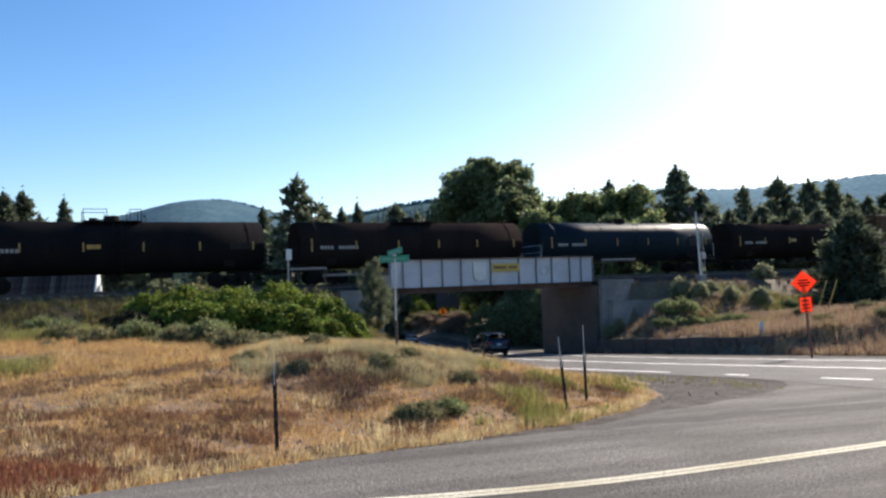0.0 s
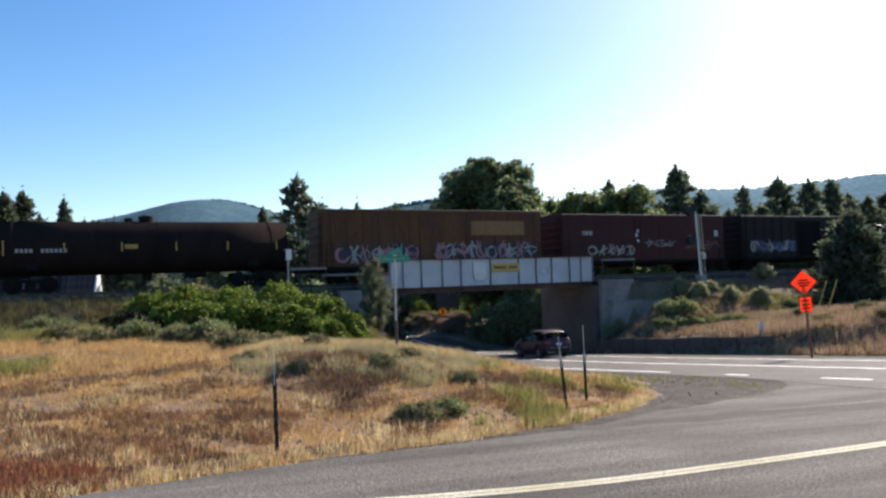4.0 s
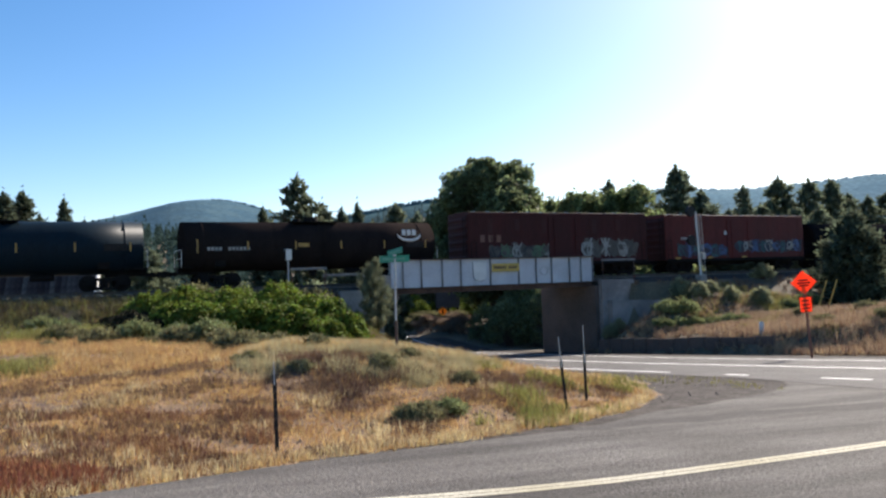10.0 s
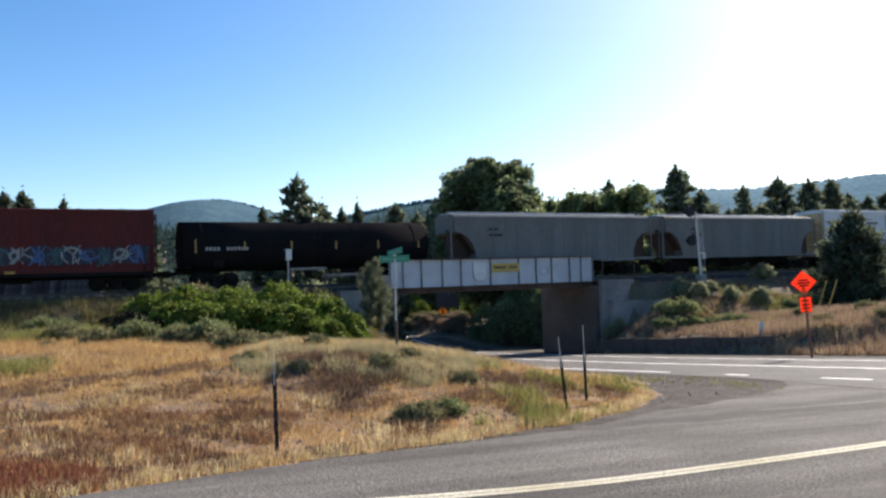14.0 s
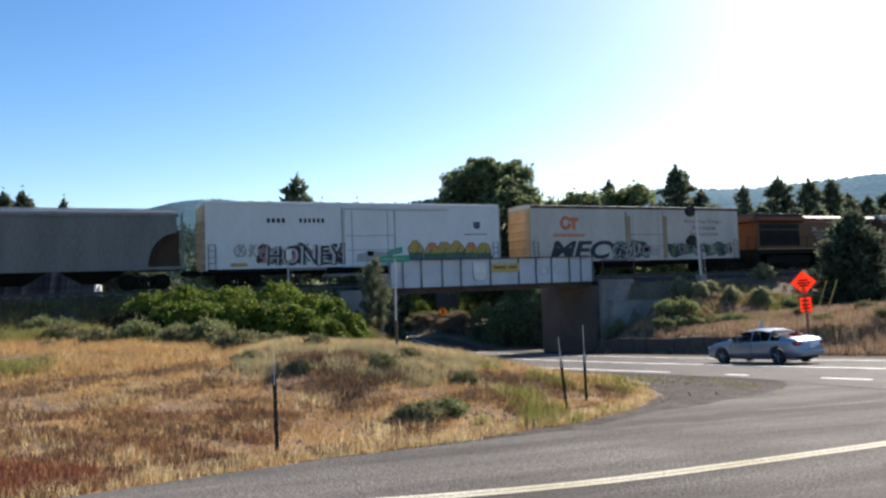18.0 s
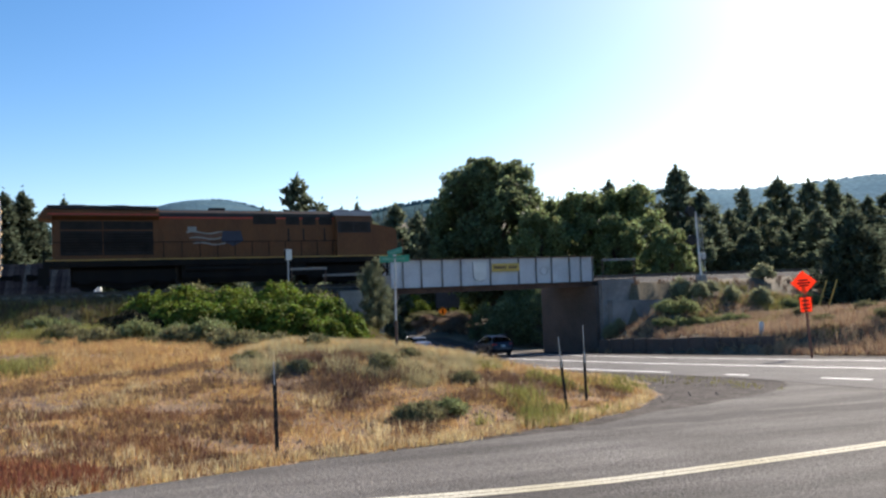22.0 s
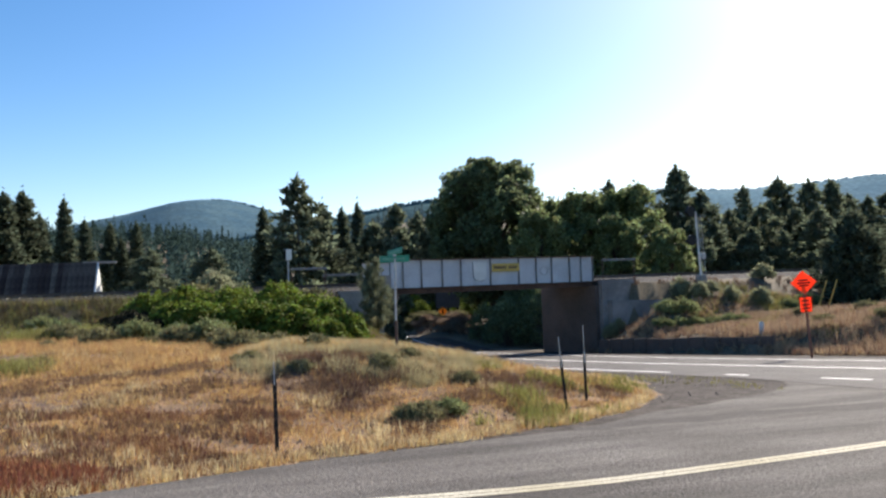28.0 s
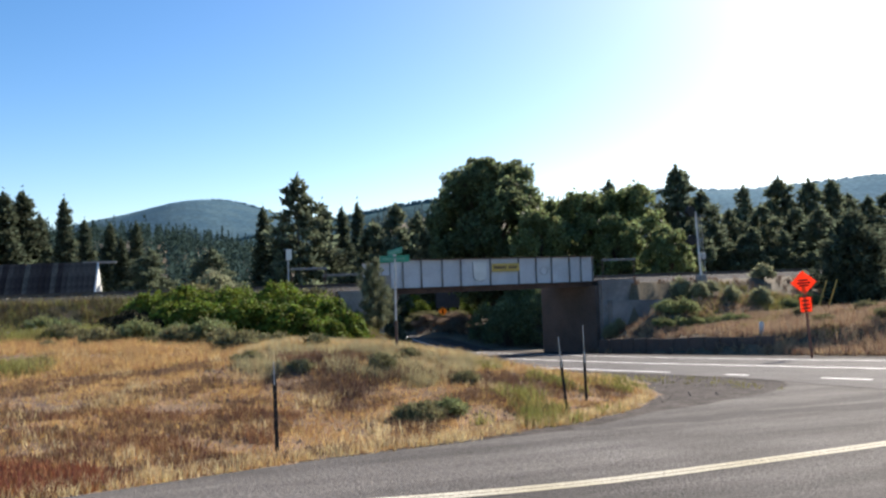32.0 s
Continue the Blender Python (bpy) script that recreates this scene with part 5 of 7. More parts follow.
part("gable_wall", prism(B(), [(-run + 0.25, zr - rise + 0.1), (run - 0.25, zr - rise + 0.1), (0, zr - 0.3)], 0.66, 0.74, "x"), M_WHITE, shed, "white gable wall")
part("ridge_beam", box(B(), -0.4, -0.09, zr - 0.12, 2.1, 0.09, zr + 0.06, 0.01), M_CONCRETE, shed, "pale projecting ridge beam")
# Flat dark panel in place of an opening's unlit inside.
part("doorway", box(B(), 0.741, -0.5, zr - rise + 0.1, 0.76, 0.5, zr - 3.4), M_DARK, shed, "dark panel for the inside of a doorway")
part("barge_board", tube(B(), (0.72, -run - 0.05, zr - rise), (0.72, 0, zr + 0.02), 0.09, None, 4), M_WHITE, shed, "pale barge board")

# ---- the train ----
def paint(name, c, dirt=(0.10, 0.075, 0.055), rough=0.55, amount=0.5, metal=0.0, spec=0.14, grain=0.16):
    """Rolling-stock paint, faded and streaked downwards with rust and road dirt."""
    c2 = tuple(c[i] * (1 - amount) + dirt[i] * amount for i in range(3))
    return mat(name, c, c2, 0.55, 9, rough, metal, bump=0.05, grain=grain, stretch=(1.6, 1.6, 0.35), spec=spec)


P_TANK = paint("black tank paint", (0.010, 0.010, 0.012), (0.018, 0.016, 0.015), 0.75, 0.5, spec=0.0)
P_TANK_BLUE = paint("blue-black tank paint", (0.009, 0.019, 0.028), (0.013, 0.018, 0.022), 0.42, 0.4, spec=0.04)
P_TANK_BROWN = paint("dusty black tank paint", (0.016, 0.013, 0.013), (0.028, 0.022, 0.02), 0.78, 0.5, spec=0.0)
# Boxcar paints set low so their colour carries the near sides' shade.
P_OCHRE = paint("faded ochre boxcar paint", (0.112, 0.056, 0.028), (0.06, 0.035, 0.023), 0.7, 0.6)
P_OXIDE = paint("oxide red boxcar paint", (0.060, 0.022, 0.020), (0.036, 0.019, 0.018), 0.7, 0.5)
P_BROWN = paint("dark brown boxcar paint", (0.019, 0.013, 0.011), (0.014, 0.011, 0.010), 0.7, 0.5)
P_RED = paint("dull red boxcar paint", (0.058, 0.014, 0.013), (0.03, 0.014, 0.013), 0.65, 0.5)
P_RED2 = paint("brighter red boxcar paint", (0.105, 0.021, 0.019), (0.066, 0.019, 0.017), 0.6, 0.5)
P_HOPPER = paint("grey-green hopper paint", (0.165, 0.172, 0.165), (0.108, 0.104, 0.093), 0.6, 0.5)
P_REEFER = paint("white refrigerator car paint", (0.58, 0.60, 0.60), (0.50, 0.49, 0.47), 0.5, 0.3, grain=0.05)
P_REEFER2 = paint("dirty cream refrigerator car paint", (0.50, 0.47, 0.42), (0.36, 0.30, 0.24), 0.6, 0.4, grain=0.08)
P_DOOR = paint("grimy grey door paint", (0.36, 0.36, 0.35), (0.24, 0.23, 0.21), 0.7, 0.5)
P_TAN = paint("rusty tan end paint", (0.55, 0.40, 0.22), (0.30, 0.18, 0.09), 0.7, 0.5)
P_STAIN = paint("rusty tan stain", (0.34, 0.25, 0.17), (0.22, 0.15, 0.10), 0.7, 0.6)
P_SLOPE = paint("rusty slope sheet paint", (0.085, 0.056, 0.042), (0.055, 0.036, 0.027), 0.8, 0.5)
# Yellow taken far down, with the near side's shade in the colour.
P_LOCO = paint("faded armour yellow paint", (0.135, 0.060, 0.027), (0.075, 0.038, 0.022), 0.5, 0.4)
P_LOCO_GREY = paint("locomotive grey paint", (0.22, 0.23, 0.24), (0.12, 0.12, 0.12), 0.5, 0.4)
P_ROOF_DARK = paint("sooty roof paint", (0.035, 0.035, 0.036), (0.02, 0.02, 0.02), 0.6, 0.5)
P_UNDER = paint("grimy black running gear", (0.009, 0.008, 0.008), (0.018, 0.015, 0.013), 0.85, 0.5)
P_GRAF = [mat("graffiti " + n, c, tuple(0.75 * v for v in c), 2, 20, 0.6, bump=0, grain=0.2) for n, c in (
    ("black", (0.02, 0.02, 0.025)), ("white", (0.50, 0.50, 0.50)), ("teal", (0.05, 0.19, 0.21)), ("blue", (0.05, 0.10, 0.23)), ("yellow", (0.44, 0.29, 0.06)), ("pink", (0.32, 0.15, 0.17)), ("pale", (0.27, 0.27, 0.25)), ("green", (0.07, 0.14, 0.07)))]
G_NIGHT, G_TEAL, G_RUST, G_ASH = [mat("graffiti " + n, c, tuple(0.6 * v for v in c), 2, 14, 0.7, bump=0, grain=0.3) for n, c in (("night blue", (0.035, 0.032, 0.05)), ("dim teal", (0.035, 0.10, 0.11)), ("dim rust", (0.16, 0.075, 0.05)), ("ash grey", (0.085, 0.075, 0.062)))]
M_REFLECT = mat("dusty yellow reflective tape", (0.40, 0.23, 0.04), (0.28, 0.16, 0.04), 3, 30, 0.4, bump=0, grain=0.05)
M_LETTER = mat("pale stencil paint", (0.34, 0.33, 0.31), (0.22, 0.21, 0.20), 3, 30, 0.6, bump=0, grain=0.15)
M_ORANGE_LOGO = mat("orange-red emblem paint", (0.60, 0.16, 0.06), (0.50, 0.14, 0.06), 3, 30, 0.6, bump=0, grain=0.15)
TRAIN, WHEELS = [], []


def lathe_x(bm, prof, seg=36, cz=0.0):
    """A body of revolution about the car's length: prof is (x, radius)."""
    rings = []
    for x, r in prof:
        rings.append([bm.verts.new((x, r * math.sin(2 * math.pi * k / seg), cz + r * math.cos(2 * math.pi * k / seg))) for k in range(seg)])
    for a, b in zip(rings, rings[1:]):
        for k in range(seg):
            bm.faces.new((a[k], a[(k + 1) % seg], b[(k + 1) % seg], b[k]))
    bm.faces.new(rings[0])
    bm.faces.new(rings[-1][::-1])
    bmesh.ops.recalc_face_normals(bm, faces=bm.faces)
    return bm


def make_wheelset(r):
    bm = B()
    tube(bm, (0, -0.95, 0), (0, 0.95, 0), 0.085, None, 8)
    for y in (-0.76, 0.64):
        tube(bm, (0, y, 0), (0, y + 0.12, 0), r, None, 20)
        tube(bm, (0, y - 0.03, 0), (0, y + 0.15, 0), r * 0.42, None, 10)
        for k in range(4):
            a = k * math.pi / 2
            box(bm, 0.62 * r * math.cos(a) - 0.05, y - 0.012, 0.62 * r * math.sin(a) - 0.05, 0.62 * r * math.cos(a) + 0.05, y + 0.132, 0.62 * r * math.sin(a) + 0.05)
    return bm


def make_frame(half, axles, r):
    """Side frames, bolster and springs of a truck."""
    bm = B()
    for y in (-1.08, 0.96):
        pts = [(-half - 0.28, r + 0.10), (-half + 0.25, r + 0.16), (-0.45, r - 0.22), (0.45, r - 0.22), (half - 0.25, r + 0.16), (half + 0.28, r + 0.10), (half + 0.28, r - 0.14), (half - 0.2, r - 0.10), (0.5, r - 0.38), (-0.5, r - 0.38), (-half + 0.2, r - 0.10), (-half - 0.28, r - 0.14)]
        prism(bm, pts, y, y + 0.12)
        box(bm, -half - 0.2, y - 0.01, r + 0.16, half + 0.2, y + 0.13, r + 0.30)
        for k in (-0.2, 0, 0.2):
            tube(bm, (k, y + 0.06, r - 0.22), (k, y + 0.06, r + 0.16), 0.07, None, 7)
        for a in axles:
            box(bm, a - 0.15, y - 0.06, r - 0.13, a + 0.15, y + 0.14, r + 0.13)
    box(bm, -0.25, -1.05, r, 0.25, 1.05, r + 0.28)
    return bm


SHARED = {}


def truck(parent, x, axles=(-0.88, 0.88), r=0.46):
    half = max(axles)
    key = "frame%d" % len(axles)
    if key not in SHARED:
        f = part("truck", make_frame(half, axles, r), P_UNDER, parent, "grimy cast steel truck", pose(x, 0, 0))
        SHARED[key] = f
    else:
        f = tagged(again(SHARED[key], pose(x, 0, 0), parent), "grimy cast steel truck")
    for a in axles:
        k2 = "wheel%d" % len(axles)
        if k2 not in SHARED:
            w = part("wheelset", make_wheelset(r), P_UNDER, f, "", pose(a, 0, r))
            SHARED[k2] = w
        else:
            w = again(SHARED[k2], pose(a, 0, r), f)
        WHEELS.append((w, parent, a, r))
    return f


def coupler(e, x, d):
    if "coupler" not in SHARED:
        bm = box(B(), 0, -0.1, 0.75, 0.75, 0.1, 1.0)
        box(bm, 0.6, -0.17, 0.68, 0.98, 0.17, 1.06, 0.04)
        SHARED["coupler"] = part("coupler", bm, P_UNDER, e, "", pose(x, 0, 0, 0, 0, 0 if d > 0 else 180))
    else:
        again(SHARED["coupler"], pose(x, 0, 0, 0, 0, 0 if d > 0 else 180), e)


def ladder(e, x, y, z0, z1, w=0.42, mat_=None, face="y"):
    bm = B()
    for s in (-w / 2, w / 2):
        p = (x + s, y, z0) if face == "y" else (x, y + s, z0)
        q = (x + s, y, z1) if face == "y" else (x, y + s, z1)
        tube(bm, p, q, 0.02, None, 5)
    z = z0 + 0.15
    while z < z1:
        p = (x - w / 2, y, z) if face == "y" else (x, y - w / 2, z)
        q = (x + w / 2, y, z) if face == "y" else (x, y + w / 2, z)
        tube(bm, p, q, 0.014, None, 5)
        z += 0.36
    part("ladder", bm, mat_ or P_UNDER, e, "steel rung ladder")


def bars(e, x, z, n, w, h, gap, y, material, label="stencilled lettering bar"):
    """Unreadable stencilled writing, as separate bars."""
    for k in range(n):
        part("lettering", box(B(), x + k * (w + gap), y - 0.004, z, x + k * (w + gap) + w, y + 0.002, z + h), material, e, label)


def brush(bm, pts, w, y, d):
    """A painted stroke along points (x, z): one flat ribbon, narrowed at its ends."""
    rows, n = [], len(pts)
    for k, (x, z) in enumerate(pts):
        p, q = pts[max(0, k - 1)], pts[min(n - 1, k + 1)]
        a = math.atan2(q[1] - p[1], q[0] - p[0])
        h = w * (0.32 if k in (0, n - 1) else 0.5)
        nx, nz = -math.sin(a) * h, math.cos(a) * h
        rows.append([bm.verts.new(v) for v in ((x + nx, y - d, z + nz), (x - nx, y - d, z - nz), (x - nx, y, z - nz), (x + nx, y, z + nz))])
    for r, t in zip(rows, rows[1:]):
        for k in range(4):
            bm.faces.new((r[k], r[(k + 1) % 4], t[(k + 1) % 4], t[k]))
    bm.faces.new(rows[0][::-1])
    bm.faces.new(rows[-1])
    bmesh.ops.recalc_face_normals(bm, faces=bm.faces)
    return bm


def stroke_patch(e, x0, x1, z0, z1, y, mats, seed):
    """Graffiti that cannot be read: swelling blots with crossed and curling strokes over them, letter by letter."""
    rr = random.Random(seed)
    letters = max(3, int((x1 - x0) / 0.78))
    w, h = (x1 - x0) / letters, z1 - z0
    for k in range(letters):
        cx, cz = x0 + (k + 0.5) * w + rr.uniform(-0.06, 0.06), (z0 + z1) / 2 + rr.uniform(-0.06, 0.06) * h
        rx, rz = w * rr.uniform(0.58, 0.82), h * rr.uniform(0.42, 0.54)
        tilt = rr.uniform(-0.25, 0.25)
        if len(mats) > 1:
            lob, ph = rr.choice((2, 3, 4)), rr.uniform(0, 6)
            pts = []
            for j in range(18):
                a = j * math.pi / 9
                g = 0.84 + 0.16 * math.sin(lob * a + ph) + rr.uniform(-0.07, 0.07)
                px, pz = rx * g * math.copysign(abs(math.cos(a)) ** 0.7, math.cos(a)), rz * g * math.copysign(abs(math.sin(a)) ** 0.7, math.sin(a))
                pts.append((cx + px + tilt * pz, max(z0, cz + pz)))
            part("graffiti_blot", prism(B(), pts, y - 0.0025 - 0.0006 * (k % 3), y), mats[0], e, "sprayed graffiti fill")
        for j in range(rr.choice((4, 5, 6))):
            kind, sw = rr.random(), h * rr.uniform(0.05, 0.13)
            if kind < 0.4:
                path = [(cx + rx * rr.uniform(-0.7, 0.7), cz - rz * 0.9), (cx + rx * rr.uniform(-0.3, 0.3) + tilt * 0.2, cz), (cx + rx * rr.uniform(-0.8, 0.8), cz + rz * 0.95)]
            elif kind < 0.8:
                a0, r = rr.uniform(0, 6.28), rr.uniform(0.45, 0.85)
                path = [(cx + rx * r * math.cos(a0 + t * 0.7), max(z0 + 0.03, cz + rz * r * math.sin(a0 + t * 0.7))) for t in range(rr.choice((4, 5, 7)))]
            else:
                path = [(cx - rx * 0.8, cz + rz * rr.uniform(-0.6, 0.6)), (cx, cz + rz * rr.uniform(-0.5, 0.5)), (cx + rx * 0.9, cz + rz * rr.uniform(-0.6, 0.6))]
            part("graffiti_stroke", brush(B(), path, sw, y, 0.0045 + 0.0016 * j), mats[1 + k % (len(mats) - 1)] if len(mats) > 1 else mats[0], e, "sprayed graffiti stroke")


def text_part(e, txt, x, z, y, w, h, material, shear=0.0, bold=0.0, label="sprayed graffiti letters"):
    cu = bpy.data.curves.new("letters", "FONT")
    cu.body, cu.size, cu.shear, cu.offset, cu.extrude = txt, 1.0, shear, bold, 0.003
    tmp = new("letters", cu)
    me = bpy.data.meshes.new_from_object(tmp)
    bpy.data.objects.remove(tmp)
    for v in me.vertices:
        v.co = (v.co.x, -v.co.z, v.co.y)
    xs, zs = [v.co.x for v in me.vertices], [v.co.z for v in me.vertices]
    for v in me.vertices:
        v.co.x = (v.co.x - min(xs)) * w / (max(xs) - min(xs))
        v.co.z = (v.co.z - min(zs)) * h / (max(zs) - min(zs))
    # one object for each letter
    root = list(range(len(me.vertices)))

    def find(a):
        while root[a] != a:
            root[a] = root[root[a]]
            a = root[a]
        return a
    for ed in me.edges:
        root[find(ed.vertices[0])] = find(ed.vertices[1])
    islands = {}
    for f in me.polygons:
        islands.setdefault(find(f.vertices[0]), []).append(tuple(f.vertices))
    for fs in islands.values():
        used = sorted({a for f in fs for a in f})
        number = {a: k for k, a in enumerate(used)}
        piece = bpy.data.meshes.new("letter")
        piece.from_pydata([me.vertices[a].co[:] for a in used], [], [[number[a] for a in f] for f in fs])
        piece.materials.append(material)
        ob = new("letter", piece)
        ob.parent, ob.matrix_basis = e, pose(x, y, z)
        tagged(ob, label)
    bpy.data.meshes.remove(me)


def tank_car(s0, s1, p, label, seed, emblem=False, dome=True):
    L = s1 - s0
    e = thing("tank_car", TRACK @ pose(s0, 0, 0), label, "tank car", "tank cars")
    R, cz, off = 1.5, 2.45, 0.25
    prof = []
    for k in range(7):
        a = k / 6 * math.pi / 2
        prof.append((off + 0.62 * (1 - math.sin(a)), R * max(0.02, math.sin(a) if False else math.cos(math.pi / 2 - a))))
    prof += [(L * f, R) for f in (0.25, 0.5, 0.75)]
    prof += [(L - x, r) for x, r in prof[:7][::-1]]
    barrel = part("barrel", lathe_x(B(), prof, 40, cz), p, e, "", smooth=True)
    for x in (1.3, L * 0.34, L * 0.66, L - 1.3):
        part("weld_band", lathe_x(B(), [(x, R + 0.001), (x, R + 0.014), (x + 0.1, R + 0.014), (x + 0.1, R + 0.001)], 40, cz), p, barrel)
    hx = L * 0.5
    part("manway", tube(B(), (hx, 0, cz + R - 0.15), (hx, 0, cz + R + 0.32), 0.42, None, 16), P_UNDER, e, "dark manway housing")
    part("valve_cover", tube(B(), (hx - 0.95, 0, cz + R - 0.15), (hx - 0.95, 0, cz + R + 0.2), 0.24, None, 12), P_UNDER, e, "small valve cover")
    if dome:
        part("platform", box(B(), hx - 1.5, -1.0, cz + R - 0.06, hx + 1.5, 1.0, cz + R - 0.01), P_UNDER, e, "dark grated platform")
        for x0, x1 in ((hx - 1.5, hx - 0.3), (hx + 0.9, hx + 1.5)):
            for y in (-1.0, 1.0):
                bm = B()
                tube(bm, (x0, y, cz + R - 0.3), (x0, y, cz + R + 0.62), 0.022, None, 5)
                tube(bm, (x1, y, cz + R - 0.3), (x1, y, cz + R + 0.62), 0.022, None, 5)
                tube(bm, (x0, y, cz + R + 0.62), (x1, y, cz + R + 0.62), 0.022, None, 5)
                part("railing", bm, P_UNDER, e, "bent pipe railing")
    ladder(e, hx + 0.2, -R - 0.06, 1.0, cz + R - 0.1, 0.42)
    for x, d in ((0, -1), (L, 1)):
        xx = x + (0.0 if d < 0 else 0.0)
        part("end_sill", box(B(), min(xx, xx - d * 2.2), -0.28, 0.82, max(xx, xx - d * 2.2), 0.28, 1.2), P_UNDER, e, "black stub sill")
        part("end_platform", box(B(), min(xx, xx - d * 0.75), -1.45, 1.2, max(xx, xx - d * 0.75), 1.45, 1.26), P_UNDER, e, "end platform")
        bm = B()
        for y in (-1.4, 1.4):
            tube(bm, (xx - d * 0.06, y, 1.2), (xx - d * 0.06, y, 2.25), 0.022, None, 5)
        tube(bm, (xx - d * 0.06, -1.4, 2.25), (xx - d * 0.06, 1.4, 2.25), 0.022, None, 5)
        tube(bm, (xx - d * 0.06, -1.4, 1.75), (xx - d * 0.06, 1.4, 1.75), 0.016, None, 5)
        part("handrail", bm, M_GALV if seed % 2 else P_UNDER, e, "end handrail")
        part("saddle", prism(B(), [(-1.2, 1.25), (-0.35, 1.05), (0.35, 1.05), (1.2, 1.25), (1.25, 1.75), (-1.25, 1.75)], xx - d * 2.3 - 0.3, xx - d * 2.3 + 0.3, "x"), P_UNDER, e, "tank saddle")
        truck(e, xx - d * 2.2)
        coupler(e, xx, d)
        part("brake_wheel" if d > 0 else "step", tube(B(), (xx - d * 0.1, -1.0, 0.55), (xx - d * 0.1, -1.0, 1.2), 0.02, None, 5), P_UNDER, e)
    part("outlet", tube(B(), (hx, 0, 0.55), (hx, 0, 1.0), 0.2, 0.3, 12), P_UNDER, e, "bottom outlet")
    part("air_reservoir", tube(B(), (hx + 2.0, -0.4, 0.85), (hx + 3.2, -0.4, 0.85), 0.2, None, 10), P_UNDER, e, "air reservoir")
    for k, x in enumerate(np.linspace(0.95, L - 0.95, 6)):
        h = 0.42 if k == 0 else 0.26
        part("reflector", box(B(), x - 0.045, -R - 0.012, cz - h, x + 0.045, -R + 0.03, cz + h * 0.9), M_REFLECT, e, "yellow reflective strip")
    bars(e, 1.5, cz - 0.28, 4, 0.16, 0.2, 0.06, -R - 0.003, M_LETTER)
    bars(e, 2.7, cz - 0.28, 6, 0.16, 0.2, 0.06, -R - 0.003, M_LETTER)
    if seed % 3 == 1:
        part("placard", box(B(), L * 0.42, -R - 0.012, cz - 0.12, L * 0.42 + 0.7, -R + 0.02, cz + 0.12), M_REFLECT, e, "amber placard")
    part("data_panel", box(B(), L - 2.3, -R - 0.01, cz - 0.22, L - 1.1, -R + 0.02, cz + 0.16), M_DARK if seed % 2 else P_TANK_BROWN, e, "dull stencil panel")
    if emblem:
        bm = B()
        for k in range(14):
            a0, a1 = math.radians(175 + k * 13), math.radians(175 + (k + 1) * 13)
            tube(bm, (L - 2.1 + 0.8 * math.cos(a0), -R - 0.005, cz + 0.62 + 0.38 * math.sin(a0)), (L - 2.1 + 0.8 * math.cos(a1), -R - 0.005, cz + 0.62 + 0.38 * math.sin(a1)), 0.03 + 0.07 * math.sin(math.pi * k / 14), None, 5)
        em = part("emblem", bm, M_WHITE, e, "white swoosh emblem")
        for k in range(3):
            part("emblem_bar", box(B(), L - 2.62 + 0.36 * k, -R + 0.02, cz + 0.55, L - 2.36 + 0.36 * k, -R + 0.06, cz + 0.92), M_WHITE, em, "white emblem block")
        for o in em.children:
            o.location.y = -0.05
    TRAIN.append((e, s0, L))
    return e


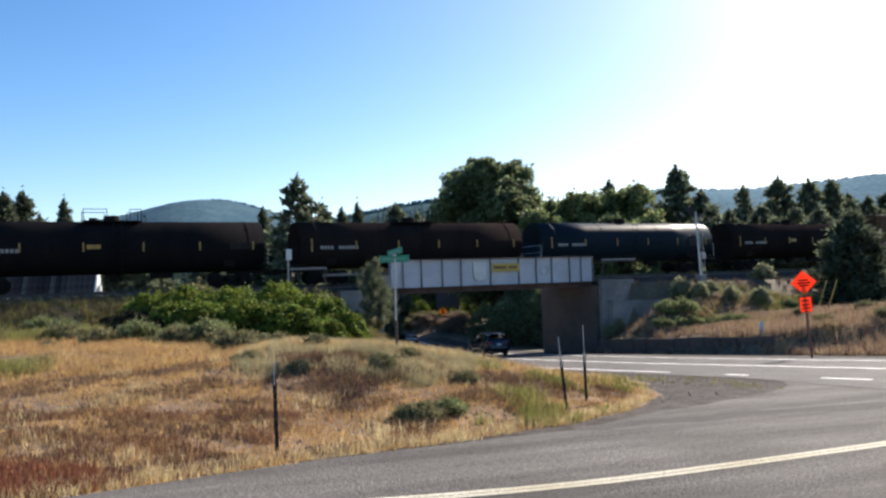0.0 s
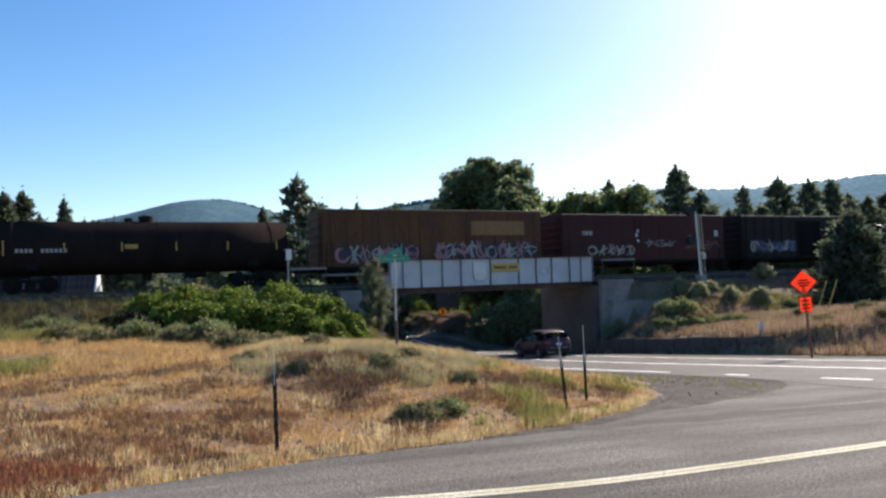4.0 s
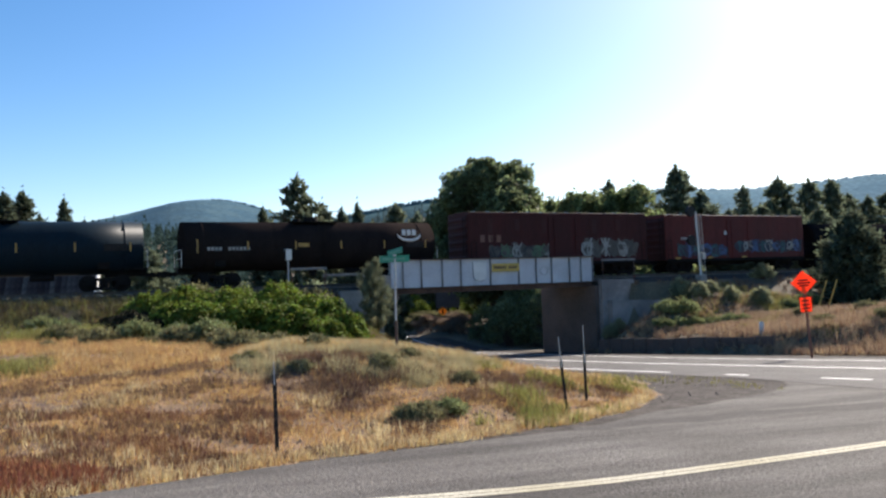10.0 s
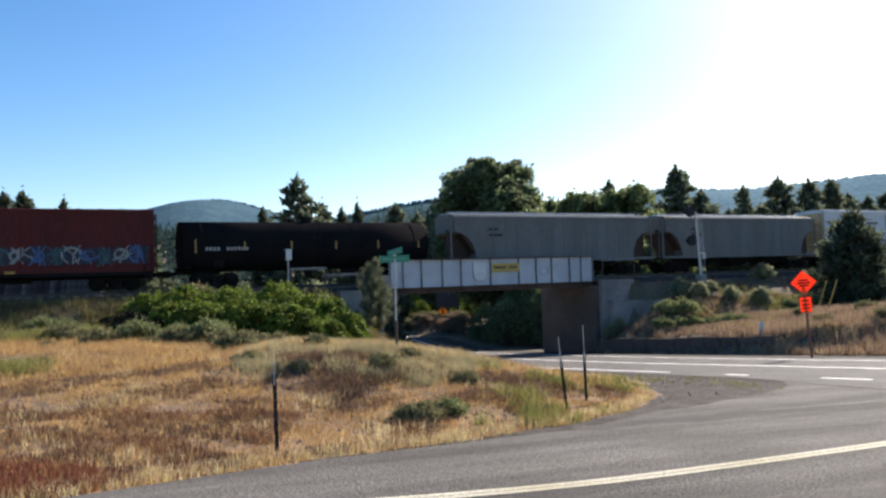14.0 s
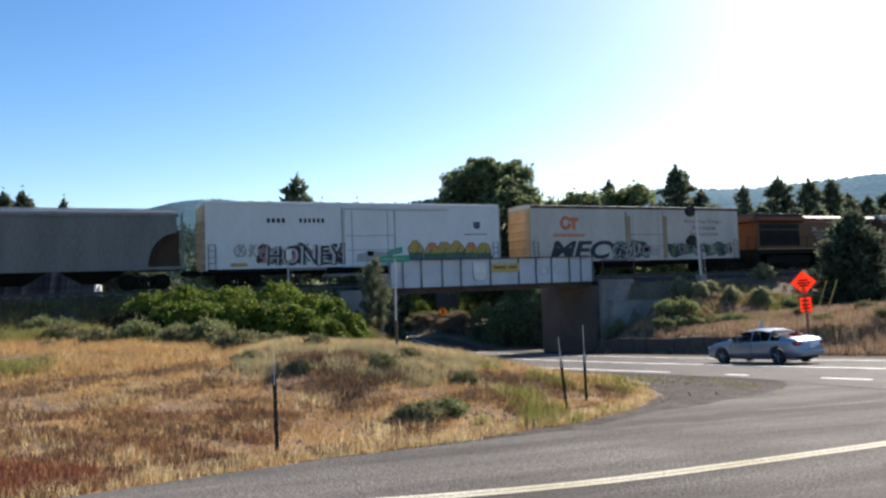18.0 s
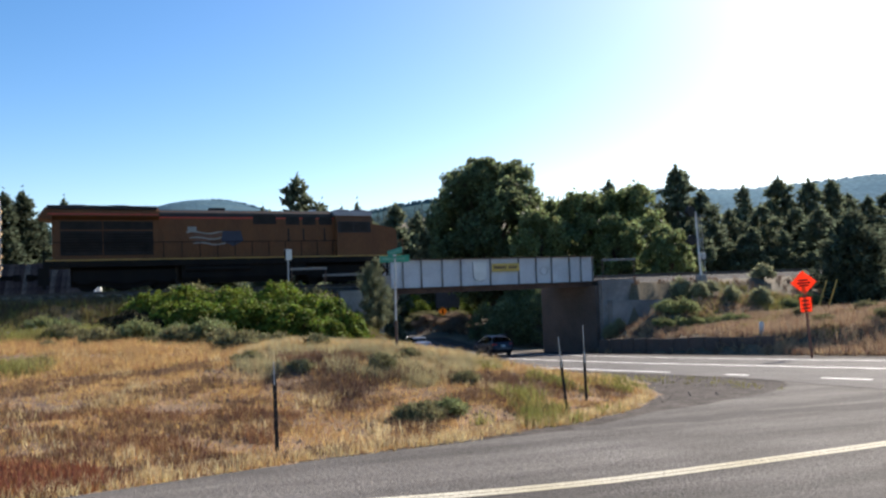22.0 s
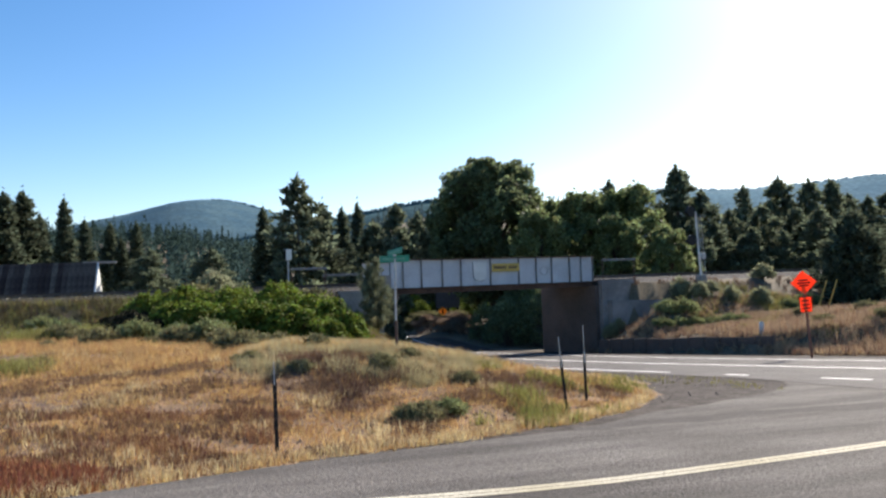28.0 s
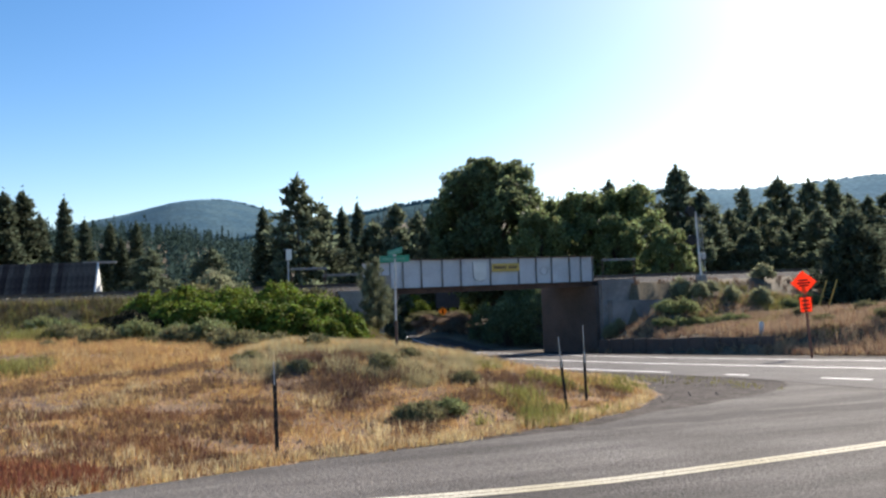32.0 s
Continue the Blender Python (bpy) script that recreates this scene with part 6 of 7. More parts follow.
def boxcar(s0, s1, H, p, p_end, label, style, seed, group="boxcars", name="boxcar"):
    L = s1 - s0
    e = thing(name, TRACK @ pose(s0, 0, 0), label, "refrigerator car" if style in ("reefer", "reefer2") else "boxcar", group)
    W, z0 = 1.5, 1.0
    prof = [(-W, z0), (W, z0), (W, H - 0.14), (W - 0.06, H - 0.07), (0, H), (-W + 0.06, H - 0.07), (-W, H - 0.14)]
    part("body", prism(B(), prof, 0, L, "x"), p, e)
    bm = B()
    n = int(L / 1.05)
    for k in range(n):
        x = (k + 0.5) * L / n
        prism(bm, [(-W + 0.06, H - 0.075), (0, H - 0.005), (W - 0.06, H - 0.075), (W - 0.06, H - 0.035), (0, H + 0.04), (-W + 0.06, H - 0.035)], x - 0.06, x + 0.06, "x")
    part("roof_seam", bm, P_SLOPE if style == "reefer2" else M_GALV, e, "raised roof seams")
    part("eave", box(B(), 0.02, -W - 0.035, H - 0.30, L - 0.02, -W + 0.02, H - 0.12), P_SLOPE if style == "reefer2" else p, e, "eave strip")
    part("side_sill", box(B(), 0.1, -W - 0.02, z0 - 0.14, L - 0.1, -W + 0.12, z0 + 0.06), P_UNDER, e, "dark side sill")
    part("underframe", box(B(), 0.05, -0.35, z0 - 0.3, L - 0.05, 0.35, z0), P_UNDER, e, "dark underframe")
    # corrugated ends
    for x, d in ((0, -1), (L, 1)):
        part("end_panel", box(B(), min(x, x + d * 0.03), -W + 0.05, z0 + 0.02, max(x, x + d * 0.03), W - 0.05, H - 0.32), p_end, e, "ribbed end panel")
        for k in range(6 if style != "reefer" else 5):
            z = z0 + 0.35 + k * (H - z0 - 0.8) / 5.5
            bm = prism(B(), [(x + d * 0.03, z), (x + d * 0.10, z + 0.07), (x + d * 0.10, z + 0.2), (x + d * 0.03, z + 0.28)], -W + 0.12, W - 0.12)
            part("end_corrugation", bm, p_end, e)
        ladder(e, x + d * 0.14, -W + 0.32, z0, H - 0.3, 0.4, M_GALV if style in ("reefer", "reefer2") else P_UNDER, "x")
        truck(e, x - d * 2.0)
        coupler(e, x + d * 0.05, d)
        ladder(e, x - d * 0.35, -W - 0.05, z0 - 0.45, z0 + 1.5, 0.4)
    part("brake_gear", box(B(), L * 0.35, -0.7, 0.55, L * 0.6, 0.7, 0.85, 0.05), P_UNDER, e, "brake gear")
    y = -W
    if style in ("ribbed", "ochre"):
        rib = None
        for k in range(15):
            x = 0.5 + k * (L - 1.0) / 14
            if 0.40 * L < x < 0.62 * L:
                continue
            if rib is None:
                rib = part("side_post", box(B(), -0.045, -0.05, z0 + 0.06, 0.045, 0, H - 0.36), p, e, "", pose(x, y, 0))
            else:
                again(rib, pose(x, y, 0))
        dr = part("door", box(B(), 0.41 * L, y - 0.07, z0 + 0.05, 0.61 * L, y - 0.001, H - 0.42, 0.01), p, e, "sliding door")
        for k in range(4):
            part("door_rib", box(B(), 0.415 * L, y - 0.10, z0 + 0.4 + k * 0.75, 0.605 * L, y - 0.07, z0 + 0.48 + k * 0.75), p, dr)
        part("door_track", box(B(), 0.36 * L, y - 0.09, z0 - 0.02, 0.86 * L, y - 0.002, z0 + 0.05), P_UNDER, e, "lower door track")
    elif style in ("smooth",):
        for k in range(13):
            x = 0.6 + k * (L - 1.2) / 12
            part("side_seam", box(B(), x - 0.025, y - 0.012, z0 + 0.07, x + 0.025, y, H - 0.36), p, e)
        dr = part("door", box(B(), 0.42 * L, y - 0.05, z0 + 0.08, 0.60 * L, y - 0.001, H - 0.45, 0.01), p, e, "plug door")
        for fx in (0.45, 0.57):
            part("lock_bar", tube(B(), (fx * L, y - 0.075, z0 + 0.1), (fx * L, y - 0.075, H - 0.5), 0.025, None, 6), p, dr, "door lock bar")
    else:
        dr = part("door", box(B(), 0.43 * L, y - 0.06, z0 + 0.10, 0.60 * L, y - 0.001, H - 0.55, 0.02), p, e, "white plug door")
        for fx in (0.4235, 0.603):
            part("door_frame", box(B(), fx * L - 0.05, y - 0.05, z0 + 0.10, fx * L + 0.05, y - 0.001, H - 0.55), P_STAIN if style == "reefer2" else P_DOOR, e, "grimy door frame post")
        for zz in (z0 + 1.05, z0 + 1.95):
            part("door_rail", box(B(), 0.435 * L, y - 0.075, zz, 0.595 * L, y - 0.06, zz + 0.06), P_STAIN if style == "reefer2" else P_DOOR, dr, "grimy door rail")
        part("grime_patch", prism(B(), [(0.465 * L, z0 + 0.35), (0.575 * L, z0 + 0.35), (0.585 * L, z0 + 0.9), (0.53 * L, z0 + 1.0), (0.47 * L, z0 + 0.85)], y - 0.063, y - 0.06), P_DOOR, dr, "grey grime by the latch")
        for fx in (0.455, 0.578):
            part("lock_bar", tube(B(), (fx * L, y - 0.085, z0 + 0.1), (fx * L, y - 0.085, H - 0.6), 0.028, None, 6), M_GALV, dr, "door lock bar")
        part("door_track", box(B(), 0.42 * L, y - 0.1, H - 0.52, 0.80 * L, y - 0.002, H - 0.44), M_GALV, e, "upper door track")
        part("lower_track", box(B(), 0.42 * L, y - 0.1, z0 + 0.02, 0.80 * L, y - 0.002, z0 + 0.09), M_GALV, e, "lower door track")
        part("latch_box", box(B(), 0.505 * L, y - 0.11, z0 + 0.7, 0.525 * L, y - 0.06, z0 + 1.0), P_UNDER, dr, "latch box")
        for k in range(1, 9):
            x = k * L / 9
            if not 0.43 * L < x < 0.61 * L:
                part("side_seam", box(B(), x - 0.015, y - 0.006, z0 + 0.07, x + 0.015, y, H - 0.36), p, e)
    TRAIN.append((e, s0, L))
    return e


def hopper(s0, s1, label):
    L, H, W = s1 - s0, 4.55, 1.52
    e = thing("covered_hopper", TRACK @ pose(s0, 0, 0), label, "covered hopper", "covered hoppers")
    out = [(1.95, 1.25)] + [(0.38 + 1.57 * math.cos(a), 1.25 + 1.95 * math.sin(a)) for a in np.linspace(0.0, 1.57, 12)][1:] + [(0.38, 4.2)]
    prof = out + [(L - x, z) for x, z in out[::-1]]
    part("body", prism(B(), prof, -W, W), P_HOPPER, e)
    part("roof", prism(B(), [(-W, 4.2), (W, 4.2), (W - 0.12, 4.38), (0.5, 4.52), (-0.5, 4.52), (-W + 0.12, 4.38)], 0.3, L - 0.3, "x"), P_HOPPER, e, "grey roof sheet")
    part("eave", box(B(), 0.25, -W - 0.05, 4.10, L - 0.25, -W + 0.02, 4.24), P_HOPPER, e, "top side rail")
    part("hatch_trough", box(B(), 0.6, -0.3, 4.5, L - 0.6, 0.3, 4.64, 0.03), M_GALV, e, "long roof hatch")
    for y in (-0.95, 0.75):
        part("running_board", box(B(), 0.2, y, 4.60, L - 0.2, y + 0.2, 4.63), M_GALV, e, "roof running board")
    part("side_sill", box(B(), 0.0, -W - 0.03, 1.12, L, -W + 0.12, 1.3), P_HOPPER, e, "side sill")
    post = None
    for k in range(14):
        x = 2.3 + k * (L - 4.6) / 13
        if post is None:
            post = part("side_post", box(B(), -0.022, -0.014, 1.3, 0.022, 0, 4.12), P_HOPPER, e, "", pose(x, -W, 0))
        else:
            again(post, pose(x, -W, 0))
    for x, d in ((0.0, 1), (L, -1)):
        bm = B()
        vs = [bm.verts.new(v) for v in ((x + d * 0.42, -W + 0.1, 3.7), (x + d * 0.42, W - 0.1, 3.7), (x + d * 2.3, W - 0.1, 1.2), (x + d * 2.3, -W + 0.1, 1.2), (x + d * 0.52, -W + 0.1, 3.7), (x + d * 0.52, W - 0.1, 3.7), (x + d * 2.4, W - 0.1, 1.2), (x + d * 2.4, -W + 0.1, 1.2))]
        for f in ((0, 1, 2, 3), (4, 5, 6, 7), (0, 1, 5, 4), (1, 2, 6, 5), (2, 3, 7, 6), (3, 0, 4, 7)):
            bm.faces.new([vs[i] for i in f])
        bmesh.ops.recalc_face_normals(bm, faces=bm.faces)
        part("slope_sheet", bm, P_SLOPE, e, "rusty brown slope sheet")
        # Dark rusty plate added to close the arch, for the shadow inside it.
        web = [(x + d * 0.12, 1.17), (x + d * 2.9, 1.17), (x + d * 2.9, 3.4), (x + d * 0.12, 3.4)]
        part("shear_plate", prism(B(), web, -0.62, -0.58), P_SLOPE, e, "rusty brown plate filling the shaded end arch")
        for y in (-W + 0.02, W - 0.1):
            part("corner_post", box(B(), x + d * 0.1 - 0.04, y, 1.2, x + d * 0.1 + 0.04, y + 0.08, 4.25), P_HOPPER, e, "corner post")
        part("end_platform", box(B(), min(x, x + d * 2.2), -W + 0.1, 1.08, max(x, x + d * 2.2), W - 0.1, 1.16), P_UNDER, e, "end platform")
        ladder(e, x + d * 0.04, -W + 0.3, 1.0, 4.4, 0.4, P_HOPPER, "x")
        truck(e, x + d * 2.0)
        coupler(e, x, -d)
    for k in range(3):
        c = L / 2 + (k - 1) * 3.9
        bm = B()
        lo = [bm.verts.new(v) for v in ((c - 0.5, -0.6, 0.42), (c + 0.5, -0.6, 0.42), (c + 0.5, 0.6, 0.42), (c - 0.5, 0.6, 0.42))]
        hi = [bm.verts.new(v) for v in ((c - 1.9, -1.45, 1.25), (c + 1.9, -1.45, 1.25), (c + 1.9, 1.45, 1.25), (c - 1.9, 1.45, 1.25))]
        for i in range(4):
            bm.faces.new((lo[i], lo[(i + 1) % 4], hi[(i + 1) % 4], hi[i]))
        bm.faces.new(lo[::-1])
        bm.faces.new(hi)
        part("discharge_chute", bm, P_UNDER, e, "grimy discharge chute")
    bars(e, 3.0, 3.3, 4, 0.13, 0.18, 0.05, -W - 0.003, M_DARK)
    bars(e, 3.0, 2.9, 6, 0.13, 0.18, 0.05, -W - 0.003, M_DARK)
    TRAIN.append((e, s0, L))
    return e


def locomotive(s0, s1):
    L = s1 - s0
    e = thing("locomotive", TRACK @ pose(s0, 0, 0), "faded orange-yellow diesel freight locomotive with a grey roof", "locomotive")
    part("frame", box(B(), 0.5, -1.5, 1.35, L - 0.3, 1.5, 1.75, 0.02), P_UNDER, e, "grimy black frame and walkway")
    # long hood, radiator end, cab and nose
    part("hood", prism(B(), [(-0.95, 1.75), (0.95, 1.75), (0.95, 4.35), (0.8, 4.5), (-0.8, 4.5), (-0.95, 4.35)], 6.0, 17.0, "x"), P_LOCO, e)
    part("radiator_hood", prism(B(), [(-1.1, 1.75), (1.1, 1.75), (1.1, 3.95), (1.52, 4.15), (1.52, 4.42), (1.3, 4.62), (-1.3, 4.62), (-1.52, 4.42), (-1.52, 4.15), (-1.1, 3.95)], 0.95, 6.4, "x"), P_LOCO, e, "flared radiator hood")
    part("radiator_roof", box(B(), 0.7, -1.5, 4.52, 6.3, 1.5, 4.72, 0.03), P_ROOF_DARK, e, "dark radiator roof")
    part("rear_overhang", prism(B(), [(0.3, 4.1), (0.95, 3.95), (0.95, 4.6), (0.6, 4.6)], -1.4, 1.4), P_LOCO, e, "rear hood overhang")
    for k, (x0, x1) in enumerate(((1.35, 3.45), (3.5, 6.1))):
        g = part("radiator_grille", box(B(), x0, -1.14, 2.0, x1, -1.1, 3.35), M_DARK, e, "dark radiator grille")
        for j in range(7):
            part("louvre", box(B(), x0 + 0.04, -1.17, 2.22 + j * 0.15, x1 - 0.04, -1.14, 2.28 + j * 0.15), P_UNDER, g)
        part("upper_grille", box(B(), x0, -1.13, 3.42, x1, -1.1, 3.88), M_DARK, e, "dark upper grille")
    part("roof_stripe", box(B(), 6.4, -0.972, 4.08, 17.0, -0.95, 4.16), mat("red stripe paint", (0.45, 0.05, 0.03), None, 2, 20, 0.6, bump=0), e, "thin red stripe")
    part("hood_roof", prism(B(), [(-0.965, 4.18), (0.965, 4.18), (0.95, 4.4), (0.6, 4.6), (-0.6, 4.6), (-0.95, 4.4)], 6.4, 16.9, "x"), P_ROOF_DARK, e, "grey hood roof")
    part("sill_stripe", box(B(), 0.6, -1.512, 1.70, L - 0.5, -1.50, 1.765), M_REFLECT, e, "thin yellow sill stripe")
    part("rear_stripe", box(B(), 0.75, -1.53, 4.2, 6.35, -1.52, 4.28), mat("red stripe paint", (0.40, 0.05, 0.03), None, 2, 20, 0.6, bump=0), e, "thin red stripe")
    part("exhaust_stack", box(B(), 9.4, -0.35, 4.5, 10.3, 0.35, 4.78, 0.03), M_DARK, e, "dark exhaust stack")
    part("dynamic_brake_intake", box(B(), 11.8, -0.975, 3.75, 13.2, -0.95, 4.3), M_DARK, e, "dark intake opening")
    for k in range(3):
        part("filter_window", box(B(), 13.8 + k * 1.05, -0.975, 3.72, 14.65 + k * 1.05, -0.95, 4.2), M_DARK, e, "dark filter opening")
    for k in range(11):
        x = 6.7 + k * 0.92
        part("hood_door", box(B(), x, -0.966, 1.95, x + 0.84, -0.95, 3.6), P_LOCO, e)
    part("cab", prism(B(), [(-1.45, 1.75), (1.45, 1.75), (1.45, 3.9), (1.15, 4.45), (-1.15, 4.45), (-1.45, 3.9)], 16.9, 19.3, "x"), P_LOCO, e, "orange-yellow cab")
    part("cab_roof", prism(B(), [(-1.3, 4.28), (1.3, 4.28), (1.1, 4.58), (-1.1, 4.58)], 16.8, 19.35, "x"), P_LOCO_GREY, e, "pale grey cab roof")
    for x0, x1 in ((17.15, 17.95), (18.05, 18.95)):
        part("cab_window", box(B(), x0, -1.475, 3.28, x1, -1.45, 3.86), M_DARK, e, "dark cab window")
    part("window_band", box(B(), 16.95, -1.462, 3.2, 19.15, -1.451, 3.895), P_ROOF_DARK, e, "dark grey window band")
    for x in (17.1, 18.2):
        part("roof_unit", box(B(), x, -0.8, 4.57, x + 0.9, 0.8, 4.72, 0.04), P_LOCO_GREY, e, "pale roof unit")
    for y in (-0.95, 0.15):
        part("windshield", box(B(), 19.3, y, 3.8, 19.33, y + 0.8, 4.25), M_DARK, e, "dark windshield")
    part("nose", prism(B(), [(19.3, 1.75), (21.0, 1.75), (20.95, 3.35), (20.75, 3.5), (19.3, 3.78)], -1.38, 1.38), P_LOCO, e, "sloped nose")
    for y in (-0.25, 0.25):
        part("headlight", tube(B(), (19.33, y, 4.15), (19.4, y, 4.15), 0.13, None, 12), M_WHITE, e, "headlight")
    # emblem: a rippled band and a dark shield, as plain shapes
    fl = part("wing_emblem", prism(B(), [(10.0, 3.35), (11.05, 3.35), (11.2, 2.75), (10.6, 2.45), (9.9, 2.75)], -0.975, -0.966), mat("dark blue emblem paint", (0.014, 0.019, 0.045), None, 2, 20, 0.5, bump=0), e, "dark blue shield shape")
    for k in range(5):
        wave = [(7.9 + 0.1 * k + 0.35 * j, 3.25 - 0.16 * k + 0.07 * math.sin(j * 1.3)) for j in range(7)]
        part("emblem_stripe", brush(B(), wave, 0.08, -0.966, 0.008), P_GRAF[6] if k % 2 == 0 else G_RUST, fl, "pale rippled emblem stripe")
    part("pale_patch", box(B(), 8.0, -0.978, 3.3, 8.5, -0.966, 3.6), P_GRAF[6], e, "pale faded patch")
    bars(e, 13.9, 2.75, 2, 0.1, 0.75, 0.85, -0.972, M_DARK, "tall dark lettering bar")
    bars(e, 16.2, 2.75, 1, 0.1, 0.75, 0.2, -0.972, M_DARK, "tall dark lettering bar")
    # railings
    for k in range(12):
        x = 5.6 + k * 1.0
        st = box(B(), x - 0.018, -1.46, 1.75, x + 0.018, -1.42, 2.72)
        part("stanchion", st, P_UNDER, e)
    part("handrail", tube(B(), (1.0, -1.44, 2.7), (16.9, -1.44, 2.7), 0.02, None, 6), P_UNDER, e, "long side handrail")
    for x, d in ((0.55, -1), (L - 0.35, 1)):
        for ya, yb in ((-1.4, -0.5), (0.5, 1.4)):
            bm = tube(B(), (x, ya, 2.75), (x, yb, 2.75), 0.022, None, 5)
            for y in (ya, yb):
                tube(bm, (x, y, 1.7), (x, y, 2.77), 0.022, None, 5)
            part("end_railing", bm, P_LOCO if d > 0 else P_UNDER, e, "end railing")
        part("step_well", box(B(), x - 0.3, -1.5, 0.4, x + 0.25, -1.2, 1.35, 0.02), P_UNDER, e, "step well")
        part("pilot", box(B(), x - 0.05, -1.4, 0.2, x + 0.1, 1.4, 1.35, 0.02), P_UNDER, e, "end plate")
        coupler(e, x - (0.6 if d > 0 else -0.1), d)
    part("fuel_tank", prism(B(), [(-1.35, 0.65), (-1.15, 0.3), (1.15, 0.3), (1.35, 0.65), (1.35, 1.35), (-1.35, 1.35)], 7.6, 14.0, "x"), P_UNDER, e, "dark fuel tank")
    part("air_tank", tube(B(), (7.8, -1.3, 1.15), (11.5, -1.3, 1.15), 0.2, None, 10), P_UNDER, e, "grimy air tank")
    for x in (4.6, L - 4.2):
        # Traction motors as one solid block, added to keep the underside dark.
        part("bolster_casting", box(B(), x - 2.75, -0.62, 0.28, x + 2.75, 0.6, 1.36, 0.06), P_UNDER, e, "grimy traction motor block between the wheels")
        part("truck_sideframe", prism(B(), [(x - 2.75, 0.72), (x - 2.3, 0.40), (x - 1.35, 0.62), (x - 0.45, 0.40), (x + 0.45, 0.40), (x + 1.35, 0.62), (x + 2.3, 0.40), (x + 2.75, 0.72), (x + 2.6, 1.16), (x - 2.6, 1.16)], -1.22, -1.06), P_UNDER, e, "grimy cast sideframe")
    part("battery_box", box(B(), 14.05, -1.4, 0.62, 14.9, 1.2, 1.36, 0.03), P_UNDER, e, "dark battery box")
    truck(e, 4.6, (-1.9, 0.0, 1.9), 0.53)
    truck(e, L - 4.2, (-1.9, 0.0, 1.9), 0.53)
    for k in range(2):
        part("roof_fan", tube(B(), (2.2 + 2.2 * k, 0, 4.7), (2.2 + 2.2 * k, 0, 4.84), 0.7, None, 18), P_LOCO_GREY, e, "round roof fan")
    part("horn", box(B(), 15.6, -0.2, 4.55, 16.0, 0.2, 4.75, 0.03), M_GALV, e, "roof horn")
    TRAIN.append((e, s0, L))
    return e


tank_car(-25.4, -8.2, P_TANK, "black tank car with a railed top platform", 1)
tank_car(-6.5, 9.9, P_TANK_BROWN, "dusty black tank car with yellow reflective strips", 2)
tank_car(11.2, 27.8, P_TANK_BLUE, "blue-black tank car with glossy barrel", 3, dome=False)
tank_car(29.7, 46.0, P_TANK_BROWN, "dusty brown-black tank car with yellow strips", 4, dome=False)
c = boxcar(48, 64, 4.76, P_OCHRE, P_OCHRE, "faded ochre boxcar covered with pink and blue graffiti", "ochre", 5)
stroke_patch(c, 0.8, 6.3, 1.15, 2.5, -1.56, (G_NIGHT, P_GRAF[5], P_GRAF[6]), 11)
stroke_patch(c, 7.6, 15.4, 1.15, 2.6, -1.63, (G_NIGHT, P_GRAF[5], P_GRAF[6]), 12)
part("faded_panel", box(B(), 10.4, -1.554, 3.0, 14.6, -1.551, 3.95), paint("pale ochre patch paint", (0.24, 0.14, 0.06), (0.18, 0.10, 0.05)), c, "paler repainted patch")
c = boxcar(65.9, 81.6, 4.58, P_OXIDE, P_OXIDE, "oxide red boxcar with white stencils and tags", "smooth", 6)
stroke_patch(c, 2.2, 6.4, 1.35, 2.3, -1.512, (P_OXIDE, P_GRAF[6]), 13)
stroke_patch(c, 7.6, 10.4, 2.0, 2.6, -1.552, (P_GRAF[6],), 14)
stroke_patch(c, 11.5, 15.2, 1.7, 2.5, -1.512, (P_OXIDE, G_RUST), 15)
bars(c, 1.7, 2.95, 3, 0.25, 0.3, 0.08, -1.505, M_LETTER)
bars(c, 6.75, 2.4, 1, 0.2, 0.2, 0.2, -1.56, P_GRAF[1], "white stencil square")
bars(c, 6.6, 2.8, 1, 0.2, 0.3, 0.2, -1.56, P_GRAF[1], "white stencil square")
bars(c, 6.75, 3.15, 1, 0.2, 0.2, 0.2, -1.56, P_GRAF[1], "white stencil square")
bars(c, 14.7, 2.8, 2, 0.18, 0.5, 0.05, -1.505, P_GRAF[1], "white stencil bar")
c = boxcar(83.7, 99.2, 4.58, P_BROWN, P_BROWN, "dark brown ribbed boxcar with a tag-covered side", "ribbed", 7)
stroke_patch(c, 0.9, 6.2, 1.4, 2.5, -1.56, (G_NIGHT, P_GRAF[6], P_GRAF[3]), 16)
stroke_patch(c, 9.8, 14.8, 1.4, 2.3, -1.56, (P_BROWN, G_TEAL, G_RUST), 17)
for x in (7.0, 10.8, 14.3):
    part("reflector", box(B(), x, -1.57, 1.06, x + 0.6, -1.555, 1.2), M_REFLECT, c, "yellow reflective tape")
# No opening is cut: a black slab stands for the unlit interior.
part("open_doorway", box(B(), 6.5, -1.605, 1.1, 9.3, -1.571, 4.1), P_TANK, c, "black panel for the dark inside of the doorway")
tank_car(101.1, 117.0, P_TANK_BLUE, "blue-black tank car with yellow reflective strips", 5)
tank_car(118.7, 135.1, P_TANK_BROWN, "black tank car with a white swoosh emblem", 7, emblem=True)
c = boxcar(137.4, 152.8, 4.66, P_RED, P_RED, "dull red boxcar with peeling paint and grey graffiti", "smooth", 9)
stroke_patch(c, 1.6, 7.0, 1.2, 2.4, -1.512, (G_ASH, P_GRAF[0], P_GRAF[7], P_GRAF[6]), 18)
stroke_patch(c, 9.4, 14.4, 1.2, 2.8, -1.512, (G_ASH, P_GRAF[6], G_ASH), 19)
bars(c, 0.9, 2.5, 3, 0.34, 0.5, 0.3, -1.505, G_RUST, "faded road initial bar")
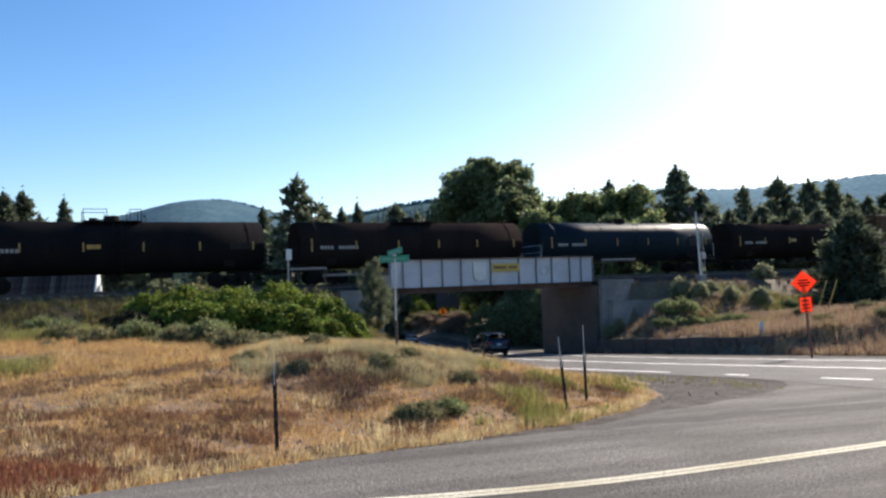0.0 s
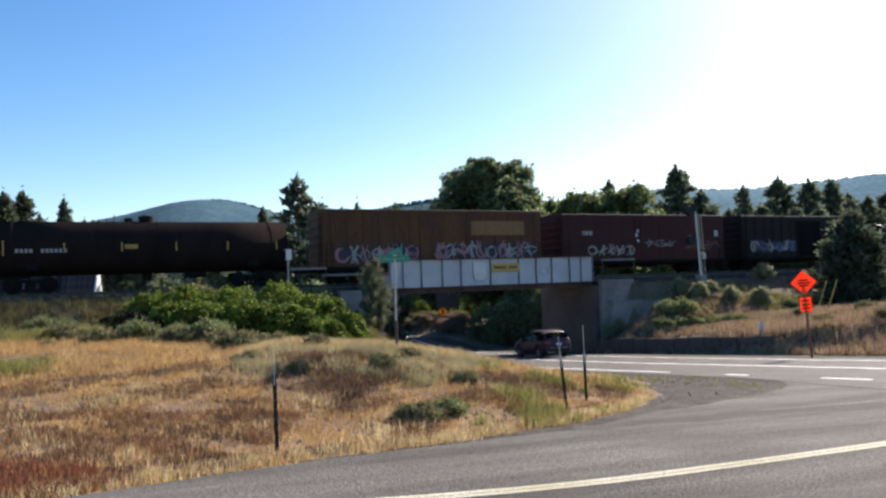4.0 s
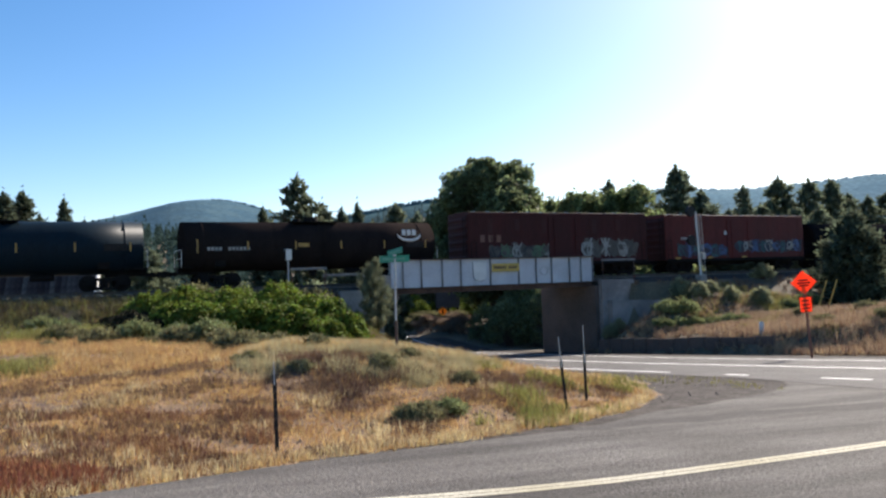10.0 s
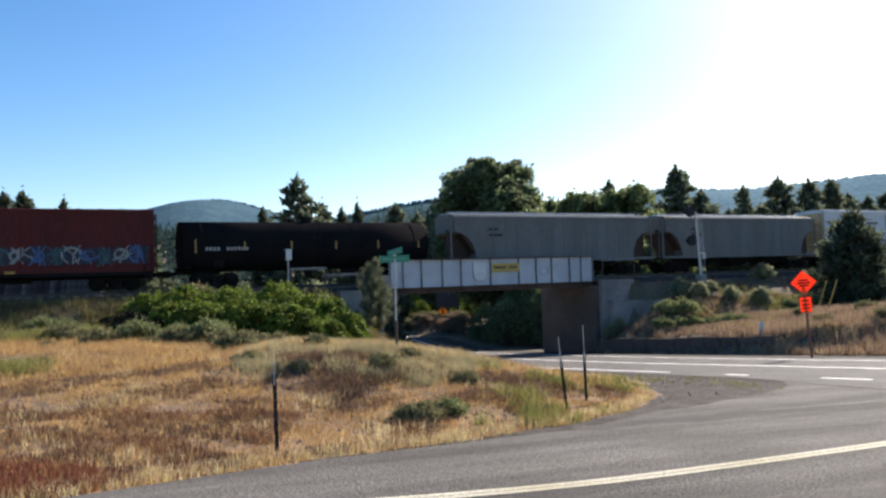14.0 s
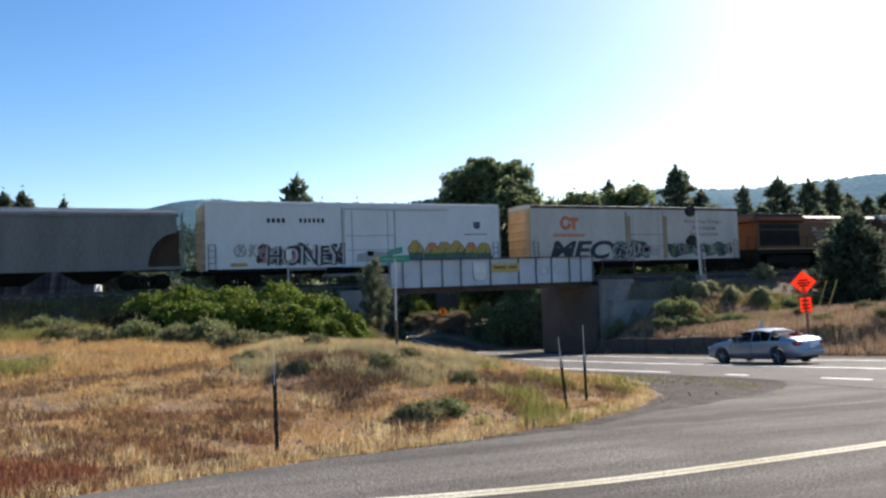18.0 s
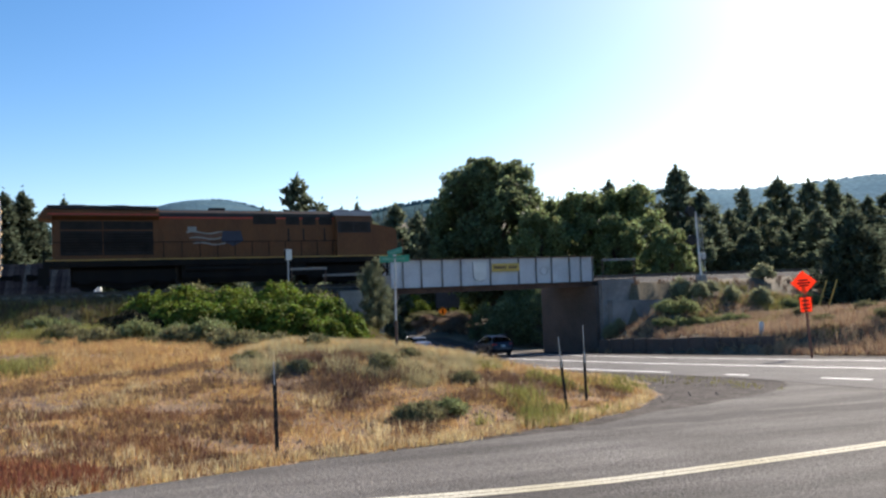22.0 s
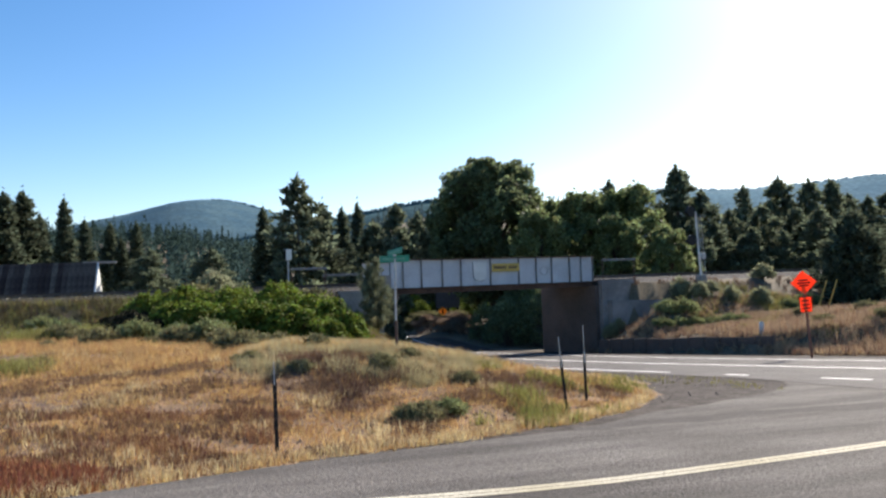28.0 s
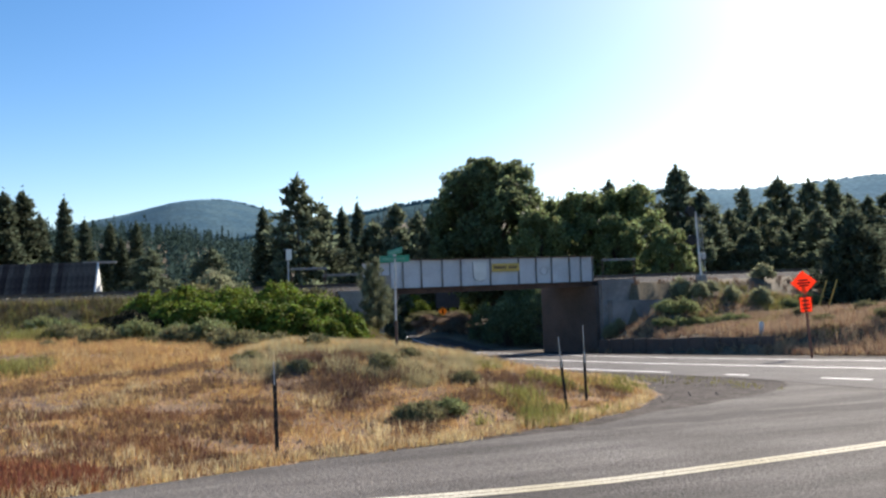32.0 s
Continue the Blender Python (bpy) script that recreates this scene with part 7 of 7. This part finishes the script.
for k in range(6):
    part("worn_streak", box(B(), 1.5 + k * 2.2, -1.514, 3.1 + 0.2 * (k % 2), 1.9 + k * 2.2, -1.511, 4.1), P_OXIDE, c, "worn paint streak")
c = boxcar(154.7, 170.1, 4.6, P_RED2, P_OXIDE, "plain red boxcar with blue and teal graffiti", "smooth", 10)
stroke_patch(c, 1.2, 7.2, 1.12, 2.3, -1.512, (G_NIGHT, G_TEAL, P_GRAF[3]), 20)
stroke_patch(c, 7.4, 15.0, 1.4, 2.5, -1.552, (G_NIGHT, G_TEAL, P_GRAF[6], P_GRAF[3]), 21)
bars(c, 1.6, 2.55, 4, 0.16, 0.2, 0.05, -1.505, M_LETTER)
bars(c, 6.2, 2.95, 1, 0.28, 0.3, 0.2, -1.505, P_GRAF[1], "white stencil square")
for x in (0.9, 4.3, 8.0):
    part("reflector", box(B(), x, -1.575, 1.06, x + 0.5, -1.555, 1.2), M_REFLECT, c, "yellow reflective tape")
tank_car(171.4, 187.4, P_TANK, "low black tank car with white stencils", 8, dome=False)
hopper(188.8, 206.2, "grey-green covered hopper with ribbed sides")
hopper(207.2, 224.5, "grey-green covered hopper with rusty end slopes")

c = boxcar(225.7, 245.4, 5.16, P_REEFER, P_TAN, "white refrigerator car with black and rainbow graffiti", "reefer", 11, "refrigerator cars", "refrigerator_car")
text_part(c, "HONEY", 3.5, 1.2, -1.522, 4.8, 1.2, P_GRAF[1], 0.05, 0.035, "sprayed white graffiti letters")
text_part(c, "HONEY", 3.56, 1.2, -1.527, 4.8, 1.2, P_GRAF[0], 0.05, 0.0, "sprayed black graffiti letters")
stroke_patch(c, 3.0, 8.7, 1.12, 2.55, -1.5065, (P_GRAF[0], P_GRAF[5], P_GRAF[6]), 23)
stroke_patch(c, 1.6, 3.7, 1.7, 2.5, -1.507, (P_GRAF[6],), 24)
rbr = random.Random(8)
for k in range(6):
    cx, rx, zt, zb, tilt = 13.4 + k * 1.02, rbr.uniform(0.52, 0.62), rbr.uniform(2.38, 2.62), 1.12, rbr.uniform(-0.12, 0.12)

    def edge(f):
        return rx * (1 - 0.55 * max(0, f - 0.7) / 0.3 - 0.18 * abs(math.sin(f * 5 + k)))
    back = [(cx - edge(f / 8) * 1.12 + tilt * f / 8, zb + (zt + 0.06 - zb) * f / 8) for f in range(9)]
    back += [(cx + edge(f / 8) * 1.12 + tilt * f / 8, zb + (zt + 0.06 - zb) * f / 8) for f in range(8, -1, -1)]
    part("graffiti_outline", prism(B(), back, -1.5065 - 0.0008 * (k % 2), -1.501), G_NIGHT, c, "dark graffiti outline")
    for j, m in enumerate((P_GRAF[3], P_GRAF[7], P_GRAF[4], M_ORANGE_LOGO if k % 3 == 1 else P_GRAF[4])):
        fs = [(j + 0.25 * i) / 4 for i in range(5)]
        band = [(cx - edge(f) + tilt * f, zb + 0.03 + (zt - zb) * f) for f in fs] + [(cx + edge(f) + tilt * f, zb + 0.03 + (zt - zb) * f) for f in fs[::-1]]
        part("graffiti_band", prism(B(), band, -1.510 - 0.0008 * (k % 2), -1.504), m, c, "rainbow graffiti band")
    bm = brush(B(), [(cx - 0.2, zb + 0.5), (cx + rbr.uniform(-0.1, 0.1), zb + 0.8), (cx + 0.15, zt - 0.35)], 0.07, -1.504, 0.009)
    part("graffiti_stroke", bm, G_NIGHT, c, "dark graffiti stroke")
bars(c, 3.6, 3.8, 4, 0.2, 0.27, 0.1, -1.505, M_DARK)
bars(c, 5.6, 3.8, 6, 0.16, 0.27, 0.12, -1.505, M_DARK)
part("shield_emblem", prism(B(), [(17.7, 3.9), (17.7, 3.5), (17.95, 3.38), (18.2, 3.5), (18.2, 3.9)], -1.508, -1.502), mat("dark blue grey emblem", (0.06, 0.07, 0.12), None, 2, 20, 0.6, bump=0), c, "dark shield emblem")
bars(c, 17.0, 3.02, 8, 0.16, 0.08, 0.06, -1.505, M_DARK)
part("reflector", box(B(), 1.4, -1.51, 1.2, 2.4, -1.502, 1.4), M_REFLECT, c, "yellow reflective tape")
c = boxcar(248.0, 268.0, 5.2, P_REEFER2, P_TAN, "dirty cream refrigerator car with bold black graffiti", "reefer2", 12, "refrigerator cars", "refrigerator_car")
text_part(c, "MEC", 1.5, 1.2, -1.512, 5.6, 1.35, P_GRAF[0], 0.25, 0.035)
text_part(c, "RO", 7.1, 1.2, -1.566, 3.3, 1.3, P_GRAF[7], 0.2, 0.035)
stroke_patch(c, 7.0, 10.6, 1.2, 2.5, -1.572, (P_GRAF[0], P_GRAF[6]), 30)
for x in (8.55, 12.1):
    part("rust_streak", box(B(), x, -1.563, 1.15, x + 0.35, -1.5605, 4.4), P_STAIN, c, "rusty tan streak")
stroke_patch(c, 12.6, 19.2, 1.15, 2.4, -1.512, (P_GRAF[0], P_GRAF[7], P_GRAF[6]), 31)
lg = B()
for k in range(11):
    a0, a1 = math.radians(60 + k * 26), math.radians(60 + (k + 1) * 26)
    tube(lg, (3.0 + 0.38 * math.cos(a0), -1.504, 3.85 + 0.38 * math.sin(a0)), (3.0 + 0.38 * math.cos(a1), -1.504, 3.85 + 0.38 * math.sin(a1)), 0.13, None, 6)
lm = part("emblem", lg, M_ORANGE_LOGO, c, "orange-red ring emblem")
part("emblem_bar", box(B(), 3.2, -1.51, 3.95, 4.1, -1.502, 4.25), M_ORANGE_LOGO, lm, "orange-red emblem bar")
part("emblem_bar", box(B(), 3.55, -1.512, 3.35, 3.85, -1.502, 3.97), M_ORANGE_LOGO, lm, "orange-red emblem bar")
bars(c, 1.9, 2.85, 9, 0.24, 0.22, 0.07, -1.505, M_ORANGE_LOGO, "orange-red lettering bar")
M_SLOGAN = mat("faded maroon lettering", (0.13, 0.065, 0.075), (0.20, 0.13, 0.13), 3, 30, 0.7, bump=0)
for txt, x, z, w in (("Protecting Today's", 14.3, 3.80, 4.0), ("Perishables", 15.1, 3.32, 2.5), ("For Tomorrow", 14.85, 2.84, 3.0)):
    text_part(c, txt, x, z, -1.506, w, 0.34, M_SLOGAN, 0.1, 0.01, "faded maroon slogan lettering")
locomotive(269.6, 291.3)

# ---- road vehicles ----
def gloss(name, c, metal, rough):
    m = mat(name, c, tuple(0.85 * v for v in c), 1.5, 40, rough, metal, bump=0, grain=0.06)
    m.node_tree.nodes["Principled BSDF"].inputs["Coat Weight"].default_value = 0.08
    m.node_tree.nodes["Principled BSDF"].inputs["Coat Roughness"].default_value = 0.22
    return m


M_GLASS = bpy.data.materials.new("tinted car glass")
M_GLASS.use_nodes = True
gb = M_GLASS.node_tree.nodes["Principled BSDF"]
gb.inputs["Base Color"].default_value = (0.20, 0.23, 0.24, 1)
gb.inputs["Roughness"].default_value, gb.inputs["Transmission Weight"].default_value, gb.inputs["IOR"].default_value = 0.03, 1.0, 1.1
M_TYRE = mat("tyre rubber", (0.018, 0.018, 0.018), (0.03, 0.028, 0.026), 4, 40, 0.9, bump=0.2)
M_RIM = mat("alloy rim", (0.22, 0.22, 0.23), (0.16, 0.16, 0.17), 4, 40, 0.35, 0.8, bump=0)
M_TAIL = mat("red lamp lens", (0.40, 0.02, 0.02), (0.30, 0.015, 0.015), 4, 40, 0.5, bump=0)
M_LENS = mat("clear lamp lens", (0.70, 0.72, 0.74), (0.6, 0.62, 0.64), 4, 40, 0.15, bump=0)
CARS = []


SHAPES = {
    # length, width, wheel radius, sill; top line, belt line and half width along x; windscreen and rear window; pillars
    "sedan": dict(L=4.85, W=1.84, r=0.335, sill=0.22,
                  top=[(-2.43, 0.80), (-2.38, 1.00), (-2.0, 1.09), (-1.6, 1.22), (-0.95, 1.43), (-0.3, 1.49), (0.25, 1.45), (0.75, 1.27), (1.25, 1.02), (1.9, 0.90), (2.25, 0.76), (2.43, 0.55)],
                  belt=[(-2.43, 0.74), (-2.3, 0.97), (-1.2, 0.98), (1.1, 0.90), (2.0, 0.80), (2.3, 0.66), (2.43, 0.50)],
                  screen=(0.33, 1.22), rear=(-1.92, -1.0), side=(-1.6, 1.0), posts=(-1.1, -0.15, 0.62)),
    "suv": dict(L=4.75, W=1.92, r=0.375, sill=0.31,
                top=[(-2.38, 0.95), (-2.34, 1.15), (-2.2, 1.42), (-1.95, 1.66), (-1.2, 1.74), (-0.2, 1.75), (0.35, 1.68), (0.85, 1.42), (1.25, 1.18), (1.9, 1.07), (2.22, 0.93), (2.38, 0.65)],
                belt=[(-2.38, 0.85), (-2.3, 1.10), (-1.2, 1.12), (1.1, 1.04), (2.0, 0.96), (2.28, 0.80), (2.38, 0.60)],
                screen=(0.42, 1.22), rear=(-2.28, -2.02), side=(-2.05, 1.0), posts=(-1.25, -0.25, 0.62)),
    "crossover": dict(L=4.70, W=1.90, r=0.365, sill=0.29,
                      top=[(-2.35, 0.92), (-2.30, 1.12), (-2.0, 1.36), (-1.55, 1.58), (-0.9, 1.68), (-0.1, 1.69), (0.4, 1.61), (0.9, 1.36), (1.28, 1.13), (1.9, 1.02), (2.2, 0.88), (2.35, 0.62)],
                      belt=[(-2.35, 0.84), (-2.25, 1.06), (-1.2, 1.08), (1.1, 1.00), (2.0, 0.92), (2.25, 0.76), (2.35, 0.58)],
                      screen=(0.46, 1.24), rear=(-2.24, -1.66), side=(-1.85, 1.0), posts=(-1.2, -0.2, 0.64)),
}


def vehicle(name, label, paintm, shape, fit):
    """Local x forward, y to its left. The shell is lofted from sections; panes and panels come out of the same skin."""
    S = SHAPES[shape]
    L, W, r, sill = S["L"], S["W"], S["r"], S["sill"]
    e = thing(name, pose(0, 0, 0), label, "car", "cars on the highway")
    xf, xr = L / 2 - 0.93, -L / 2 + 0.98
    xs = sorted(set(np.round(np.concatenate((np.linspace(-L / 2, L / 2, 57), np.array(S["posts"]) - 0.025, np.array(S["posts"]) + 0.025, S["screen"], S["rear"], S["side"])), 4)))
    px_, pz_ = zip(*S["top"])
    bx_, bz_ = zip(*S["belt"])

    def smoothed(x, a, b):
        return sum(np.interp(x + d, a, b) for d in (-0.12, -0.06, 0, 0.06, 0.12)) / 5
    secs = []
    for x in xs:
        end = min(1.0, (L / 2 - abs(x)) / 0.55)
        w = W / 2 * (0.80 + 0.20 * math.sqrt(max(0.0, 1 - (1 - end) ** 2))) if end < 1 else W / 2
        zt, zb = smoothed(x, px_, pz_), smoothed(x, bx_, bz_)
        zt = max(zt, zb + 0.02)
        up = zt - zb
        low = sill + 0.10 * (1 - end)
        for wx in (xf, xr):
            if abs(x - wx) < r + 0.06:
                low = max(low, r + math.sqrt((r + 0.06) ** 2 - (x - wx) ** 2) - 0.005)
        mid = max(low + 0.02, 0.5 * (sill + zb))
        wr = max(w * 0.45, w * 0.96 - 0.40 * up - 0.02)
        e4 = 0.86 if up > 0.2 else 0.8
        secs.append([(0.90 * w, low), (w * 0.985, low + 0.015), (w, mid), (w * 0.985, 0.35 * mid + 0.65 * zb), (w * 0.955, zb), (wr, zb + up * e4), (wr * 0.72, zt - 0.02 * min(1, up * 4)), (0.0, zt)])
    n = len(secs[0])

    def kind_of(i, k):
        xm = 0.5 * (xs[i] + xs[i + 1])
        if k == 4 and S["side"][0] < xm < S["side"][1] and all(abs(xm - p) > 0.025 for p in S["posts"]):
            up = smoothed(xm, px_, pz_) - smoothed(xm, bx_, bz_)
            if up > 0.16:
                return "side"
        if k >= 5 and S["screen"][0] < xm < S["screen"][1]:
            return "windshield"
        if k >= 5 and S["rear"][0] < xm < S["rear"][1]:
            return "rear_window"
        return "body"
    pieces = {}
    for sd in (1, -1):
        run = 0
        for i in range(len(xs) - 1):
            for k in range(n - 1):
                kd = kind_of(i, k)
                if kd == "side":
                    kd = "side%d_%d" % (sd, sum(1 for p in S["posts"] if p < xs[i] + 0.01))
                pieces.setdefault(kd, []).append((i, k, sd))
    for kd, fs in pieces.items():
        bm, vs = B(), {}
        for i, k, sd in fs:
            q = []
            for a, b in ((i, k), (i + 1, k), (i + 1, k + 1), (i, k + 1)):
                y, z = secs[a][b]
                key = (a, b, sd if y > 1e-6 else 0)
                if key not in vs:
                    vs[key] = bm.verts.new((xs[a], sd * y, z))
                q.append(vs[key])
            try:
                bm.faces.new(q if sd < 0 else q[::-1])
            except ValueError:
                pass
        if kd == "body":
            ends = [[secs[i][k] for k in range(n)] for i in (0, len(xs) - 1)]
            for i in (0, len(xs) - 1):
                loop = [vs[(i, k, 1 if secs[i][k][0] > 1e-6 else 0)] for k in range(n)] + [vs[(i, k, -1)] for k in range(n - 2, -1, -1)]
                bm.faces.new(loop)
        bmesh.ops.recalc_face_normals(bm, faces=bm.faces)
        if kd == "body":
            part("body", bm, paintm, e, smooth=True)
        else:
            nm = "side_window" if kd.startswith("side") else kd
            o = part(nm, bm, M_GLASS, e, {"side_window": "tinted side window", "windshield": "windshield", "rear_window": "tinted rear window"}[nm], smooth=True)
            o.visible_shadow = False
    belt = float(np.interp(-L / 2 + 0.2, bx_, bz_))
    for sd in (1, -1):
        zb = float(np.interp(0.75, bx_, bz_))
        part("mirror", box(B(), 0.72, sd * (W / 2 + 0.12) - 0.10, zb, 0.88, sd * (W / 2 + 0.12) + 0.10, zb + 0.15, 0.04), paintm, e, "door mirror")
        part("taillight", box(B(), -L / 2 - 0.005, min(sd * 0.52, sd * (W / 2 - 0.20)), belt - 0.20, -L / 2 + 0.30, max(sd * 0.52, sd * (W / 2 - 0.06)), belt - 0.04, 0.03), M_TAIL, e, "red taillight")
        part("headlight", box(B(), L / 2 - 0.34, min(sd * 0.50, sd * (W / 2 - 0.16)), sill + 0.36, L / 2 - 0.03, max(sd * 0.50, sd * (W / 2 - 0.16)), sill + 0.50, 0.03), M_LENS, e, "clear headlight")
        for x in (-0.95, 0.05):
            part("door_handle", box(B(), x, sd * W / 2 - 0.03, zb - 0.16, x + 0.17, sd * W / 2 + 0.015, zb - 0.125, 0.008), M_RIM, e, "door handle")
        for x in (-0.16, 0.95):
            part("door_seam", box(B(), x, sd * (W / 2 - 0.03), sill + 0.1, x + 0.012, sd * (W / 2 - 0.03) + sd * 0.034, zb - 0.05), M_BLACK, e, "door seam") if sd > 0 else None
        if shape != "sedan":
            part("luggage_rail", tube(B(), (-1.6, sd * 0.62, S["top"][5][1] + 0.0), (0.1, sd * 0.62, S["top"][5][1] + 0.02), 0.022, None, 6), M_RIM, e, "silver luggage rail")
    for y in (-0.42, 0.42):
        part("front_seat", box(B(), -0.15, y - 0.25, 0.45, 0.12, y + 0.25, belt + 0.25, 0.06), M_BLACK, e, "dark front seat")
    part("rear_seat", box(B(), -1.2, -0.62, 0.45, -0.95, 0.62, belt + 0.15, 0.06), M_BLACK, e, "dark rear seat")
    part("rear_bumper", box(B(), -L / 2 - 0.06, -W / 2 + 0.22, sill + 0.12, -L / 2 + 0.2, W / 2 - 0.22, sill + 0.32, 0.05), paintm if shape == "sedan" else M_BLACK, e, "rear bumper")
    if shape != "sedan":
        part("bumper_trim", box(B(), -L / 2 - 0.075, -0.62, sill + 0.28, -L / 2 - 0.05, 0.62, sill + 0.33, 0.008), M_RIM, e, "chrome bumper trim")
    part("plate", box(B(), -L / 2 - 0.03, -0.17, belt - 0.32, -L / 2 + 0.01, 0.17, belt - 0.18), M_WHITE, e, "blank pale plate")
    part("floor_pan", box(B(), -L / 2 + 0.25, -0.66, 0.2, L / 2 - 0.3, 0.66, 0.34), M_BLACK, e, "dark underside")
    wh = []
    for x in (xf, xr):
        for sd in (1, -1):
            yy = sd * (W / 2 - 0.13)
            prof = [(-0.11, r * 0.66), (-0.11, r * 0.93), (-0.07, r), (0.07, r), (0.11, r * 0.93), (0.11, r * 0.66)]
            bm = lathe_x(B(), prof, 24)
            bmesh.ops.rotate(bm, verts=bm.verts, cent=(0, 0, 0), matrix=Matrix.Rotation(radians(90), 3, "Z"))
            w = part("wheel", bm, M_TYRE, e, "black tyre on an alloy rim", pose(x, yy, r))
            rim = B()
            tube(rim, (0, sd * 0.06, 0), (0, sd * 0.118, 0), r * 0.2, None, 10)
            for k in range(5):
                a = k * 2 * math.pi / 5
                q = Vector((math.cos(a), 0, math.sin(a))) * r * 0.64
                tube(rim, (0, sd * 0.10, 0), (q.x, sd * 0.112, q.z), 0.05, 0.035, 5)
            part("rim", rim, M_RIM, w, "five-spoke alloy rim")
            wh.append((w, x, yy, r))
    e.scale = (0.94, 0.94, 0.94)
    CARS.append((e, fit, wh))
    return e


def car_arc(fit, t):
    """Distance along the highway: steady before t0, a slow gain in speed until t1, then on to a stop out of sight."""
    t0, t1, a, b, c, last = fit
    f = lambda u: a * u * u + b * u + c
    if t < t0:
        return max(4.0 + last * 0.02, f(t0) + (2 * a * t0 + b) * (t - t0))
    if t <= t1:
        return f(t)
    return min(last, f(t1) + (2 * a * t1 + b) * (t - t1))


def car_pose(s):
    x, y = np.interp(s, ARC, LX), np.interp(s, ARC, LY)
    ux, uy = np.interp(s, ARC, DX), np.interp(s, ARC, DY)
    q = 2.0
    X, Y = x + q * uy, y - q * ux
    pitch = math.degrees(math.atan(0.065 * uy)) if Y < 75.5 else 0
    return pose(X, Y, grade(Y) + 0.035) @ pose(0, 0, 0, 0, 0, math.degrees(math.atan2(uy, ux))) @ pose(0, 0, 0, 0, pitch, 0)


vehicle("sedan", "silver four-door sedan driving on the highway", gloss("silver metallic paint", (0.30, 0.34, 0.40), 0.6, 0.3), "sedan", (17.0, 22.3, 0.881, -23.112, 227.326, 206))
vehicle("suv", "black sport utility vehicle driving on the highway", gloss("black metallic paint", (0.008, 0.011, 0.032), 0.1, 0.45), "crossover", (19.0, 23.2, 1.15, -36.238, 363.71, 198)).scale = (0.86, 0.86, 0.86)
vehicle("suv", "dark maroon sport utility vehicle driving on the highway", gloss("maroon metallic paint", (0.030, 0.006, 0.015), 0.1, 0.5), "suv", (0.0, 7.2, 0.662, 4.041, 88.236, 214)).scale = (0.96, 0.96, 0.96)
vehicle("suv", "dark blue sport utility vehicle under the bridge", gloss("dark blue metallic paint", (0.012, 0.018, 0.035), 0.3, 0.22), "suv", (0.0, 1.6, 0.0, 15.169, 124.05, 222))
vehicle("sedan", "dark sedan driving away beyond the bridge", gloss("dark grey metallic paint", (0.03, 0.035, 0.045), 0.3, 0.25), "sedan", (0.0, 1.0, 0.0, 9.687, 150.56, 230))


def spin(offset, angle, r):
    return Matrix.Translation(offset) @ Matrix.Rotation(angle, 4, "Y")


def motions():
    for ob, s0, L in TRAIN:
        walk(ob, [(t, TRACK @ pose(s0 - 13.2 * t, 0, 0)) for t in (0, 4, 8, 12, 16, 20, 24, 28, 32)])
    first = {ob: (s0, L) for ob, s0, L in TRAIN}
    for w, ob, a, r in WHEELS:
        s0, L = first[ob]
        ta, tb = max(0.0, (s0 - 24) / 13.2), min(32.0, max(0.3, (s0 + L + 24) / 13.2))
        rows = [(0.0, spin((a, 0, r), 0, r))] if ta > 0 else []
        k0, k1 = int(ta * 30), int(tb * 30)
        rows += [(k / 30, spin((a, 0, r), -(k - k0) * 13.2 / 30 / r, r)) for k in range(k0, k1, 1)]
        rows.append((32.0, rows[-1][1]))
        walk(w, rows)
    for ob, fit, wh in CARS:
        ts = sorted(set([0.0, 32.0] + [min(32.0, max(0.0, fit[0] - 6 + 0.25 * k)) for k in range(68)]))
        walk(ob, [(t, car_pose(car_arc(fit, t))) for t in ts])
        k0, k1 = int(max(0, fit[0] - 0.5) * 30), int((fit[1]) * 30)
        for w, x, y, r in wh:
            rows = [(0.0, spin((x, y, r), 0, r))] if k0 > 0 else []
            rows += [(k / 30, spin((x, y, r), (car_arc(fit, k / 30) - car_arc(fit, k0 / 30)) / r, r)) for k in range(k0, k1)]
            rows.append((32.0, rows[-1][1]))
            walk(w, rows)


motions()
